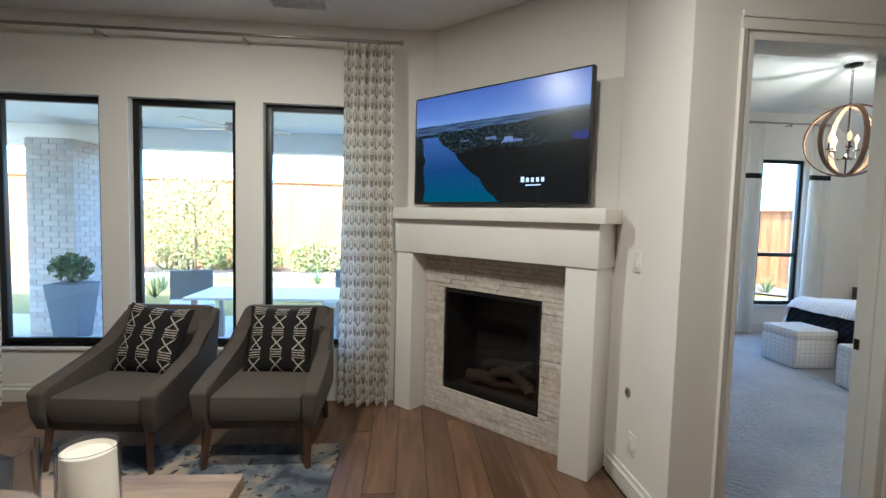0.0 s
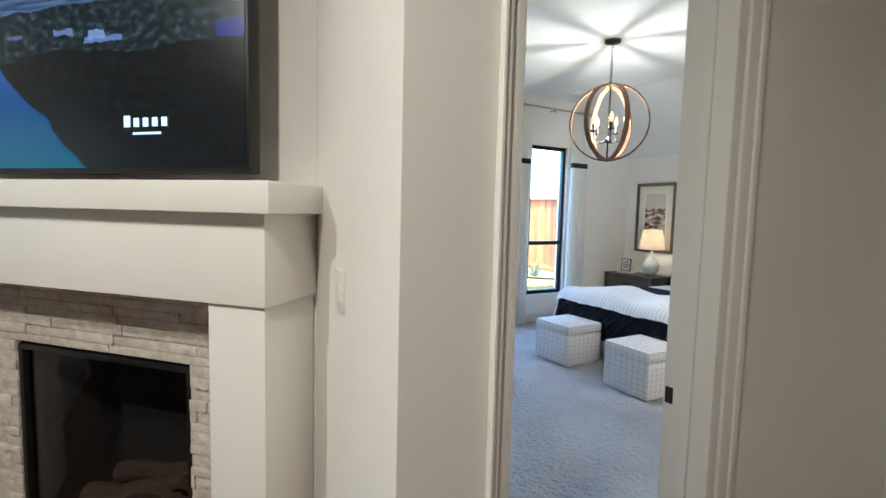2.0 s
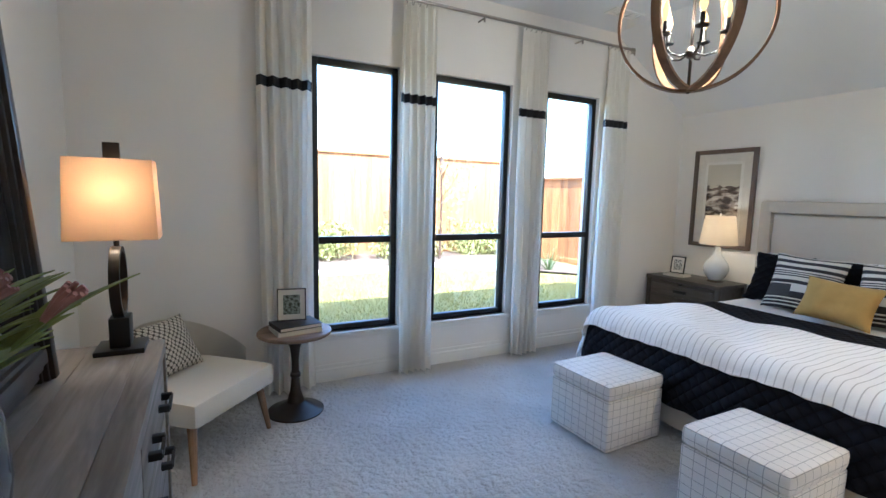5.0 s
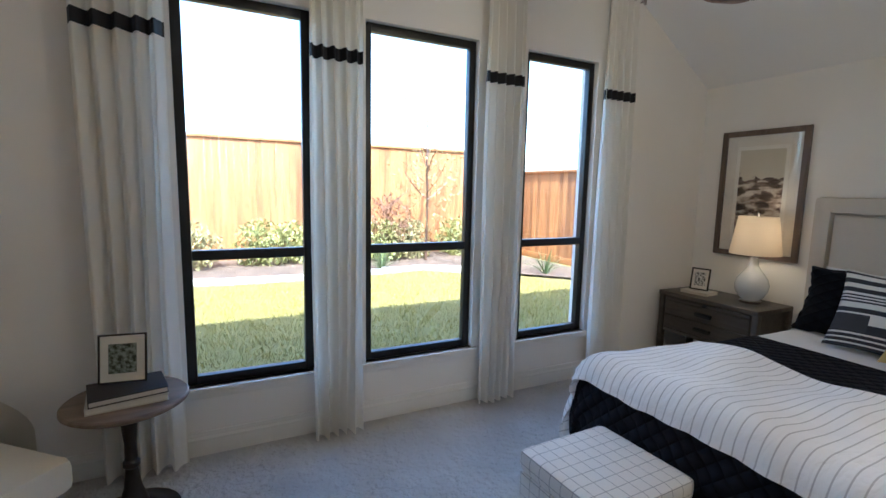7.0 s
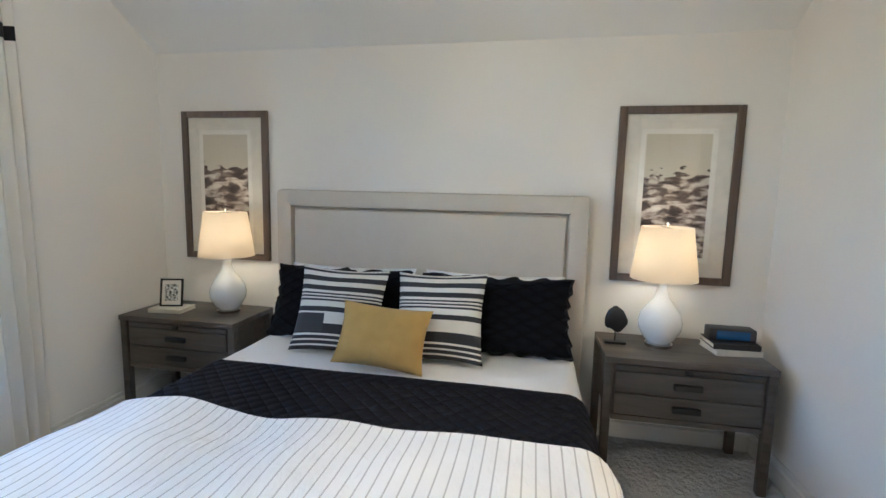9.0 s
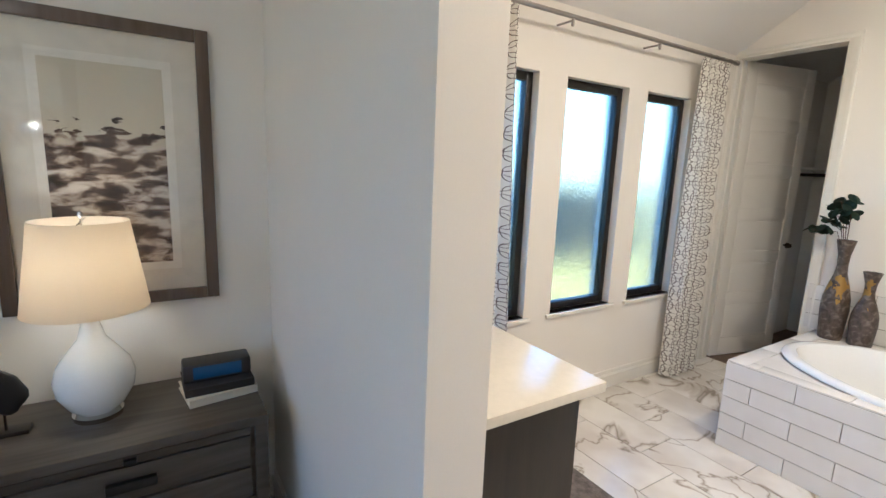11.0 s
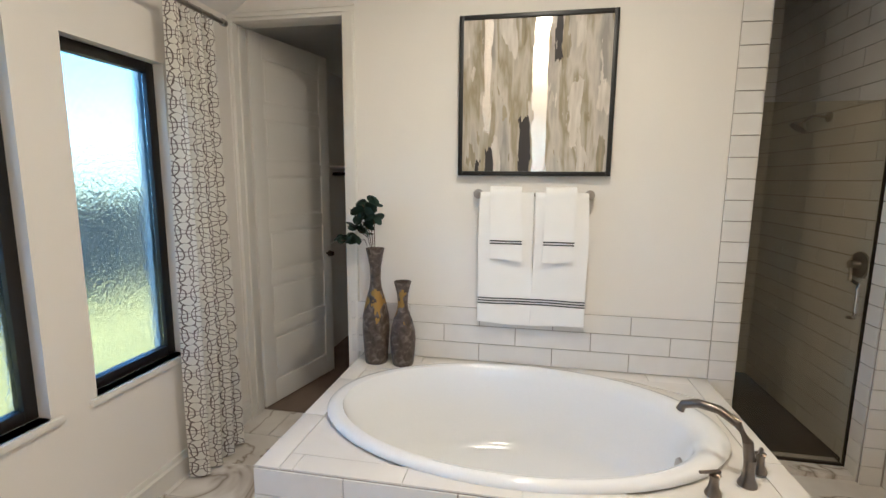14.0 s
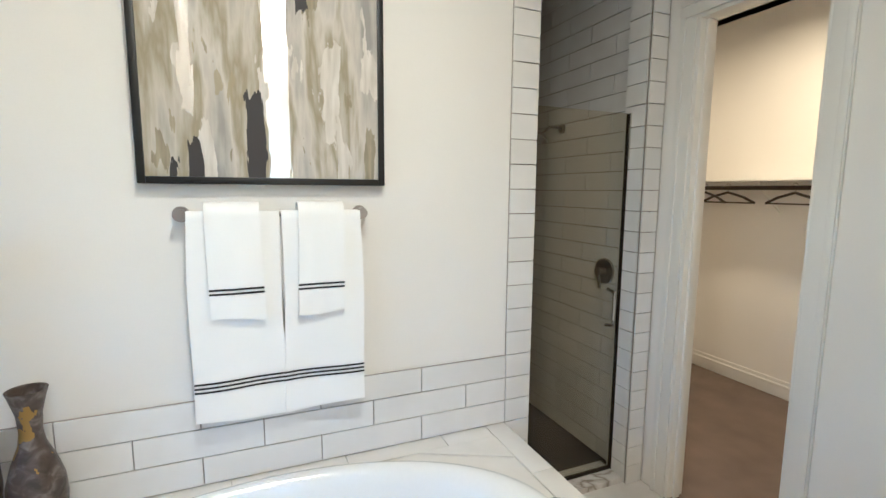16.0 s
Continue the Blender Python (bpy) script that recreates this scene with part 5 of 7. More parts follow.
def framed(name, at, w, h, axis, mat_art, frame_mat, label, fw=0.045, mat_w=0.12, depth=0.03, facing=-1, uvflip=False):
    """A picture on a wall; at is the centre on the wall's face."""
    e = thing(name, at, label, "picture")

    def B(nm, a0, a1, z0, z1, d0, d1, m, bev=0.0, sub=None):
        bm = bmesh.new()
        d0, d1 = facing * d0, facing * d1
        box(bm, a0, a1, d0, d1, z0, z1, bev) if axis == "x" else box(bm, d0, d1, a0, a1, z0, z1, bev)
        return part(nm, bm, m, sub or e)
    for b in ((-w / 2, -w / 2 + fw, -h / 2, h / 2), (w / 2 - fw, w / 2, -h / 2, h / 2), (-w / 2 + fw, w / 2 - fw, h / 2 - fw, h / 2), (-w / 2 + fw, w / 2 - fw, -h / 2, -h / 2 + fw)):
        B("frame", *b, 0.001, depth, frame_mat, 0.004)
    i = fw
    if mat_w:
        B("mat_board", -w / 2 + i, w / 2 - i, -h / 2 + i, h / 2 - i, 0.001, 0.012, PAPER)
        i += mat_w
        B("inner_mat", -w / 2 + i - 0.03, w / 2 - i + 0.03, -h / 2 + i - 0.03, h / 2 - i + 0.03, 0.012, 0.014, plain("inner_mat", (0.8, 0.77, 0.7), 0.8))
    d = facing * (0.0155 if mat_w else depth - 0.008)

    def f(u, v):
        a = (u - 0.5) * (w - 2 * i) * (1 if uvflip else -1)
        z = (v - 0.5) * (h - 2 * i)
        return (Vector((a, d, z)) if axis == "x" else Vector((d, a, z))), (u, v)
    part("print", grid(1, 1, f), mat_art, e)
    if mat_w:
        B("glazing", -w / 2 + fw, w / 2 - fw, -h / 2 + fw, h / 2 - fw, 0.019, 0.021, PANE).visible_shadow = False
    return e


framed("wall_art", (7.07, 5.36, 1.545), 0.67, 1.045, "y", art_bands("smear_print", 1), FRAME_WOOD, "framed abstract print in sepia and cream", 0.045, 0.115)
framed("wall_art", (7.07, 2.38, 1.545), 0.68, 1.045, "y", art_bands("smear_print", 4), FRAME_WOOD, "framed abstract print in sepia and cream", 0.045, 0.115)


def book(at, w, d, h, mat, label, rz=0):
    e = thing("book", at, label, "book", "", rz)
    part("cover", boxed(-w / 2, w / 2, -d / 2, d / 2, 0, 0.004), mat, e)
    part("cover", boxed(-w / 2, w / 2, -d / 2, d / 2, h - 0.004, h), mat, e)
    part("spine", boxed(-w / 2, -w / 2 + 0.004, -d / 2, d / 2, 0.004, h - 0.004), mat, e)
    part("page_block", boxed(-w / 2 + 0.004, w / 2 - 0.005, -d / 2 + 0.005, d / 2 - 0.005, 0.004, h - 0.004), PAPER, e)


INK = plain("black_cover", (0.02, 0.018, 0.02), 0.5)
IVORY = plain("ivory_cover", (0.6, 0.56, 0.47), 0.6)
BLUE = plain("blue_screen_glass", (0.02, 0.08, 0.2), 0.2)


def easel_frame(at, w, h, rz, art, label, wide=0.012):
    """A small frame leaning in a thin metal easel."""
    e = thing("photo_frame", at, label, "picture frame")
    e.matrix_basis = pose(*at, 0, 0, rz)
    T = pose(0, 0, 0.004, -10, 0, 0)
    for b in ((-w / 2, -w / 2 + wide, 0, h), (w / 2 - wide, w / 2, 0, h), (-w / 2 + wide, w / 2 - wide, h - wide, h), (-w / 2 + wide, w / 2 - wide, 0, wide)):
        part("frame", boxed(b[0], b[1], -0.006, 0.006, b[2], b[3], 0.002, T), BLACK, e)
    part("mat_board", boxed(-w / 2 + wide, w / 2 - wide, -0.001, 0.004, wide, h - wide, 0, T), PAPER, e)
    part("photo", grid(1, 1, lambda u, v: (T @ Vector(((u - 0.5) * w * 0.58, -0.003, h * 0.2 + v * h * 0.6)), (u, v))), art, e)
    part("easel", tube([(0, 0.03, h * 0.8), (0, 0.085, 0.0)], 0.004, 6), BLACK, e)


def photo_mat(name, dark, light):
    m = Mat(name, 0.4)
    m.color(m.ramp(m.noise(m.coords("UV", (6, 7, 1)), 1.0, 5), [(0.4, dark), (0.6, light)]))
    return m.m


book((6.78, 5.61, 0.69), 0.17, 0.23, 0.025, IVORY, "ivory hardback book on the nightstand", 5)
easel_frame((6.77, 5.61, 0.715), 0.15, 0.19, -75, photo_mat("leaf_print", (0.03, 0.03, 0.03), (0.75, 0.73, 0.68)), "small black frame with a botanical print")
book((6.86, 2.08, 0.69), 0.2, 0.24, 0.03, IVORY, "ivory hardback book lying on the nightstand", 8)
book((6.87, 2.08, 0.72), 0.19, 0.24, 0.03, INK, "dark hardback book in a stack", 2)
e = thing("alarm_clock", (6.88, 2.08, 0.75), "dark bedside clock with a blue face", "clock", "", -90)
part("case", boxed(-0.12, 0.12, -0.05, 0.05, 0, 0.07, 0.012), INK, e)
part("face", boxed(-0.085, 0.085, -0.054, -0.049, 0.012, 0.06, 0.003), BLUE, e, "blue display face")
e = thing("mineral_sculpture", (6.84, 2.70, 0.69), "black agate slice on a small stand", "sculpture")
part("plinth", boxed(-0.03, 0.03, -0.06, 0.06, 0, 0.014, 0.003), BLACK, e)
part("rod", tube([(0, 0, 0.014), (0, 0, 0.08)], 0.004, 6), BLACK, e)
bm = bmesh.new()
bmesh.ops.create_icosphere(bm, subdivisions=3, radius=0.068, matrix=pose(0, 0, 0.14))
for v in bm.verts:
    v.co.x *= 0.22
    k = 1 + 0.25 * noise.noise(v.co * 22)
    v.co.y, v.co.z = v.co.y * k * 0.9, 0.14 + (v.co.z - 0.14) * k * 1.1
part("slab", bm, plain("black_agate", (0.012, 0.012, 0.014), 0.35), e)


def dresser():
    e = thing("dresser", (1.685, 3.76, 0), "limed grey wooden dresser with black bar pulls", "dresser")
    x0, x1, y0, y1, h = -0.27, 0.285, -0.83, 0.83, 0.86
    for a, b in ((x0, 0.02), (0.021, 0.20), (0.201, x1)):
        part("top_board", boxed(a, b, y0, y1, h - 0.05, h, 0.003), DRESSER_WOOD, e)
    for y in (y0, y1 - 0.05):
        part("side_panel", boxed(x0, x1 - 0.06, y, y + 0.05, 0.0, h - 0.05, 0.003), DRESSER_WOOD, e)
        part("corner_post", boxed(x1 - 0.06, x1, y, y + 0.05, 0.0, h - 0.05, 0.003), DRESSER_WOOD, e)
    part("carcass", boxed(x0, x1 - 0.03, y0 + 0.05, y1 - 0.05, 0.08, h - 0.05), DRESSER_WOOD, e)
    for r in range(3):
        for c in range(2):
            a = y0 + 0.06 + c * 0.775
            z = 0.1 + r * 0.235
            d = part("drawer", boxed(x1 - 0.028, x1 - 0.008, a + 0.004, a + 0.76, z, z + 0.222, 0.004), DRESSER_WOOD, e)
            for yy in (a + 0.2, a + 0.56):
                bm = bmesh.new()
                box(bm, x1 + 0.022, x1 + 0.034, yy - 0.07, yy + 0.07, z + 0.1, z + 0.114, 0.002)
                for q in (-0.06, 0.06):
                    box(bm, x1 - 0.01, x1 + 0.03, yy + q - 0.012, yy + q + 0.012, z + 0.095, z + 0.12, 0.002)
                part("handle", bm, BLACK, d, "black metal bar pull")


dresser()


def leaning_mirror():
    e = thing("mirror", (1.50, 3.66, 0.862), "large mirror in a stepped dark wood frame leaning on the wall", "mirror")
    e.matrix_basis = pose(1.60, 3.66, 0.864, 0, -4, 0)
    w, h = 0.66, 1.95
    for a in ((-w, -w + 0.16, 0, h), (w - 0.16, w, 0, h)):
        bm = bmesh.new()
        s = 1 if a[0] > 0 else -1
        edge = a[1] if s > 0 else a[0]
        for k, (d, lo, hi) in enumerate(((0.035, 0.0, 0.16), (0.05, 0.02, 0.15), (0.065, 0.05, 0.135), (0.08, 0.075, 0.12))):
            p, q = (edge - hi, edge - lo) if s > 0 else (edge + lo, edge + hi)
            box(bm, 0, d, p, q, 0, h, 0.006)
        part("frame_side", bm, DARK_WOOD, e)
    for z0 in (0, h - 0.16):
        bm = bmesh.new()
        for d, lo, hi in ((0.034, 0.0, 0.16), (0.049, 0.02, 0.15), (0.064, 0.05, 0.135), (0.079, 0.075, 0.12)):
            p, q = (z0 + lo, z0 + hi) if z0 == 0 else (z0 + 0.16 - hi, z0 + 0.16 - lo)
            box(bm, 0, d, -w + 0.16, w - 0.16, p, q, 0.006)
        part("frame_rail", bm, DARK_WOOD, e)
    mm = Mat("mirror_silver", 0.01, 1.0)
    mm.color((0.85, 0.86, 0.86))
    part("mirror_glass", boxed(0.005, 0.02, -w + 0.15, w - 0.15, 0.15, h - 0.15), mm.m, e)


leaning_mirror()


def glass_vase():
    e = thing("vase", (1.762, 3.195, 0.861), "tinted glass vase holding protea stems and dark stones", "vase")
    g = glass("smoky_glass", (0.62, 0.67, 0.70), 0.02).m
    part("glass", lathe([(a * 0.78, b) for a, b in ((0, 0), (0.065, 0), (0.085, 0.02), (0.11, 0.10), (0.122, 0.19), (0.115, 0.28), (0.095, 0.35), (0.091, 0.35), (0.111, 0.28), (0.118, 0.19), (0.106, 0.10), (0.08, 0.025), (0, 0.015))], 48), g, e).visible_shadow = False
    rnd = random.Random(8)
    for k in range(44):
        bm = bmesh.new()
        a, r = rnd.uniform(0, 6.28), 0.058 * rnd.random() ** 0.5
        bmesh.ops.create_icosphere(bm, subdivisions=2, radius=rnd.uniform(0.018, 0.028), matrix=pose(r * math.cos(a), r * math.sin(a), 0.040 + 0.020 * (k // 11), 20 * (k % 5), 15 * (k % 3), 0) @ Matrix.Diagonal((1.0, 0.8, 0.6, 1)))
        part("pebble", bm, plain("dark_pebble", (0.03, 0.03, 0.035), 0.4), e)
    green = mottled("protea_leaf", (0.19, 0.22, 0.05), 0.5, 12, 0.4, 60, 0.2)
    pink = mottled("protea_pink", (0.34, 0.15, 0.13), 0.6, 18, 0.4, 60, 0.2)
    for k in range(10):
        az, out = rnd.uniform(0, 6.28), rnd.uniform(0.05, 0.20)
        zt = rnd.uniform(0.37, 0.54)
        base = (0.03 * math.cos(az), 0.03 * math.sin(az), 0.06)
        rim = (0.05 * math.cos(az), 0.05 * math.sin(az), 0.34)
        tip = (out * math.cos(az), out * math.sin(az), zt)
        part("stem", tube([base, rim, tip], 0.0055, 6), green, e)
        for j in range(10):
            t, la = rnd.uniform(0.05, 0.95), az + rnd.uniform(-1.6, 1.6)
            o = Vector(rim).lerp(Vector(tip), t)
            dv = Vector((math.cos(la), math.sin(la), 0.75)) * rnd.uniform(0.08, 0.15)
            nd = dv.cross(Vector((0, 0, 1))).normalized()

            def f(u, v):
                return o + dv * u + nd * (0.026 * math.sin(math.pi * min(1, u * 0.95 + 0.05)) * (v - 0.5)) + Vector((0, 0, -0.03 * u * u)), (u, v)
            part("leaf", grid(5, 2, f, 0.002), green, e)
        if k % 4 != 3:
            bm = bmesh.new()
            for j in range(9):
                ja = 2 * math.pi * j / 9
                d = Vector((0.32 * math.cos(ja), 0.32 * math.sin(ja), 1)).normalized()
                d = (d + Vector((math.cos(az), math.sin(az), 0)) * 0.9).normalized()
                o = Vector(tip)
                tube([o, o + d * 0.045, o + d * 0.075 + Vector((0, 0, -0.006))], 0.0055, 5, bm, 0.7)
            part("flower", bm, pink, e, "dusty pink protea bloom")


glass_vase()


def ring_lamp():
    e = thing("table_lamp", (1.825, 4.50, 0.86), "lit tan drum lamp on a black ring base", "lamp")
    part("base", boxed(-0.085, 0.085, -0.085, 0.085, 0, 0.02, 0.003), BLACK, e)
    part("block", boxed(-0.035, 0.035, -0.05, 0.05, 0.02, 0.14, 0.003), BLACK, e)
    bm = bmesh.new()
    n = 40
    for i in range(n):
        t0, t1 = 2 * math.pi * i / n, 2 * math.pi * (i + 1) / n
        q = []
        for t in (t0, t1):
            for r in (0.145, 0.125):
                for x in (-0.018, 0.018):
                    q.append(bm.verts.new((x, r * 0.75 * math.cos(t), 0.28 + r * math.sin(t) * 1.0)))
        for a, b, c, d in ((0, 1, 5, 4), (2, 6, 7, 3), (0, 4, 6, 2), (1, 3, 7, 5)):
            bm.faces.new((q[a], q[b], q[c], q[d]))
    bmesh.ops.remove_doubles(bm, verts=bm.verts, dist=1e-4)
    part("ring", bm, BRONZE, e, "dark bronze oval ring")
    part("neck", tube([(0, 0, 0.42), (0, 0, 0.56)], 0.01, 10), BRONZE, e)
    bm = bmesh.new()
    for i, z in enumerate((0.455, 0.765)):
        k = 0.152 - 0.012 * i
        for r in (k, k - 0.004):
            for x, y in ((-1, -1), (1, -1), (1, 1), (-1, 1)):
                bm.verts.new((x * r, y * (r - 0.05), z))
    bm.verts.ensure_lookup_table()
    V = bm.verts
    for r in (0, 4):
        for j in range(4):
            bm.faces.new((V[r + j], V[r + (j + 1) % 4], V[8 + r + (j + 1) % 4], V[8 + r + j]))
    part("shade", bm, TAN_SHADE, e, "tan rectangular fabric shade", None)
    part("bulb", lathe([(0, 0.56), (0.02, 0.58), (0.03, 0.62), (0.02, 0.655), (0, 0.665)], 16), glow("dresser_bulb", (1.0, 0.66, 0.35), 1), e).visible_shadow = False
    part("finial", boxed(-0.028, 0.028, -0.008, 0.008, 0.765, 0.83, 0.002), BRONZE, e, "flat bronze finial")


ring_lamp()


def accent_chair():
    e = thing("accent_chair", (2.02, 5.28, 0), "cream upholstered accent chair on tan wooden legs", "chair", "", 48)
    part("seat", boxed(-0.33, 0.33, -0.36, 0.26, 0.30, 0.44, 0.04), OFFWHITE, e)

    def shell(rr, zt):
        def f(u, v):
            t = math.pi * (-0.14 + 1.28 * u)
            hgt = 0.17 + 0.21 * math.sin(max(0.0, min(1.0, u)) * math.pi) ** 1.5
            return Vector((rr * math.cos(t) * 1.05, rr * math.sin(t) * 0.85 - 0.02, 0.34 + hgt * v)), (u, v)
        return f
    bm = grid(36, 6, shell(0.35, 0.4), 0.0)
    bmesh.ops.solidify(bm, geom=list(bm.faces), thickness=0.07)
    bmesh.ops.bevel(bm, geom=[ed for ed in bm.edges if ed.calc_face_angle(0) > 0.9], offset=0.025, segments=3, affect="EDGES", profile=0.5, clamp_overlap=True)
    part("backrest", bm, OFFWHITE, e, "", 60)
    for x, y in ((-0.27, -0.28), (0.27, -0.28), (-0.23, 0.2), (0.23, 0.2)):
        part("leg", tube([(x, y, 0.31), (x * 1.15, y * 1.15, 0)], 0.026, 10, None, 0.55), TAN_WOOD, e, "tapered tan wooden leg")


accent_chair()
cushion("cushion", (1.98, 5.30, 0.44), 0.42, 0.34, 0.13, DOTS, "black and ivory dotted cushion on the chair", tilt=28, rz=52)


def side_table():
    e = thing("side_table", (2.665, 5.48, 0), "round side table with wooden top and bronze pedestal", "side table")
    part("tabletop", lathe([(0, 0.55), (0.235, 0.55), (0.245, 0.557), (0.245, 0.57), (0.238, 0.576), (0, 0.576)], 48), wood("tabletop_wood", (0.10, 0.065, 0.045), (0.22, 0.155, 0.11), 0, 1.0, 0.5), e, "weathered brown wooden top")
    part("pedestal", lathe([(0, 0), (0.19, 0), (0.19, 0.008), (0.13, 0.025), (0.06, 0.07), (0.035, 0.15), (0.026, 0.24), (0.034, 0.25), (0.034, 0.27), (0.026, 0.28), (0.024, 0.36), (0.033, 0.45), (0.06, 0.52), (0.075, 0.55), (0, 0.55)], 40), BRONZE, e, "dark bronze trumpet pedestal")


side_table()
book((2.67, 5.47, 0.576), 0.30, 0.23, 0.03, IVORY, "ivory hardback book on the side table", 8)
book((2.67, 5.47, 0.606), 0.29, 0.22, 0.028, INK, "black hardback book on the side table", 12)
easel_frame((2.65, 5.50, 0.634), 0.19, 0.22, -8, photo_mat("landscape_photo", (0.02, 0.03, 0.015), (0.3, 0.33, 0.28)), "black-framed landscape photograph on stacked books", 0.008)


# ---- bathroom ----
TUBX0, TUBX1, TUBY0, TUBY1, DECK = 4.28, 6.25, -1.755, -0.565, 0.54


def shared(name, me, parent, at):
    """One more piece on a mesh that its likes share."""
    o = new(name, me)
    o.parent = parent
    o.location = at
    return o


_tiles = {}


def tile_mesh(axis, w, h, mat, th=0.008):
    key = (axis, round(w, 3), round(h, 3), mat.name)
    if key not in _tiles:
        g = 0.002
        bm = bmesh.new()
        if axis == "x":
            box(bm, g, w - g, -th, 0, g, h - g, 0.0015)
        elif axis == "y":
            box(bm, 0, th, g, w - g, g, h - g, 0.0015)
        else:
            box(bm, g, w - g, g, h - g, 0, th, 0.0015)
        _tiles[key] = mesh_of("tile", bm, mat)
    return _tiles[key]


def tile_run(parent, axis, a0, a1, z0, z1, at, w, h, mat, shift=0.5, first=0.0, th=0.008):
    """Running bond of tiles; axis: x faces +y when th is negative, y faces +x."""
    z, r = z0, 0
    while z < z1 - 0.004:
        hh = min(h, z1 - z)
        a = a0 - ((first + r * shift) % 1.0) * w
        while a < a1 - 0.004:
            lo, hi = max(a, a0), min(a + w, a1)
            if hi - lo > 0.006:
                me = tile_mesh(axis, hi - lo, hh, mat, th)
                shared("tile", me, parent, (lo, at, z) if axis == "x" else (at, lo, z) if axis == "y" else (lo, z, at))
            a += w
        z += hh
        r += 1


def bathtub():
    e = thing("bathtub_surround", ((TUBX0 + TUBX1) / 2, -1.16, 0), "tub deck clad in glossy white subway tiles", "tub surround")
    e.matrix_basis = Matrix()
    part("core", boxed(TUBX0 + 0.01, TUBX1 - 0.01, TUBY1 - 0.05, TUBY1 - 0.01, 0, DECK - 0.01), GROUT, e)
    part("core", boxed(TUBX1 - 0.05, TUBX1 - 0.01, TUBY0, TUBY1 - 0.05, 0, DECK - 0.01), GROUT, e)
    part("core", boxed(TUBX0 + 0.01, TUBX0 + 0.05, TUBY0, TUBY1 - 0.05, 0, DECK - 0.01), GROUT, e)
    cx, cy, ra, rb = 5.30, -1.14, 0.88, 0.53
    # deck with an oval cut for the tub
    bm = bmesh.new()
    n = 96
    inner, outer = [], []
    for k in range(n):
        t = 2 * math.pi * k / n
        inner.append(bm.verts.new((cx + (ra - 0.04) * math.cos(t), cy + (rb - 0.04) * math.sin(t), DECK - 0.009)))
        c, sn = math.cos(t), math.sin(t)
        hw, hh = (TUBX1 - 0.004 - cx if c > 0 else cx - TUBX0 - 0.004), (TUBY1 - 0.004 - cy if sn > 0 else cy - TUBY0)
        q = min(hw / max(abs(c), 1e-6), hh / max(abs(sn), 1e-6))
        outer.append(bm.verts.new((cx + q * c, cy + q * sn, DECK - 0.009)))
    for k in range(n):
        bm.faces.new((inner[k], outer[k], outer[(k + 1) % n], inner[(k + 1) % n]))
    part("deck_bed", bm, TILE, e)
    tile_run(e, "x", TUBX0, TUBX1, 0, DECK - 0.008, TUBY1 - 0.001, 0.42, 0.1065, TILE, 0.5, 0.157, -0.008)
    tile_run(e, "y", TUBY0, TUBY1, 0, DECK - 0.008, TUBX1 - 0.0095, 0.42, 0.1065, TILE, 0.5, 0.3)
    tile_run(e, "y", TUBY0, TUBY1, 0, DECK - 0.008, TUBX0 + 0.001, 0.42, 0.1065, TILE, 0.5, 0.3)
    # deck tiles, trimmed to the oval by laying only those that clear it
    for x0, x1, y0, y1 in ([(max(TUBX0 + 0.1, 4.416 + 0.42 * k), min(4.836 + 0.42 * k, TUBX1 - 0.1), TUBY1 - 0.1, TUBY1) for k in range(-1, 5)]
                           + [(TUBX0 + 0.1 + 0.42 * k - 0.2 * (k > 0), min(TUBX0 + 0.1 + 0.42 * (k + 1) - 0.2, TUBX1 - 0.1), TUBY0, TUBY0 + 0.1) for k in range(5)]
                           + [(TUBX0, TUBX0 + 0.1, TUBY0 + 0.397 * k, TUBY0 + 0.397 * (k + 1)) for k in range(3)]
                           + [(TUBX1 - 0.1, TUBX1, TUBY0 + 0.397 * k, TUBY0 + 0.397 * (k + 1)) for k in range(3)]):
        part("deck_tile", boxed(x0 + 0.0016, x1 - 0.0016, y0 + 0.0016, y1 - 0.0016, DECK - 0.008, DECK, 0.0015), TILE, e)
    for sx in (0, 1):
        for sy in (0, 1):
            X, Y = (TUBX0 + 0.1, TUBX1 - 0.1)[sx], (TUBY0 + 0.1, TUBY1 - 0.1)[sy]
            dx, dy = (1, -1)[sx], (1, -1)[sy]
            for leg in (0, 1):
                bm = bmesh.new()
                pts = [(X + dx * 0.002, Y + dy * 0.0), (X + dx * 0.36, Y), (X + dx * 0.002, Y + dy * 0.17)] if leg == 0 else [(X, Y + dy * 0.18), (X, Y + dy * 0.19), (X + dx * 0.01, Y + dy * 0.185)]
                top = [bm.verts.new((x, y, DECK)) for x, y in pts]
                bot = [bm.verts.new((x, y, DECK - 0.008)) for x, y in pts]
                bm.faces.new(top)
                bm.faces.new(bot)
                for k in range(3):
                    bm.faces.new((top[k], top[(k + 1) % 3], bot[(k + 1) % 3], bot[k]))
                if leg == 0:
                    part("deck_tile", bm, TILE, e)
                else:
                    bm.free()
    t = thing("bathtub", (cx, cy, DECK), "glossy white oval drop-in bathtub", "bathtub")
    prof = [(1.0, 0.0), (1.005, 0.012), (0.99, 0.028), (0.955, 0.034), (0.92, 0.03), (0.895, 0.012), (0.875, -0.03), (0.85, -0.12), (0.82, -0.25), (0.77, -0.36), (0.66, -0.42), (0.35, -0.44), (0.001, -0.442)]
    bm = bmesh.new()
    rings = []
    for k, z in prof:
        rings.append([bm.verts.new((ra * k * math.cos(2 * math.pi * i / 80) + (0.0 if k > 0.9 else 0.02), rb * k * math.sin(2 * math.pi * i / 80), z)) for i in range(80)])
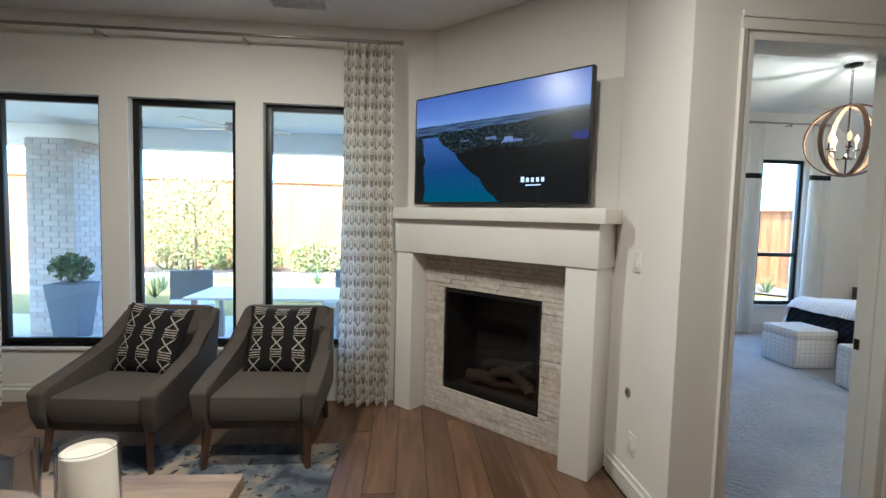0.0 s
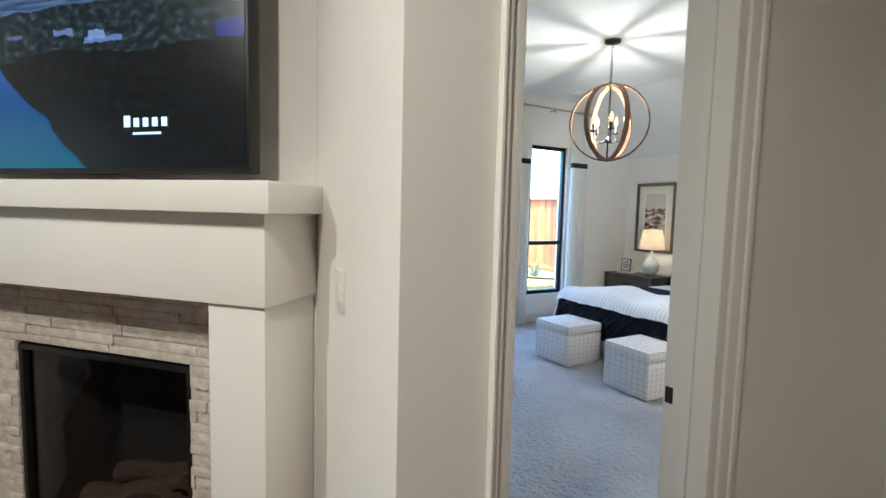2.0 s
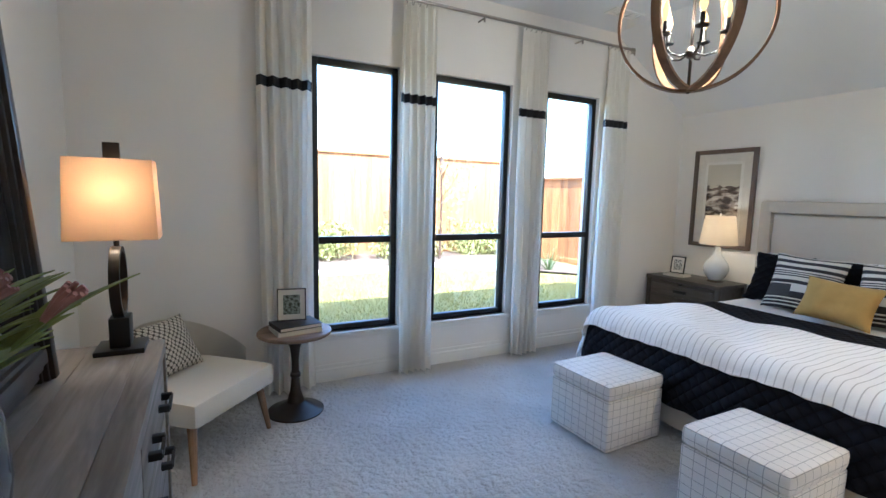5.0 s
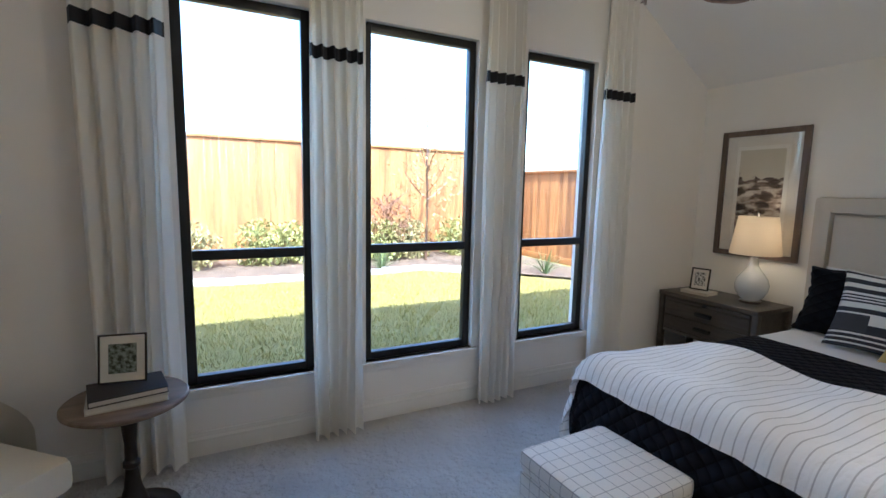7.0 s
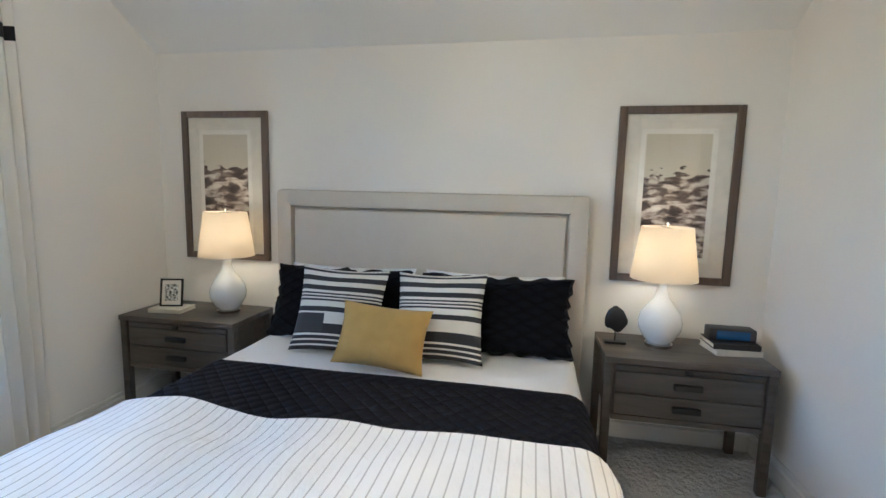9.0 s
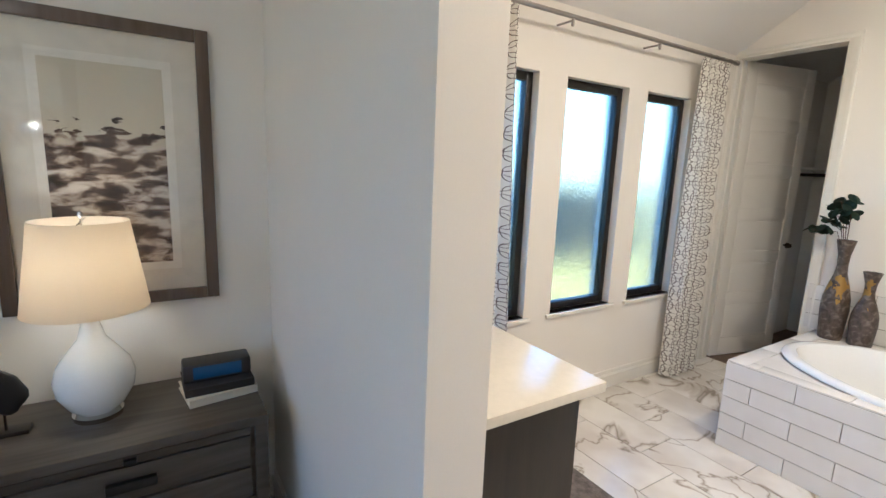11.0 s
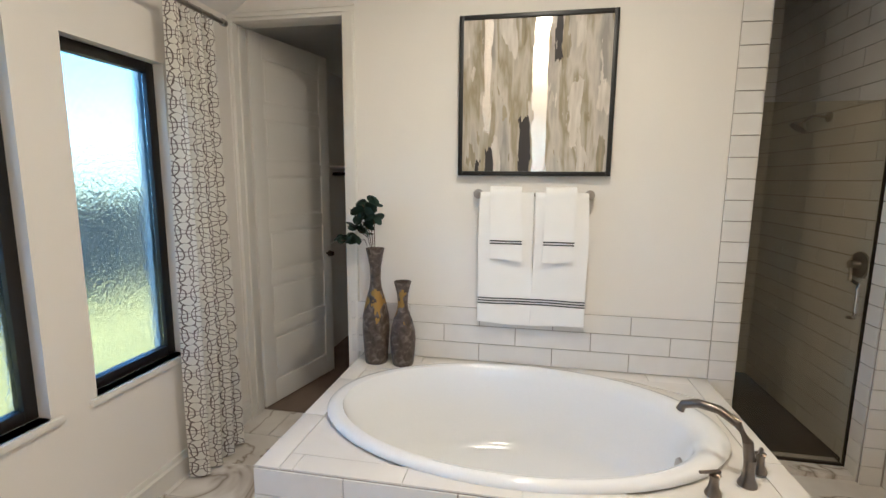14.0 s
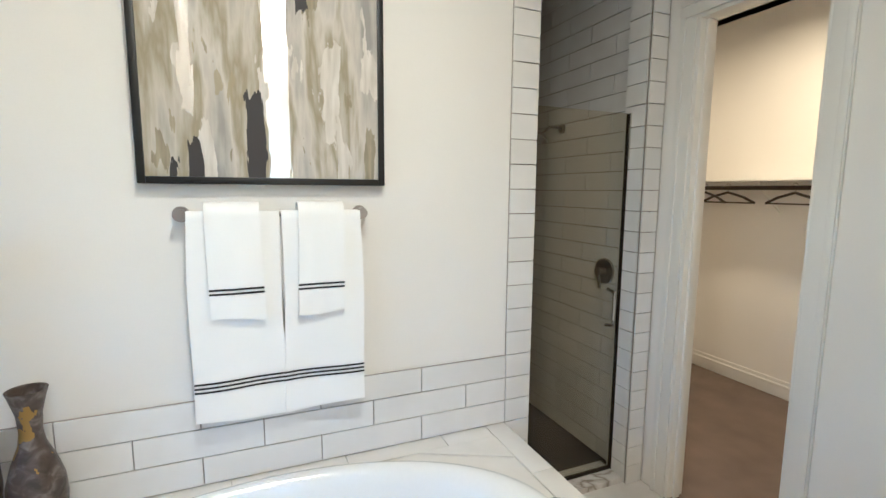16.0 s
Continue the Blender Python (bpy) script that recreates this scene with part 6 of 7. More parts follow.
    for a, b in zip(rings, rings[1:]):
        for i in range(80):
            bm.faces.new((a[i], a[(i + 1) % 80], b[(i + 1) % 80], b[i]))
    part("basin", bm, ACRYLIC, t, "", 50)
    ov = lathe([(0, 0), (0.035, 0), (0.03, 0.008), (0, 0.01)], 24)
    bmesh.ops.transform(ov, matrix=pose(-0.715, 0, -0.16, 0, 80, 0), verts=ov.verts)
    part("overflow", ov, STEEL, t)


bathtub()


def tub_faucet():
    e = thing("tub_faucet", (4.47, -0.80, DECK), "brushed nickel roman tub faucet with lever handles", "faucet")
    part("spout_base", lathe([(0, 0), (0.032, 0), (0.032, 0.008), (0.022, 0.03), (0.018, 0.07), (0.02, 0.10), (0, 0.10)], 24), NICKEL, e)
    pts = [(0, 0, 0.08), (0.01, -0.005, 0.16), (0.04, -0.03, 0.215), (0.09, -0.06, 0.245), (0.15, -0.10, 0.245), (0.19, -0.125, 0.225), (0.20, -0.13, 0.20)]
    part("spout", tube(pts, 0.018, 14, None, 0.9), NICKEL, e)
    for dx, dy, az in ((0.14, 0.08, 30), (-0.075, -0.09, 60)):
        h = part("handle", lathe([(0, 0), (0.027, 0), (0.027, 0.008), (0.017, 0.03), (0.015, 0.06), (0.02, 0.075), (0, 0.085)], 20, (dx, dy, 0)), NICKEL, e)
        c, s_ = math.cos(radians(az)), math.sin(radians(az))
        part("lever", tube([(dx - 0.02 * c, dy - 0.02 * s_, 0.082), (dx + 0.07 * c, dy + 0.07 * s_, 0.10)], 0.008, 8, None, 0.7), NICKEL, h)


tub_faucet()

tiles = tagged(new("wall_tile_south"), "white subway tile wainscot above the tub", "", "", "structure")
part("backing", boxed(TUBX0, 6.322, -1.7595, -1.7565, DECK, 0.862), GROUT, tiles)
tile_run(tiles, "x", TUBX0, 6.325, DECK + 0.002, 0.865, -1.7565 + 0.008, 0.42, 0.108, TILE, 0.5, 0.02, -0.008)
col = tagged(new("wall_tile_column"), "white subway tiles stacked beside the shower", "", "", "structure")
part("backing", boxed(4.152, 4.276, -1.7595, -1.7565, 0.0, 3.04), GROUT, col)
tile_run(col, "x", 4.15, 4.28, 0.002, 3.04, -1.7565 + 0.008, 0.13, 0.108, TILE, 0, 0.0, -0.008)
ret = tagged(new("wall_tile_return"), "white subway tiles on the shower return", "", "", "structure")
part("backing", boxed(4.1465, 4.1495, -1.90, -1.7595, 0.0, 3.04), GROUT, ret)
for k in range(28):
    shared("tile", tile_mesh("y", 0.15, 0.108, TILE), ret, (4.139, -1.902, 0.002 + 0.108 * k))
sw = tagged(new("wall_tile_shower"), "white subway tiles lining the shower", "", "", "structure")
part("backing", boxed(3.40, 3.403, -3.3, -1.785, 0, 3.04), GROUT, sw)
part("backing", boxed(3.403, 5.2, -3.3, -3.297, 0, 3.04), GROUT, sw)
tile_run(sw, "y", -3.297, -1.785, 0.0, 3.04, 3.403, 0.415, 0.108, TILE, 0.5, 0.1)
tile_run(sw, "x", 3.411, 5.2, 0.0, 3.04, -3.297 + 0.008, 0.415, 0.108, TILE, 0.5, 0.3, -0.008)
jb = tagged(new("wall_tile_jamb"), "white subway tiles on the shower jamb", "", "", "structure")
part("core", boxed(3.411, 3.47, -1.93, -1.795, 0.0, 3.04), GROUT, jb)
part("backing", boxed(3.36, 3.411, -1.785, -1.782, 0.0, 3.04), GROUT, jb)
tile_run(jb, "x", 3.372, 3.478, 0.002, 3.04, -1.787 + 0.008, 0.106, 0.108, TILE, 0, 0, -0.008)
tile_run(jb, "y", -1.93, -1.79, 0.002, 3.04, 3.47, 0.14, 0.108, TILE, 0, 0)
structure("shower_curb", boxed(3.478, 4.139, -1.98, -1.80, -0.03, 0.03, 0.004), MARBLE, "low stone shower threshold")


def shower_door():
    e = thing("shower_door", (3.8, -1.90, 0.03), "frameless bronze-tinted glass shower door with chrome edge", "shower door")
    g = part("pane", boxed(-0.32, 0.335, -0.005, 0.005, 0.012, 1.99), SHOWER_GLASS, e)
    g.visible_shadow = False
    part("edge_strip", boxed(-0.332, -0.318, -0.012, 0.012, 0.0, 1.99, 0.002), BRONZE, e)
    part("bottom_strip", boxed(-0.318, 0.335, -0.01, 0.01, 0.0, 0.014, 0.002), BRONZE, e)
    part("hinge_strip", boxed(-0.325, -0.312, 0.012, 0.022, 1.75, 1.99, 0.002), CHROME, e)
    bm = bmesh.new()
    pts = [(-0.24, 0.0, 0.86), (-0.24, 0.05, 0.87), (-0.24, 0.055, 0.90), (-0.24, 0.055, 1.02), (-0.24, 0.05, 1.05), (-0.24, 0.0, 1.06)]
    tube(pts, 0.009, 10, bm)
    part("handle", bm, CHROME, e, "curved chrome pull")


shower_door()
e = thing("wall_shower", (3.411, -2.55, 2.02), "bronze shower head on a bent arm", "shower")
part("flange", tube([(0, 0, 0), (0.012, 0, 0)], 0.03, 16), STEEL, e)
part("arm", tube([(0.01, 0, 0), (0.10, 0, 0.01), (0.16, 0, -0.04)], 0.009, 10), STEEL, e)
bm = lathe([(0, 0.04), (0.015, 0.035), (0.05, 0.0), (0.052, -0.012), (0, -0.012)], 24)
bmesh.ops.transform(bm, matrix=pose(0.17, 0, -0.06, 0, -35, 0), verts=bm.verts)
part("head", bm, STEEL, e)
e = thing("shower_valve", (3.411, -2.09, 1.15), "round steel shower valve with a lever", "shower valve")
part("plate", tube([(0, 0, 0), (0.012, 0, 0)], 0.075, 28), STEEL, e)
part("hub", tube([(0.012, 0, 0), (0.06, 0, 0)], 0.024, 16), STEEL, e)
part("lever", tube([(0.05, 0, 0), (0.06, 0.02, -0.05), (0.065, 0.03, -0.09)], 0.009, 8), STEEL, e)

framed("wall_art", (5.26, -1.76, 2.05), 0.815, 0.84, "x", art_strokes(), BLACK, "large abstract canvas with silver vertical strokes in a black frame", 0.024, 0, 0.045, 1)


def towel_bar():
    e = thing("towel_bar", (5.25, -1.76, 1.528), "brushed nickel towel bar with round posts", "towel bar")
    part("bar", tube([(-0.303, 0.055, 0), (0.303, 0.055, 0)], 0.009, 12), STEEL, e)
    for x in (-0.303, 0.303):
        p = part("post", tube([(x, 0.0, 0), (x, 0.06, 0)], 0.012, 14), STEEL, e)
        part("rosette", tube([(x, 0.001, 0), (x, 0.014, 0)], 0.027, 24), STEEL, p)
        part("knob", tube([(x, 0.052, 0), (x, 0.068, 0)], 0.02, 18), STEEL, p)


towel_bar()


def towel(x0, x1, zb, off, label, stripes, seed):
    """A towel folded over the bar: front and back fall, rounded over the top."""
    e = thing("towel", ((x0 + x1) / 2, -1.705, 1.528), label, "towel", "white towels on the bar")
    w = x1 - x0
    r = 0.011 + off

    def at(u, s, lift=0.0):
        drop = 1.528 - zb
        L = drop + math.pi * r + drop * 0.9
        d = s * L
        rr = r + lift
        if d < drop:
            y, z = rr, -(drop - d)
        elif d < drop + math.pi * r:
            t = (d - drop) / r
            y, z = rr * math.cos(t), rr * math.sin(t)
        else:
            y, z = -rr * 0.9, -(d - drop - math.pi * r)
        k = max(0.0, -z) / 0.7
        y += (0.010 * k * math.sin(u * 5 + seed) + 0.004 * noise.noise(Vector((u * 3, d * 5, seed)))) * (1 if y > 0 else 0.15)
        y = max(y, -0.045)
        return Vector(((u - 0.5) * w * (1 + 0.05 * k) + 0.004 * math.sin(d * 8 + seed), y, z + 0.008 * math.sin(u * 4 + seed) * (1 if s < 0.02 else 0)))
    part("terry", grid(14, 60, lambda u, v: (at(u, v), (u, v)), 0.009), TOWEL, e, "", 80)
    drop = 1.528 - zb
    L = drop + math.pi * r + drop * 0.9
    for k in range(stripes):
        s0 = (0.115 if drop > 0.5 else 0.09) + 0.0145 * k
        part("stripe", grid(14, 1, lambda u, v: (at(u, (s0 + 0.0065 * v) / L, 0.011), (u, v)), 0.001), BAND, e, "thin navy stripe")


towel(4.955, 5.235, 0.80, 0.0, "white bath towel with three navy stripes", 3, 1)
towel(5.245, 5.535, 0.80, 0.0, "white bath towel with three navy stripes", 3, 4)
towel(5.025, 5.185, 1.168, 0.024, "white hand towel with two navy stripes", 2, 2)
towel(5.305, 5.475, 1.168, 0.024, "white hand towel with two navy stripes", 2, 5)


def vase_mat():
    m = Mat("mottled_vase", 0.4)
    p = m.coords()
    s = m.node("SeparateXYZ")
    m.link(p, s.inputs[0])
    n = m.noise(p, 28, 5, 0.6)
    base = m.ramp(n, [(0.32, (0.04, 0.028, 0.022)), (0.52, (0.085, 0.062, 0.048)), (0.72, (0.21, 0.175, 0.145))])
    tone = m.noise(m.coords("Object", (1, 1, 0.5)), 16, 4)
    band = m.math("SUBTRACT", 1.0, m.math("MULTIPLY", m.math("ABSOLUTE", m.math("SUBTRACT", s.outputs[2], 0.36)), 9.0))
    gold = m.math("GREATER_THAN", m.math("ADD", tone, m.math("MULTIPLY", band, 0.22)), 0.66)
    m.color(m.mix(gold, base, (0.34, 0.21, 0.06)))
    m.set(m.b.inputs["Metallic"], m.math("MULTIPLY", gold, 0.8))
    m.bump(n, 0.4, 0.006)
    return m.m


VASE = vase_mat()


def tall_vase(at, h, r, label):
    e = thing("floor_vase", at, label, "vase", "mottled vases on the tub deck")
    prof = [(0, 0), (0.80, 0), (0.85, 0.02), (1.0, 0.30), (0.95, 0.42), (0.72, 0.55), (0.45, 0.66), (0.38, 0.74), (0.42, 0.85), (0.60, 0.96), (0.68, 1.0), (0.62, 0.995), (0.4, 0.86), (0.3, 0.74), (0, 0.70)]
    part("body", lathe([(a * r, b * h) for a, b in prof], 40), VASE, e)


tall_vase((6.125, -1.625, DECK), 0.675, 0.079, "tall mottled brown and gold ceramic vase with eucalyptus")
tall_vase((5.962, -1.62, DECK), 0.49, 0.074, "short mottled brown and gold ceramic vase")


def eucalyptus(at):
    e = thing("eucalyptus", at, "dark green eucalyptus sprigs in the tall vase", "plant")
    rnd = random.Random(11)
    lf = mottled("eucalyptus_leaf", (0.022, 0.05, 0.034), 0.55, 14, 0.35, 80, 0.1)
    for tip in ((-0.01, 0.06, 0.28), (0.10, 0.05, 0.22), (0.17, 0.09, 0.06), (0.06, 0.03, 0.26), (0.13, 0.02, 0.14)):
        pts = [Vector((0, 0, -0.12)), Vector((tip[0] * 0.3, tip[1] * 0.3, max(0.06, tip[2] * 0.5))), Vector(tip)]
        part("stem", tube(pts, 0.0025, 5), LEG_WOOD, e)
        for j in range(9):
            t = 0.2 + 0.8 * j / 8
            o = pts[1].lerp(pts[2], t) if t > 0.15 else pts[1]
            a = rnd.uniform(0, 6.28)
            R = pose(0, 0, 0, rnd.uniform(-70, 70), rnd.uniform(-70, 70), rnd.uniform(0, 360))
            c = o + Vector((math.cos(a), math.sin(a), 0.3)) * 0.025
            rr = rnd.uniform(0.028, 0.042)
            bm = bmesh.new()
            cen = bm.verts.new(c + R @ Vector((0, 0, 0.006)))
            ring = [bm.verts.new(c + R @ Vector((rr * math.cos(q), rr * 0.9 * math.sin(q), 0))) for q in [2 * math.pi * i / 10 for i in range(10)]]
            for i in range(10):
                bm.faces.new((cen, ring[i], ring[(i + 1) % 10]))
            bmesh.ops.solidify(bm, geom=list(bm.faces), thickness=0.0012)
            part("leaf", bm, lf, e)


eucalyptus((6.125, -1.625, DECK + 0.665))

curtain("loop_curtain", "y", 0.60, 1.06, 6.95, 0.10, 2.42, BATH_DRAPE, "white drapery panel with a dark loop print", 5, 0.05, None, 0.1, "bathroom curtains", 21)
curtain("loop_curtain", "y", -1.48, -1.12, 6.95, 0.02, 2.42, BATH_DRAPE, "white drapery panel with a dark loop print", 4, 0.05, None, 0.05, "bathroom curtains", 22)
curtain_rod("y", -1.53, 1.3, 6.95, 2.445, 7.07, (-1.40, -0.6, 0.2), "bronze curtain rod over the bathroom windows")


def panel_door(at, rz, w, h, label):
    """A six-panel door; it hangs from its origin along +x."""
    e = thing("door", at, label, "door", "", rz)
    e.matrix_basis = pose(*at, 0, 0, rz)
    th = 0.035
    part("core", boxed(0.004, w, -0.009, 0.009, 0.004, h), TRIM, e)
    st = 0.10
    zs = [0.16 + (h - 0.16 - 0.11) * k / 6 for k in range(7)]
    part("stile", boxed(0, st, -th / 2, th / 2, 0, h, 0.003), TRIM, e)
    part("stile", boxed(w - st, w, -th / 2, th / 2, 0, h, 0.003), TRIM, e)
    for k in range(7):
        z0, z1 = (0, zs[0]) if k == 0 else (zs[k] - 0.045, zs[k] + (0.045 if k < 6 else h - zs[6]))
        part("rail", boxed(st, w - st, -th / 2, th / 2, z0, z1, 0.003), TRIM, e)
    for k in range(6):
        z0, z1 = zs[k] + (0.045 if k else 0), zs[k + 1] - 0.045
        part("panel", boxed(st + 0.022, w - st - 0.022, -0.0145, 0.0145, z0 + 0.022, z1 - 0.022, 0.005), TRIM, e)
    for s in (-1, 1):
        bm = tube([(w - 0.06, s * 0.017, 1.0), (w - 0.06, s * 0.05, 1.0)], 0.009, 10)
        tube([(w - 0.06, s * 0.045, 1.0), (w - 0.06, s * 0.056, 1.0), (w - 0.06, s * 0.068, 1.0), (w - 0.06, s * 0.078, 1.0)], 0.025, 16, bm, 0.7)
        part("knob", bm, BRONZE, e, "dark bronze door knob")
    for z in (0.14, 0.87, 1.60, 2.33):
        part("hinge", tube([(-0.004, 0.017, z - 0.045), (-0.004, 0.017, z + 0.045)], 0.007, 8), STEEL, e)
    return e


panel_door((7.046, -1.905, 0.012), 256, 0.76, 2.51, "white six-panel door standing open into the closet")
panel_door((1.557, 1.718, 0.012), 90, 0.82, 2.40, "white six-panel bedroom door swung open beside the wall")

# closets
for nm, b in (("closet_shelf", (5.4, 7.07, -3.5, -3.15, 1.70, 1.72)), ("closet_shelf", (1.5, 1.85, -3.2, -0.5, 1.70, 1.72))):
    e = thing(nm, (b[0], b[2], b[4]), "white closet shelf along the wall", "shelf")
    part("board", boxed(0, b[1] - b[0], 0, b[3] - b[2], 0, 0.02, 0.002), TRIM, e)
    if nm and b[0] < 2:
        part("cleat", boxed(0, 0.02, 0, b[3] - b[2], -0.09, 0, 0.002), TRIM, e)
        part("hanging_rod", tube([(0.28, 0, -0.05), (0.28, b[3] - b[2], -0.05)], 0.016, 12), BRONZE, e, "dark metal hanging rod")
        for y in (0.9, 1.8):
            part("bracket", tube([(0.0, y, -0.25), (0.28, y, -0.05), (0.3, y, 0)], 0.008, 8), TRIM, e)
    else:
        part("hanging_rod", tube([(0, 0.28, -0.05), (b[1] - b[0], 0.28, -0.05)], 0.016, 12), BRONZE, e, "dark metal hanging rod")


def hanger(at, rz):
    e = thing("clothes_hanger", at, "dark wooden clothes hanger on the closet rod", "hanger", "closet hangers", rz)
    hook = [(0.018 * math.cos(t), 0, 0.0 + 0.018 * math.sin(t)) for t in [radians(200 - 30 * i) for i in range(9)]]
    part("hook", tube(hook + [(0.0, 0, -0.05)], 0.003, 6), STEEL, e)
    part("shoulder", tube([(-0.21, 0, -0.13), (-0.12, 0, -0.085), (0, 0, -0.05), (0.12, 0, -0.085), (0.21, 0, -0.13)], 0.010, 8), DARK_WOOD, e)
    part("trouser_bar", tube([(-0.19, 0, -0.13), (0.19, 0, -0.13)], 0.006, 8), DARK_WOOD, e)


for y, r in ((-2.75, 80), (-2.55, 95), (-2.05, 84), (-1.6, 92)):
    hanger((1.78, y, 1.665 - 0.0), r)


def vanity():
    e = thing("vanity_cabinet", (6.49, 1.36, 0), "dark espresso bathroom vanity cabinet", "cabinet")
    part("body", boxed(-0.55, 0.57, -0.30, 0.32, 0.09, 0.87, 0.003), DARK_WOOD, e)
    part("plinth", boxed(-0.54, 0.57, -0.24, 0.32, 0, 0.09), DARK_WOOD, e)
    for k in range(2):
        d = part("door", boxed(-0.53 + 0.545 * k, -0.005 + 0.545 * k, -0.32, -0.30, 0.12, 0.84, 0.003), DARK_WOOD, e)
        part("handle", tube([(-0.06 + 0.09 * k, -0.345, 0.6), (-0.06 + 0.09 * k, -0.345, 0.74)], 0.005, 8), STEEL, d)
    c = thing("countertop", (6.48, 1.34, 0.87), "cream quartz vanity countertop with backsplash", "countertop")
    part("slab", boxed(-0.595, 0.585, -0.34, 0.335, 0, 0.035, 0.003), QUARTZ, c)
    part("side_splash", boxed(0.567, 0.587, -0.28, 0.335, 0.035, 0.15, 0.003), QUARTZ, c)
    part("back_splash", boxed(-0.595, 0.567, 0.315, 0.337, 0.035, 0.14, 0.003), QUARTZ, c)


vanity()
e = thing("vanity_mirror", (6.35, 1.68, 1.75), "black-framed bathroom mirror over the vanity", "mirror")
for b in ((-0.6, -0.55, -0.5, 0.5), (0.55, 0.6, -0.5, 0.5), (-0.55, 0.55, 0.45, 0.5), (-0.55, 0.55, -0.5, -0.45)):
    part("frame", boxed(b[0], b[1], -0.03, 0, b[2], b[3], 0.003), BLACK, e)
_mm = Mat("silver", 0.01, 1.0)
_mm.color((0.86, 0.87, 0.87))
part("mirror_glass", boxed(-0.55, 0.55, -0.012, -0.002, -0.45, 0.45), _mm.m, e)

def dish(bm, hx, hy, z, rim):
    """A shallow rectangular dish: a flat base with sloping sides."""
    rings = []
    for k, dz in ((0.0, 0.0), (rim, rim * 0.8), (rim * 1.02, rim * 0.8 + 0.005), (rim * 0.75, rim * 0.8 + 0.004), (0.002, 0.007)):
        rings.append([bm.verts.new((sx * (hx - rim + k), sy * (hy - rim + k), z + dz)) for sx, sy in ((-1, -1), (1, -1), (1, 1), (-1, 1))])
    for a, b in zip(rings, rings[1:]):
        for k in range(4):
            bm.faces.new((a[k], a[(k + 1) % 4], b[(k + 1) % 4], b[k]))
    bm.faces.new(rings[0])
    bm.faces.new(rings[-1])
    return bm


def tray():
    pewter = plain("pewter", (0.42, 0.40, 0.35), 0.38)
    e = thing("tray", (6.615, 1.345, 0.905), "grey two-tier footed tray for toiletries on the counter", "tray", "", 2)
    part("lower_dish", dish(bmesh.new(), 0.295, 0.15, 0.045, 0.022), pewter, e)
    part("upper_dish", dish(bmesh.new(), 0.23, 0.115, 0.054, 0.020), plain("pale_glaze", (0.62, 0.60, 0.54), 0.25), e)
    for x in (-0.2, 0.2):
        pts = [(x, -0.12, 0.0), (x, -0.11, 0.042), (x, 0.11, 0.042), (x, 0.12, 0.0)]
        part("wire_foot", tube(pts, 0.005, 8), BLACK, e, "black wire foot")
    w = thing("rolled_cloth", (6.46, 1.335, 0.99), "rolled white washcloths tied with grey ribbon", "cloth", "", 76)
    for dy, r, l in ((0.034, 0.031, 0.135), (-0.03, 0.027, 0.12)):
        def roll(u, v):
            t = 2 * math.pi * u
            rr = r * (1 + 0.10 * noise.noise(Vector((v * 4, math.cos(t), math.sin(t) + dy)))) * (1 - 0.25 * abs(2 * v - 1) ** 6)
            return Vector((l * (2 * v - 1), dy + rr * math.cos(t), 0.006 + rr * math.sin(t) * 0.85)), (u, v)
        bm = grid(24, 16, roll)
        for sx in (-1, 1):
            cap = lathe([(0, 0.004), (r * 0.4, 0.002), (r * 0.77, 0.0)], 20)
            bmesh.ops.transform(cap, matrix=pose(sx * l, dy, 0.006, 0, 90 * sx, 0), verts=cap.verts)
            me = bpy.data.meshes.new("tmp")
            cap.to_mesh(me)
            cap.free()
            bm.from_mesh(me)
            bpy.data.meshes.remove(me)
        part("roll", bm, TOWEL, w, "", 70)
    ribbon = plain("ribbon_grey", (0.05, 0.05, 0.048), 0.7)
    for x, lean in ((-0.035, 0.02), (0.035, -0.02)):
        pts = [(x + lean, 0.068, -0.01), (x + lean, 0.06, 0.035), (x, 0.03, 0.062), (x, -0.01, 0.06), (x - lean, -0.05, 0.034), (x - lean, -0.062, -0.01)]
        part("ribbon", tube(pts, 0.006, 6), ribbon, w)
    part("ribbon", tube([(-0.10, 0.0, 0.058), (-0.04, 0.01, 0.066), (0.03, -0.01, 0.066), (0.10, 0.0, 0.056)], 0.0055, 6), ribbon, w)
    t = thing("toiletry_tube", (6.47, 1.325, 1.03), "champagne toiletry bottle with a black cap", "toiletry", "", -90)
    part("tube", tube([(-0.14, 0, -0.004), (0.06, 0, 0.0)], 0.021, 18), plain("champagne", (0.45, 0.34, 0.2), 0.25, 0.8), t)
    part("collar", tube([(0.06, 0, 0.0), (0.10, 0, 0.0)], 0.0215, 18), CHROME, t)
    part("cap", tube([(0.10, 0, 0.0), (0.145, 0, 0.0)], 0.024, 18), BLACK, t, "black cap")
    j = thing("amber_bottle", (6.685, 1.385, 0.966), "amber glass jar with a pale lid", "bottle")
    part("jar", lathe([(0, 0), (0.066, 0), (0.074, 0.014), (0.074, 0.15), (0.066, 0.172), (0.055, 0.182), (0, 0.182)], 36), plain("amber_glass", (0.05, 0.012, 0.005), 0.06), j)
    part("lid", lathe([(0, 0.182), (0.058, 0.182), (0.060, 0.188), (0.060, 0.212), (0.055, 0.216), (0, 0.216)], 32), SWITCH, j, "cream screw lid")


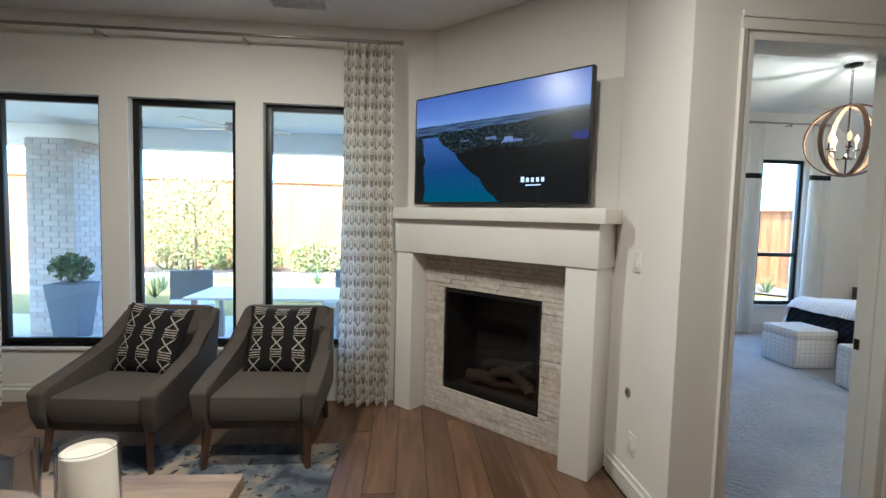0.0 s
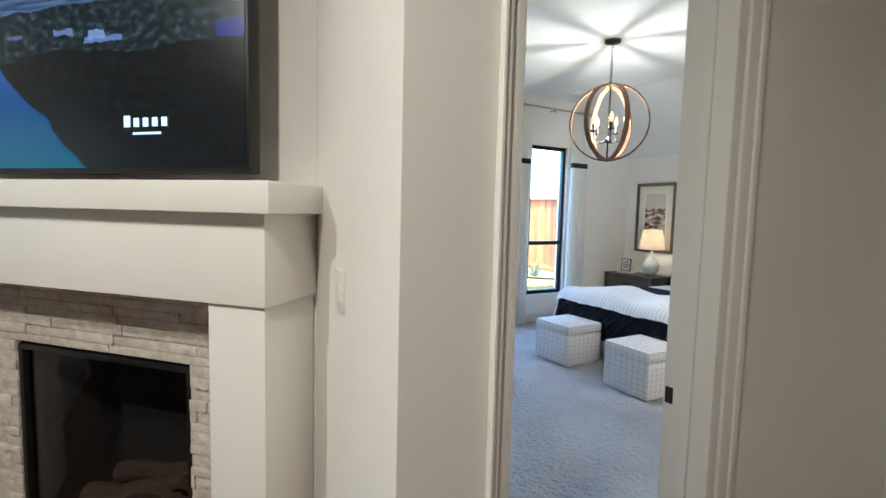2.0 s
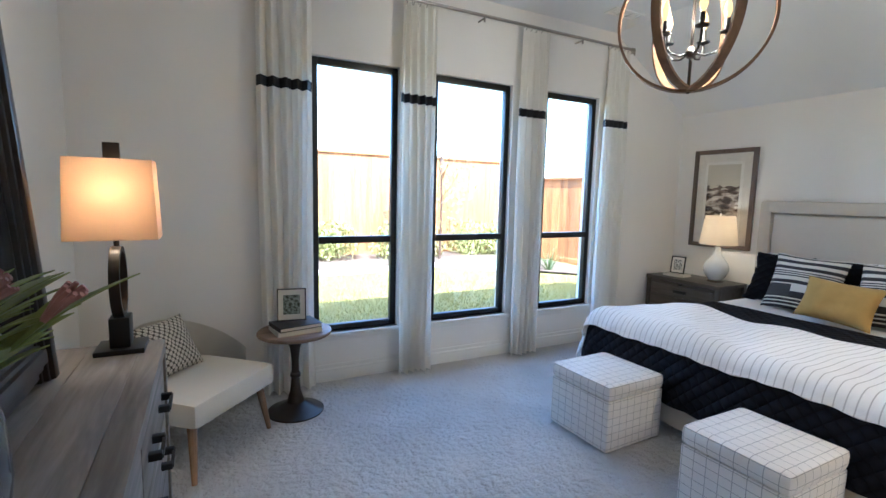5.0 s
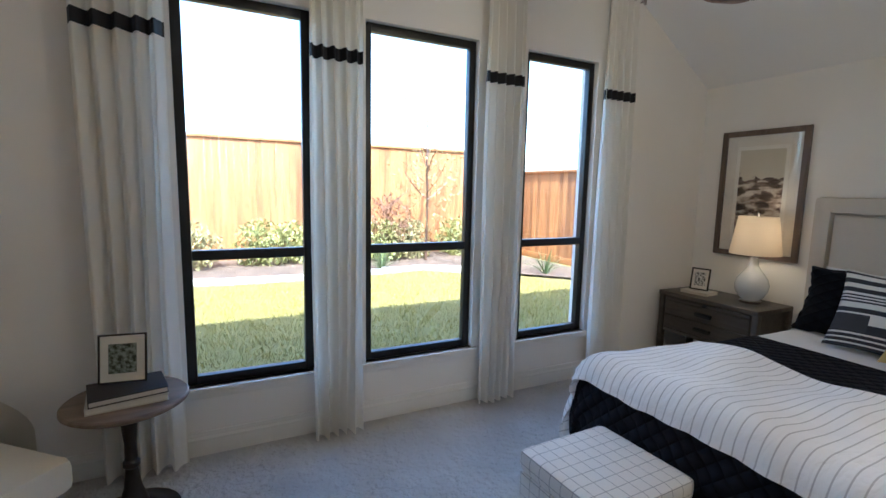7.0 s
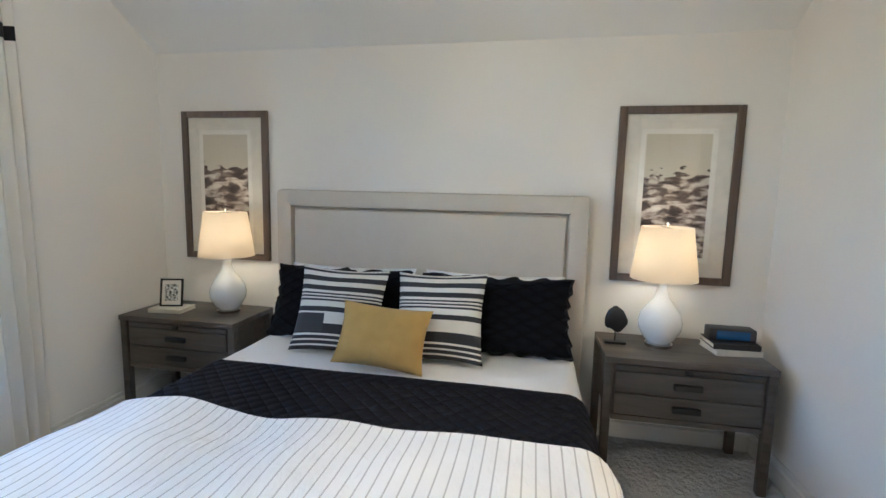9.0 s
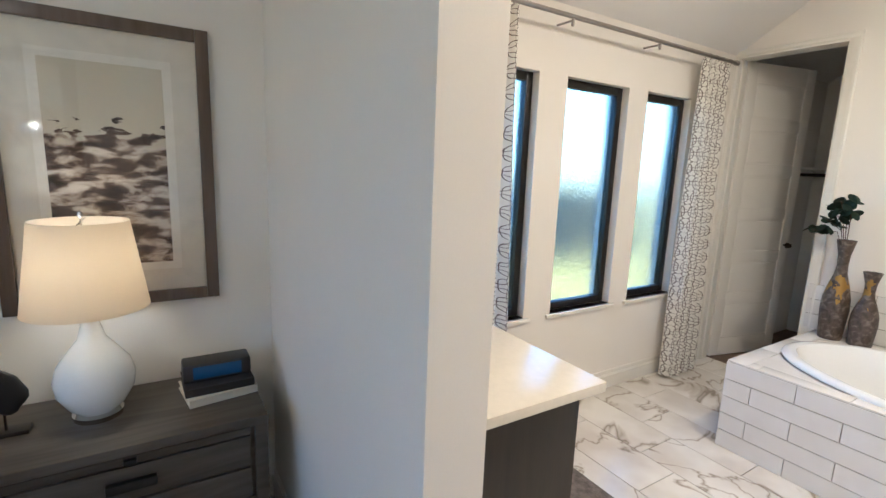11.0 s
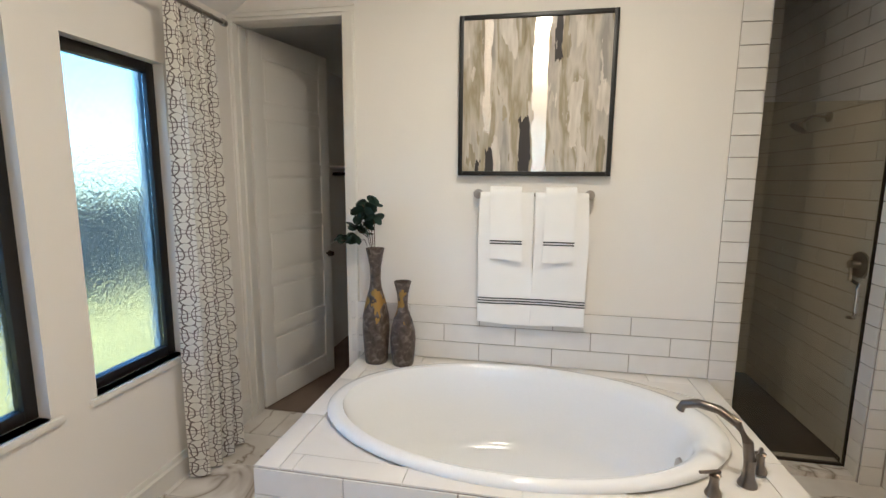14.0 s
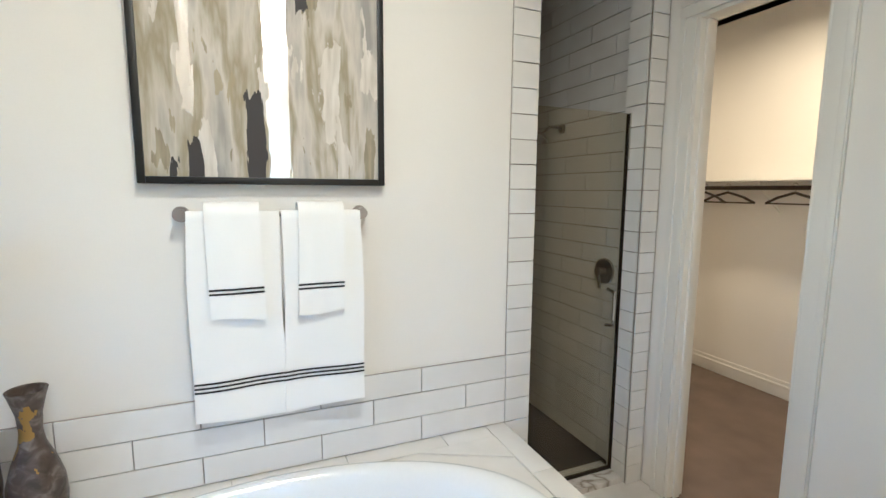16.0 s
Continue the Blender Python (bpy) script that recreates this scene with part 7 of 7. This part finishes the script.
tray()
e = thing("bath_mat", (6.1, 0.65, 0), "grey woven bath mat before the vanity", "rug")
part("weave", boxed(-0.35, 0.4, -0.25, 0.28, 0.0, 0.012, 0.004), mottled("woven_mat", (0.16, 0.14, 0.13), 0.95, 30, 0.4, 120, 0.6, 0.006), e)
framed("wall_art", (7.07, 1.43, 1.70), 0.46, 0.88, "y", photo_mat("dark_print", (0.015, 0.015, 0.015), (0.04, 0.04, 0.04)), BLACK, "black-framed dark picture above the vanity", 0.05, 0, 0.03)
# strike plates
for at, b, in (((2.322, 1.69, 0.94), (-0.002, 0.001, -0.014, 0.014, -0.028, 0.028)), ((3.30, -1.601, 1.0), (-0.014, 0.014, -0.001, 0.002, -0.028, 0.028))):
    e = thing("strike_plate", at, "small bronze strike plate on the door jamb", "door hardware")
    part("plate", boxed(*b), BRONZE, e)

# ---- garden ----
def lawn_mat():
    m = Mat("lawn", 0.9)
    p = m.coords("World")
    m.color(m.mix(m.noise(p, 60, 3), m.ramp(m.noise(p, 1.2, 5), [(0.3, (0.19, 0.155, 0.022)), (0.7, (0.28, 0.225, 0.042))]), (0.32, 0.245, 0.075)))
    m.bump(m.noise(p, 90, 3), 1.0, 0.04)
    return m.m


G = -0.15
structure("ground", boxed(-300, 300, 6.08, 300, G - 0.3, G), lawn_mat(), "green lawn behind the house")
structure("ground_side", boxed(7.25, 300, -300, 6.08, G - 0.3, G), mottled("dry_turf", (0.50, 0.33, 0.09), 0.95, 1.5, 0.25, 70, 0.9, 0.03, co="World"), "dry straw-coloured turf beside the house")
_r = random.Random(77)
_vs, _fs = [], []
for _k in range(30000):
    _x, _y = _r.uniform(1.5, 10.2), _r.uniform(6.3, 11.9)
    if _x > 7.0 and _y > 11.8 - (_x - 7.0) * 1.1:
        continue
    _a, _hh, _l = _r.uniform(0, 6.28), _r.uniform(0.03, 0.07), _r.uniform(-0.03, 0.03)
    _b = len(_vs)
    _vs += [(_x - 0.006 * math.cos(_a), _y - 0.006 * math.sin(_a), G), (_x + 0.006 * math.cos(_a), _y + 0.006 * math.sin(_a), G), (_x + _l, _y + _l * math.sin(_a * 3), G + _hh)]
    _fs.append((_b, _b + 1, _b + 2))
_me = bpy.data.meshes.new("grass")
_me.from_pydata(_vs, [], _fs)
_gm = Mat("grass_blade", 0.7)
_gm.color(_gm.ramp(_gm.node("NewGeometry").outputs["Random Per Island"], [(0.0, (0.16, 0.15, 0.02)), (0.6, (0.29, 0.24, 0.042)), (1.0, (0.40, 0.31, 0.10))]))
_me.materials.append(_gm.m)
tagged(new("grass", _me), "short green lawn grass", "grass", "", "stuff")
MULCH = mottled("mulch", (0.13, 0.085, 0.055), 0.95, 5, 0.4, 60, 0.9, 0.03, co="World")
STONE = mottled("edging_stone", (0.5, 0.46, 0.4), 0.85, 6, 0.2, 60, 0.5, 0.01, co="World")
bm = bmesh.new()
prev = None
for k in range(41):
    x = -14 + 0.6 * k
    y = 12.0 - 0.35 * math.sin((x - 1) * 0.5) - max(0, x - 7.0) * 1.1
    row = [bm.verts.new((x, y, G + 0.05)), bm.verts.new((x, 13.9, G + 0.09))]
    if prev:
        bm.faces.new((prev[0], row[0], row[1], prev[1]))
    prev = row
structure("garden_bed", bm, MULCH, "brown mulch planting bed along the fence", None)
edge = thing("garden_edging", (0, 0, 0), "pale stone edging around the planting bed", "edging")
rnd = random.Random(4)
for k in range(62):
    x = -10 + 0.3 * k
    y = 12.0 - 0.35 * math.sin((x - 1) * 0.5) - max(0, x - 7.0) * 1.1
    part("stone", boxed(*((-0.215, 0.215) if x > 7.0 else (-0.148, 0.148)), -0.09, 0.09, G - 0.05, G + 0.10 + rnd.uniform(-0.015, 0.015), 0.02, pose(x, y, 0, 0, 0, rnd.uniform(-6, 6) - (45 if x > 7.0 else 0))), STONE, edge)


def fence(p0, p1, h, label, seed, wood_mat=None):
    wood_mat = wood_mat or FENCE_WOOD
    rnd = random.Random(seed)
    d = Vector((p1[0] - p0[0], p1[1] - p0[1], 0))
    L = d.length
    ang = math.degrees(math.atan2(d.y, d.x))
    e = thing("fence", (p0[0], p0[1], G), label, "fence", "cedar garden fences", ang)
    w = 0.14
    protos = []
    for k in range(4):
        bm = boxed(0.001, w - 0.001, 0, 0.018, 0.02, h - 0.06 + 0.004 * k, 0.003)
        protos.append(mesh_of("picket", bm, wood_mat))
    for k in range(int(L / w)):
        o = new("picket", rnd.choice(protos))
        o.parent = e
        o.location = (k * w, rnd.uniform(-0.004, 0.004), 0)
    part("cap", boxed(-0.02, L, -0.05, 0.07, h - 0.06, h, 0.004), wood_mat, e)
    part("kick_board", boxed(0, L, -0.02, 0.0, 0.0, 0.15, 0.003), wood_mat, e)
    for k in range(int(L / 2.4) + 1):
        part("post", tube([(2.4 * k, 0.045, 0), (2.4 * k, 0.045, h - 0.1)], 0.03, 10), STEEL, e, "galvanised steel post")


fence((-14.0, 14.0), (10.4, 14.0), 2.72, "tall cedar board fence along the back of the garden", 1)
fence((10.4, 14.0), (10.4, 5.0), 2.2, "cedar side fence with steel posts", 2)
# This fence stands in shadow; its dark grey wood colour paints that shade in.
fence((11.4, 5.0), (11.4, -7.0), 1.5, "low side fence facing the bathroom windows, its shade painted in dark grey", 3, wood("shaded_fence", (0.05, 0.045, 0.04), (0.12, 0.105, 0.09), 2, 0.5, 0.8))

BUSH = mottled("shrub_leaf", (0.22, 0.21, 0.06), 0.6, 14, 0.5, 60, 0.1)
DRY = mottled("dry_grass", (0.26, 0.22, 0.09), 0.8, 14, 0.4, 60, 0.1)
RED = mottled("russet_leaf", (0.16, 0.07, 0.035), 0.7, 14, 0.4, 60, 0.1)


def leaf_cloud(at, rx, ry, rz_, n, size, mat, seed):
    rnd = random.Random(seed)
    vs, fs = [], []
    for k in range(n):
        while True:
            q = Vector((rnd.uniform(-1, 1), rnd.uniform(-1, 1), rnd.uniform(-1, 1)))
            if q.length < 1 and noise.noise(q * 2.2 + Vector((seed, 0, 0))) > -0.18:
                break
        c = Vector((q.x * rx, q.y * ry, q.z * rz_ + at))
        R = pose(0, 0, 0, rnd.uniform(0, 360), rnd.uniform(0, 360), rnd.uniform(0, 360))
        s = size * rnd.uniform(0.6, 1.3)
        b = len(vs)
        vs += [tuple(c + R @ Vector(p)) for p in ((-s, 0, 0), (0, -s * 0.45, s * 0.1), (s, 0, 0), (0, s * 0.45, s * 0.1))]
        fs.append((b, b + 1, b + 2, b + 3))
    me = bpy.data.meshes.new("foliage")
    me.from_pydata(vs, [], fs)
    me.materials.append(mat)
    return me


for k in range(15):
    x = -6.5 + 1.15 * k + 0.2 * math.sin(k * 3)
    e = thing("shrub", (x, 13.2 + 0.15 * math.sin(k * 2.1), G + 0.05), "low leafy shrub before the fence", "shrub", "shrubs along the fence")
    o = new("foliage", leaf_cloud(0.42, 0.72, 0.5, 0.55, 1500, 0.055, BUSH if k % 4 else DRY, k))
    o.parent = e
    part("stem", tube([(0, 0, 0), (0.02, 0, 0.3)], 0.02, 6), LEG_WOOD, e)


def tree(at, h, seed, mat, dense, label, crown):
    rnd = random.Random(seed)
    e = thing("tree", at, label, "tree")
    part("trunk", tube([(0, 0, 0), (0.03, 0.02, h * 0.4), (-0.02, 0.0, h * 0.75), (0.02, 0, h)], 0.035, 8, None, 0.25), LEG_WOOD, e)
    for k in range(14):
        z = h * rnd.uniform(0.25, 0.9)
        a, L = rnd.uniform(0, 6.28), rnd.uniform(0.35, 0.9) * crown
        mid = Vector((math.cos(a) * L * 0.5, math.sin(a) * L * 0.5, z + L * 0.35))
        end = Vector((math.cos(a) * L, math.sin(a) * L, z + L * 0.8))
        br = part("branch", tube([(0, 0, z), mid, end], 0.012, 5, None, 0.3), LEG_WOOD, e)
        for j in range(3):
            a2 = a + rnd.uniform(-0.8, 0.8)
            s0 = Vector((0, 0, z)).lerp(end, rnd.uniform(0.4, 0.9))
            part("twig", tube([s0, s0 + Vector((math.cos(a2), math.sin(a2), 0.7)) * L * 0.4], 0.005, 4, None, 0.4), LEG_WOOD, br)
    o = new("crown", leaf_cloud(h * 0.62, crown, crown, h * 0.42, dense, 0.04, mat, seed))
    o.parent = e


tree((7.4, 12.7, G), 3.6, 3, DRY, 700, "young sparse tree with pale leaves by the fence", 0.9)
tree((6.6, 13.1, G), 1.5, 5, RED, 1100, "russet bare shrub against the fence", 0.6)
tree((-5.2, 11.2, G), 2.65, 9, BUSH, 5200, "leafy garden tree behind the patio", 1.25)
tree((-7.4, 12.2, G), 2.2, 12, BUSH, 2600, "leafy garden shrub tree by the fence", 1.0)
for k, (x, y) in enumerate(((6.1, 12.0), (8.6, 11.0), (9.0, 10.4), (-4.6, 9.6), (-2.2, 10.9), (-1.0, 10.4), (-4.9, 8.8), (-5.6, 9.0), (-5.2, 9.7), (-6.2, 9.3))):
    blades("grass_clump", (x, y, G + 0.02), 70, 0.75, DRY if k % 2 else LEAF, "clump of ornamental grass in the planting bed", "grass", 0.8, 30 + k, 0.014, 0.5)

# patio of the living room
PAVE = mottled("patio_concrete", (0.42, 0.38, 0.33), 0.85, 2, 0.12, 60, 0.3, 0.005, co="World")
structure("patio", boxed(-9.0, 1.2, 3.5, 7.2, G - 0.1, G + 0.02), PAVE, "pale concrete covered patio")
structure("ceiling_patio", boxed(-9.0, 1.24, 3.5, 6.9, 2.75, 2.9), CEIL, "patio roof soffit")
structure("wall_outer_bedroom", boxed(1.10, 1.24, 3.5, 6.08, 0, 3.0), WALL, "outer wall beside the patio")
beam = thing("patio_beam", (-3.9, 6.7, 2.45), "white patio beam resting on the brick column", "beam")
part("beam", boxed(-5.0, 5.1, -0.15, 0.15, 0, 0.3, 0.01), TRIM, beam)


def brick_column(at, w, h):
    e = thing("brick_column", at, "pale painted brick patio column", "column")
    part("core", boxed(-w / 2 + 0.015, w / 2 - 0.015, -w / 2 + 0.015, w / 2 - 0.015, 0, h), GROUT, e)
    bw, bh = w / 3, 0.072
    me = mesh_of("brick", boxed(0.004, bw - 0.004, 0, 0.02, 0.004, bh - 0.004, 0.003), BRICK)
    half = mesh_of("brick", boxed(0.004, bw / 2 - 0.004, 0, 0.02, 0.004, bh - 0.004, 0.003), BRICK)
    for r in range(int(h / bh)):
        for face in range(4):
            R = pose(0, 0, 0, 0, 0, 90 * face)
            xs = [(-w / 2 + bw * k, me) for k in range(3)] if r % 2 == 0 else [(-w / 2, half)] + [(-w / 2 + bw * (k + 0.5), me) for k in range(2)] + [(w / 2 - bw / 2, half)]
            for x, m in xs:
                if face in (1, 2) and r > 300:
                    continue
                o = new("brick", m)
                o.parent = e
                o.matrix_basis = R @ pose(x, -w / 2, r * bh)


brick_column((-4.75, 6.3, G + 0.02), 0.6, 2.6)


def planter(at):
    e = thing("planter", at, "tall grey planter with a small green shrub", "planter")
    bm = bmesh.new()
    lo = [bm.verts.new((x * 0.14, y * 0.14, 0)) for x, y in ((-1, -1), (1, -1), (1, 1), (-1, 1))]
    hi = [bm.verts.new((x * 0.21, y * 0.21, 0.72)) for x, y in ((-1, -1), (1, -1), (1, 1), (-1, 1))]
    for k in range(4):
        bm.faces.new((lo[k], lo[(k + 1) % 4], hi[(k + 1) % 4], hi[k]))
    bm.faces.new(lo)
    bm.faces.new(hi)
    part("pot", bm, plain("slate_planter", (0.12, 0.14, 0.17), 0.5), e, "", 20)
    o = new("foliage", leaf_cloud(0.92, 0.24, 0.24, 0.2, 900, 0.03, LEAF, 44))
    o.parent = e


planter((-4.36, 5.8, G + 0.02))
e = thing("fire_bowl", (-1.95, 9.0, G), "round tan concrete fire bowl", "fire bowl")
part("bowl", lathe([(0, 0), (0.22, 0), (0.36, 0.12), (0.40, 0.24), (0.37, 0.24), (0.3, 0.17), (0, 0.16)], 36), mottled("terracotta", (0.36, 0.24, 0.14), 0.8, 8, 0.15), e)


def patio_table(at):
    e = thing("patio_table", at, "white slatted outdoor dining table", "table")
    for k in range(6):
        part("slat", boxed(-0.9, 0.9, -0.45 + 0.15 * k + 0.006, -0.45 + 0.15 * (k + 1) - 0.006, 0.70, 0.73, 0.003), TRIM, e)
    for x in (-0.8, 0.8):
        for y in (-0.38, 0.38):
            part("leg", boxed(x - 0.03, x + 0.03, y - 0.03, y + 0.03, 0, 0.70, 0.003), STEEL, e)


patio_table((-1.6, 5.2, G + 0.02))


def patio_chair(at, rz):
    e = thing("patio_chair", at, "grey outdoor chair with a white cushion", "chair", "patio chairs", rz)
    part("seat", boxed(-0.27, 0.27, -0.27, 0.27, 0.38, 0.46, 0.02), SHEET, e)
    part("backrest", boxed(-0.27, 0.27, 0.24, 0.30, 0.42, 0.86, 0.02), plain("outdoor_grey", (0.2, 0.2, 0.2), 0.7), e)
    for x in (-0.25, 0.25):
        for y in (-0.24, 0.26):
            part("leg", boxed(x - 0.018, x + 0.018, y - 0.018, y + 0.018, 0, 0.38, 0.003), STEEL, e)


patio_chair((-2.95, 6.0, G + 0.02), 25)
patio_chair((-0.9, 6.3, G + 0.02), -10)
e = thing("ceiling_fan", (-2.0, 4.9, 2.75), "white patio ceiling fan with still blades", "fan")
part("rod", tube([(0, 0, 0), (0, 0, -0.2)], 0.012, 8), STEEL, e)
part("motor", lathe([(0, -0.2), (0.09, -0.21), (0.1, -0.26), (0.06, -0.3), (0, -0.31)], 24), STEEL, e)
for k in range(5):
    part("blade", boxed(0.1, 0.62, -0.06, 0.06, -0.262, -0.254, 0.003, pose(0, 0, 0, 0, 0, 72 * k + 20)), TRIM, e)
# eaves and roof of the house
structure("roof_slab", boxed(-9.5, 7.7, -8.0, 6.45, 3.42, 3.6), plain("roof_deck", (0.2, 0.18, 0.16), 0.9), "roof deck over the house")

# ---- floors laid last ----
pl = tagged(new("floor_planks"), "brown oak plank flooring", "", "", "structure")
rnd = random.Random(7)
_pm = {}
rest = []
pw = 0.185
for r in range(int(9.75 / pw)):
    x0 = -6.0 + pw * r
    y = -5.0 + rnd.uniform(-1.6, 0)
    while y < 3.33:
        L = rnd.choice((1.2, 1.5, 1.8))
        lo, hi = max(y, -5.0 if x0 < 1.3 else -0.40), min(y + L, 3.33 if x0 < 1.2 else 1.56)
        y += L
        if hi - lo < 0.02:
            continue
        if x0 > -3.6 and x0 < 1.5 and hi > 0.4:
            key = round(hi - lo, 2)
            if key not in _pm:
                _pm[key] = mesh_of("plank", boxed(0.0012, pw - 0.0012, 0.001, key - 0.001, -0.012, 0.0, 0.0015), OAK_FLOOR)
            shared("plank", _pm[key], pl, (x0, hi - key, 0))
        else:
            rest.append((x0 + 0.0012, x0 + pw - 0.0012, lo + 0.001, hi - 0.001))
vs, fs = [], []
for a, b, c, d in rest:
    n = len(vs)
    vs += [(a, c, 0), (b, c, 0), (b, d, 0), (a, d, 0), (a, c, -0.011), (b, c, -0.011), (b, d, -0.011), (a, d, -0.011)]
    fs += [(n, n + 1, n + 2, n + 3), (n, n + 4, n + 5, n + 1), (n + 1, n + 5, n + 6, n + 2), (n + 2, n + 6, n + 7, n + 3), (n + 3, n + 7, n + 4, n)]
me = bpy.data.meshes.new("planks")
me.from_pydata(vs, [], fs)
me.materials.append(OAK_FLOOR)
o = new("planks", me)
o.parent = pl
tagged(o, kind="stuff")
bt = tagged(new("floor_tiles"), "veined white marble-look floor tiles", "", "", "structure")
tile_run(bt, "z", 3.36, 7.065, -1.90, 1.69, -0.008, 0.61, 0.305, MARBLE, 0.34, 0.3)
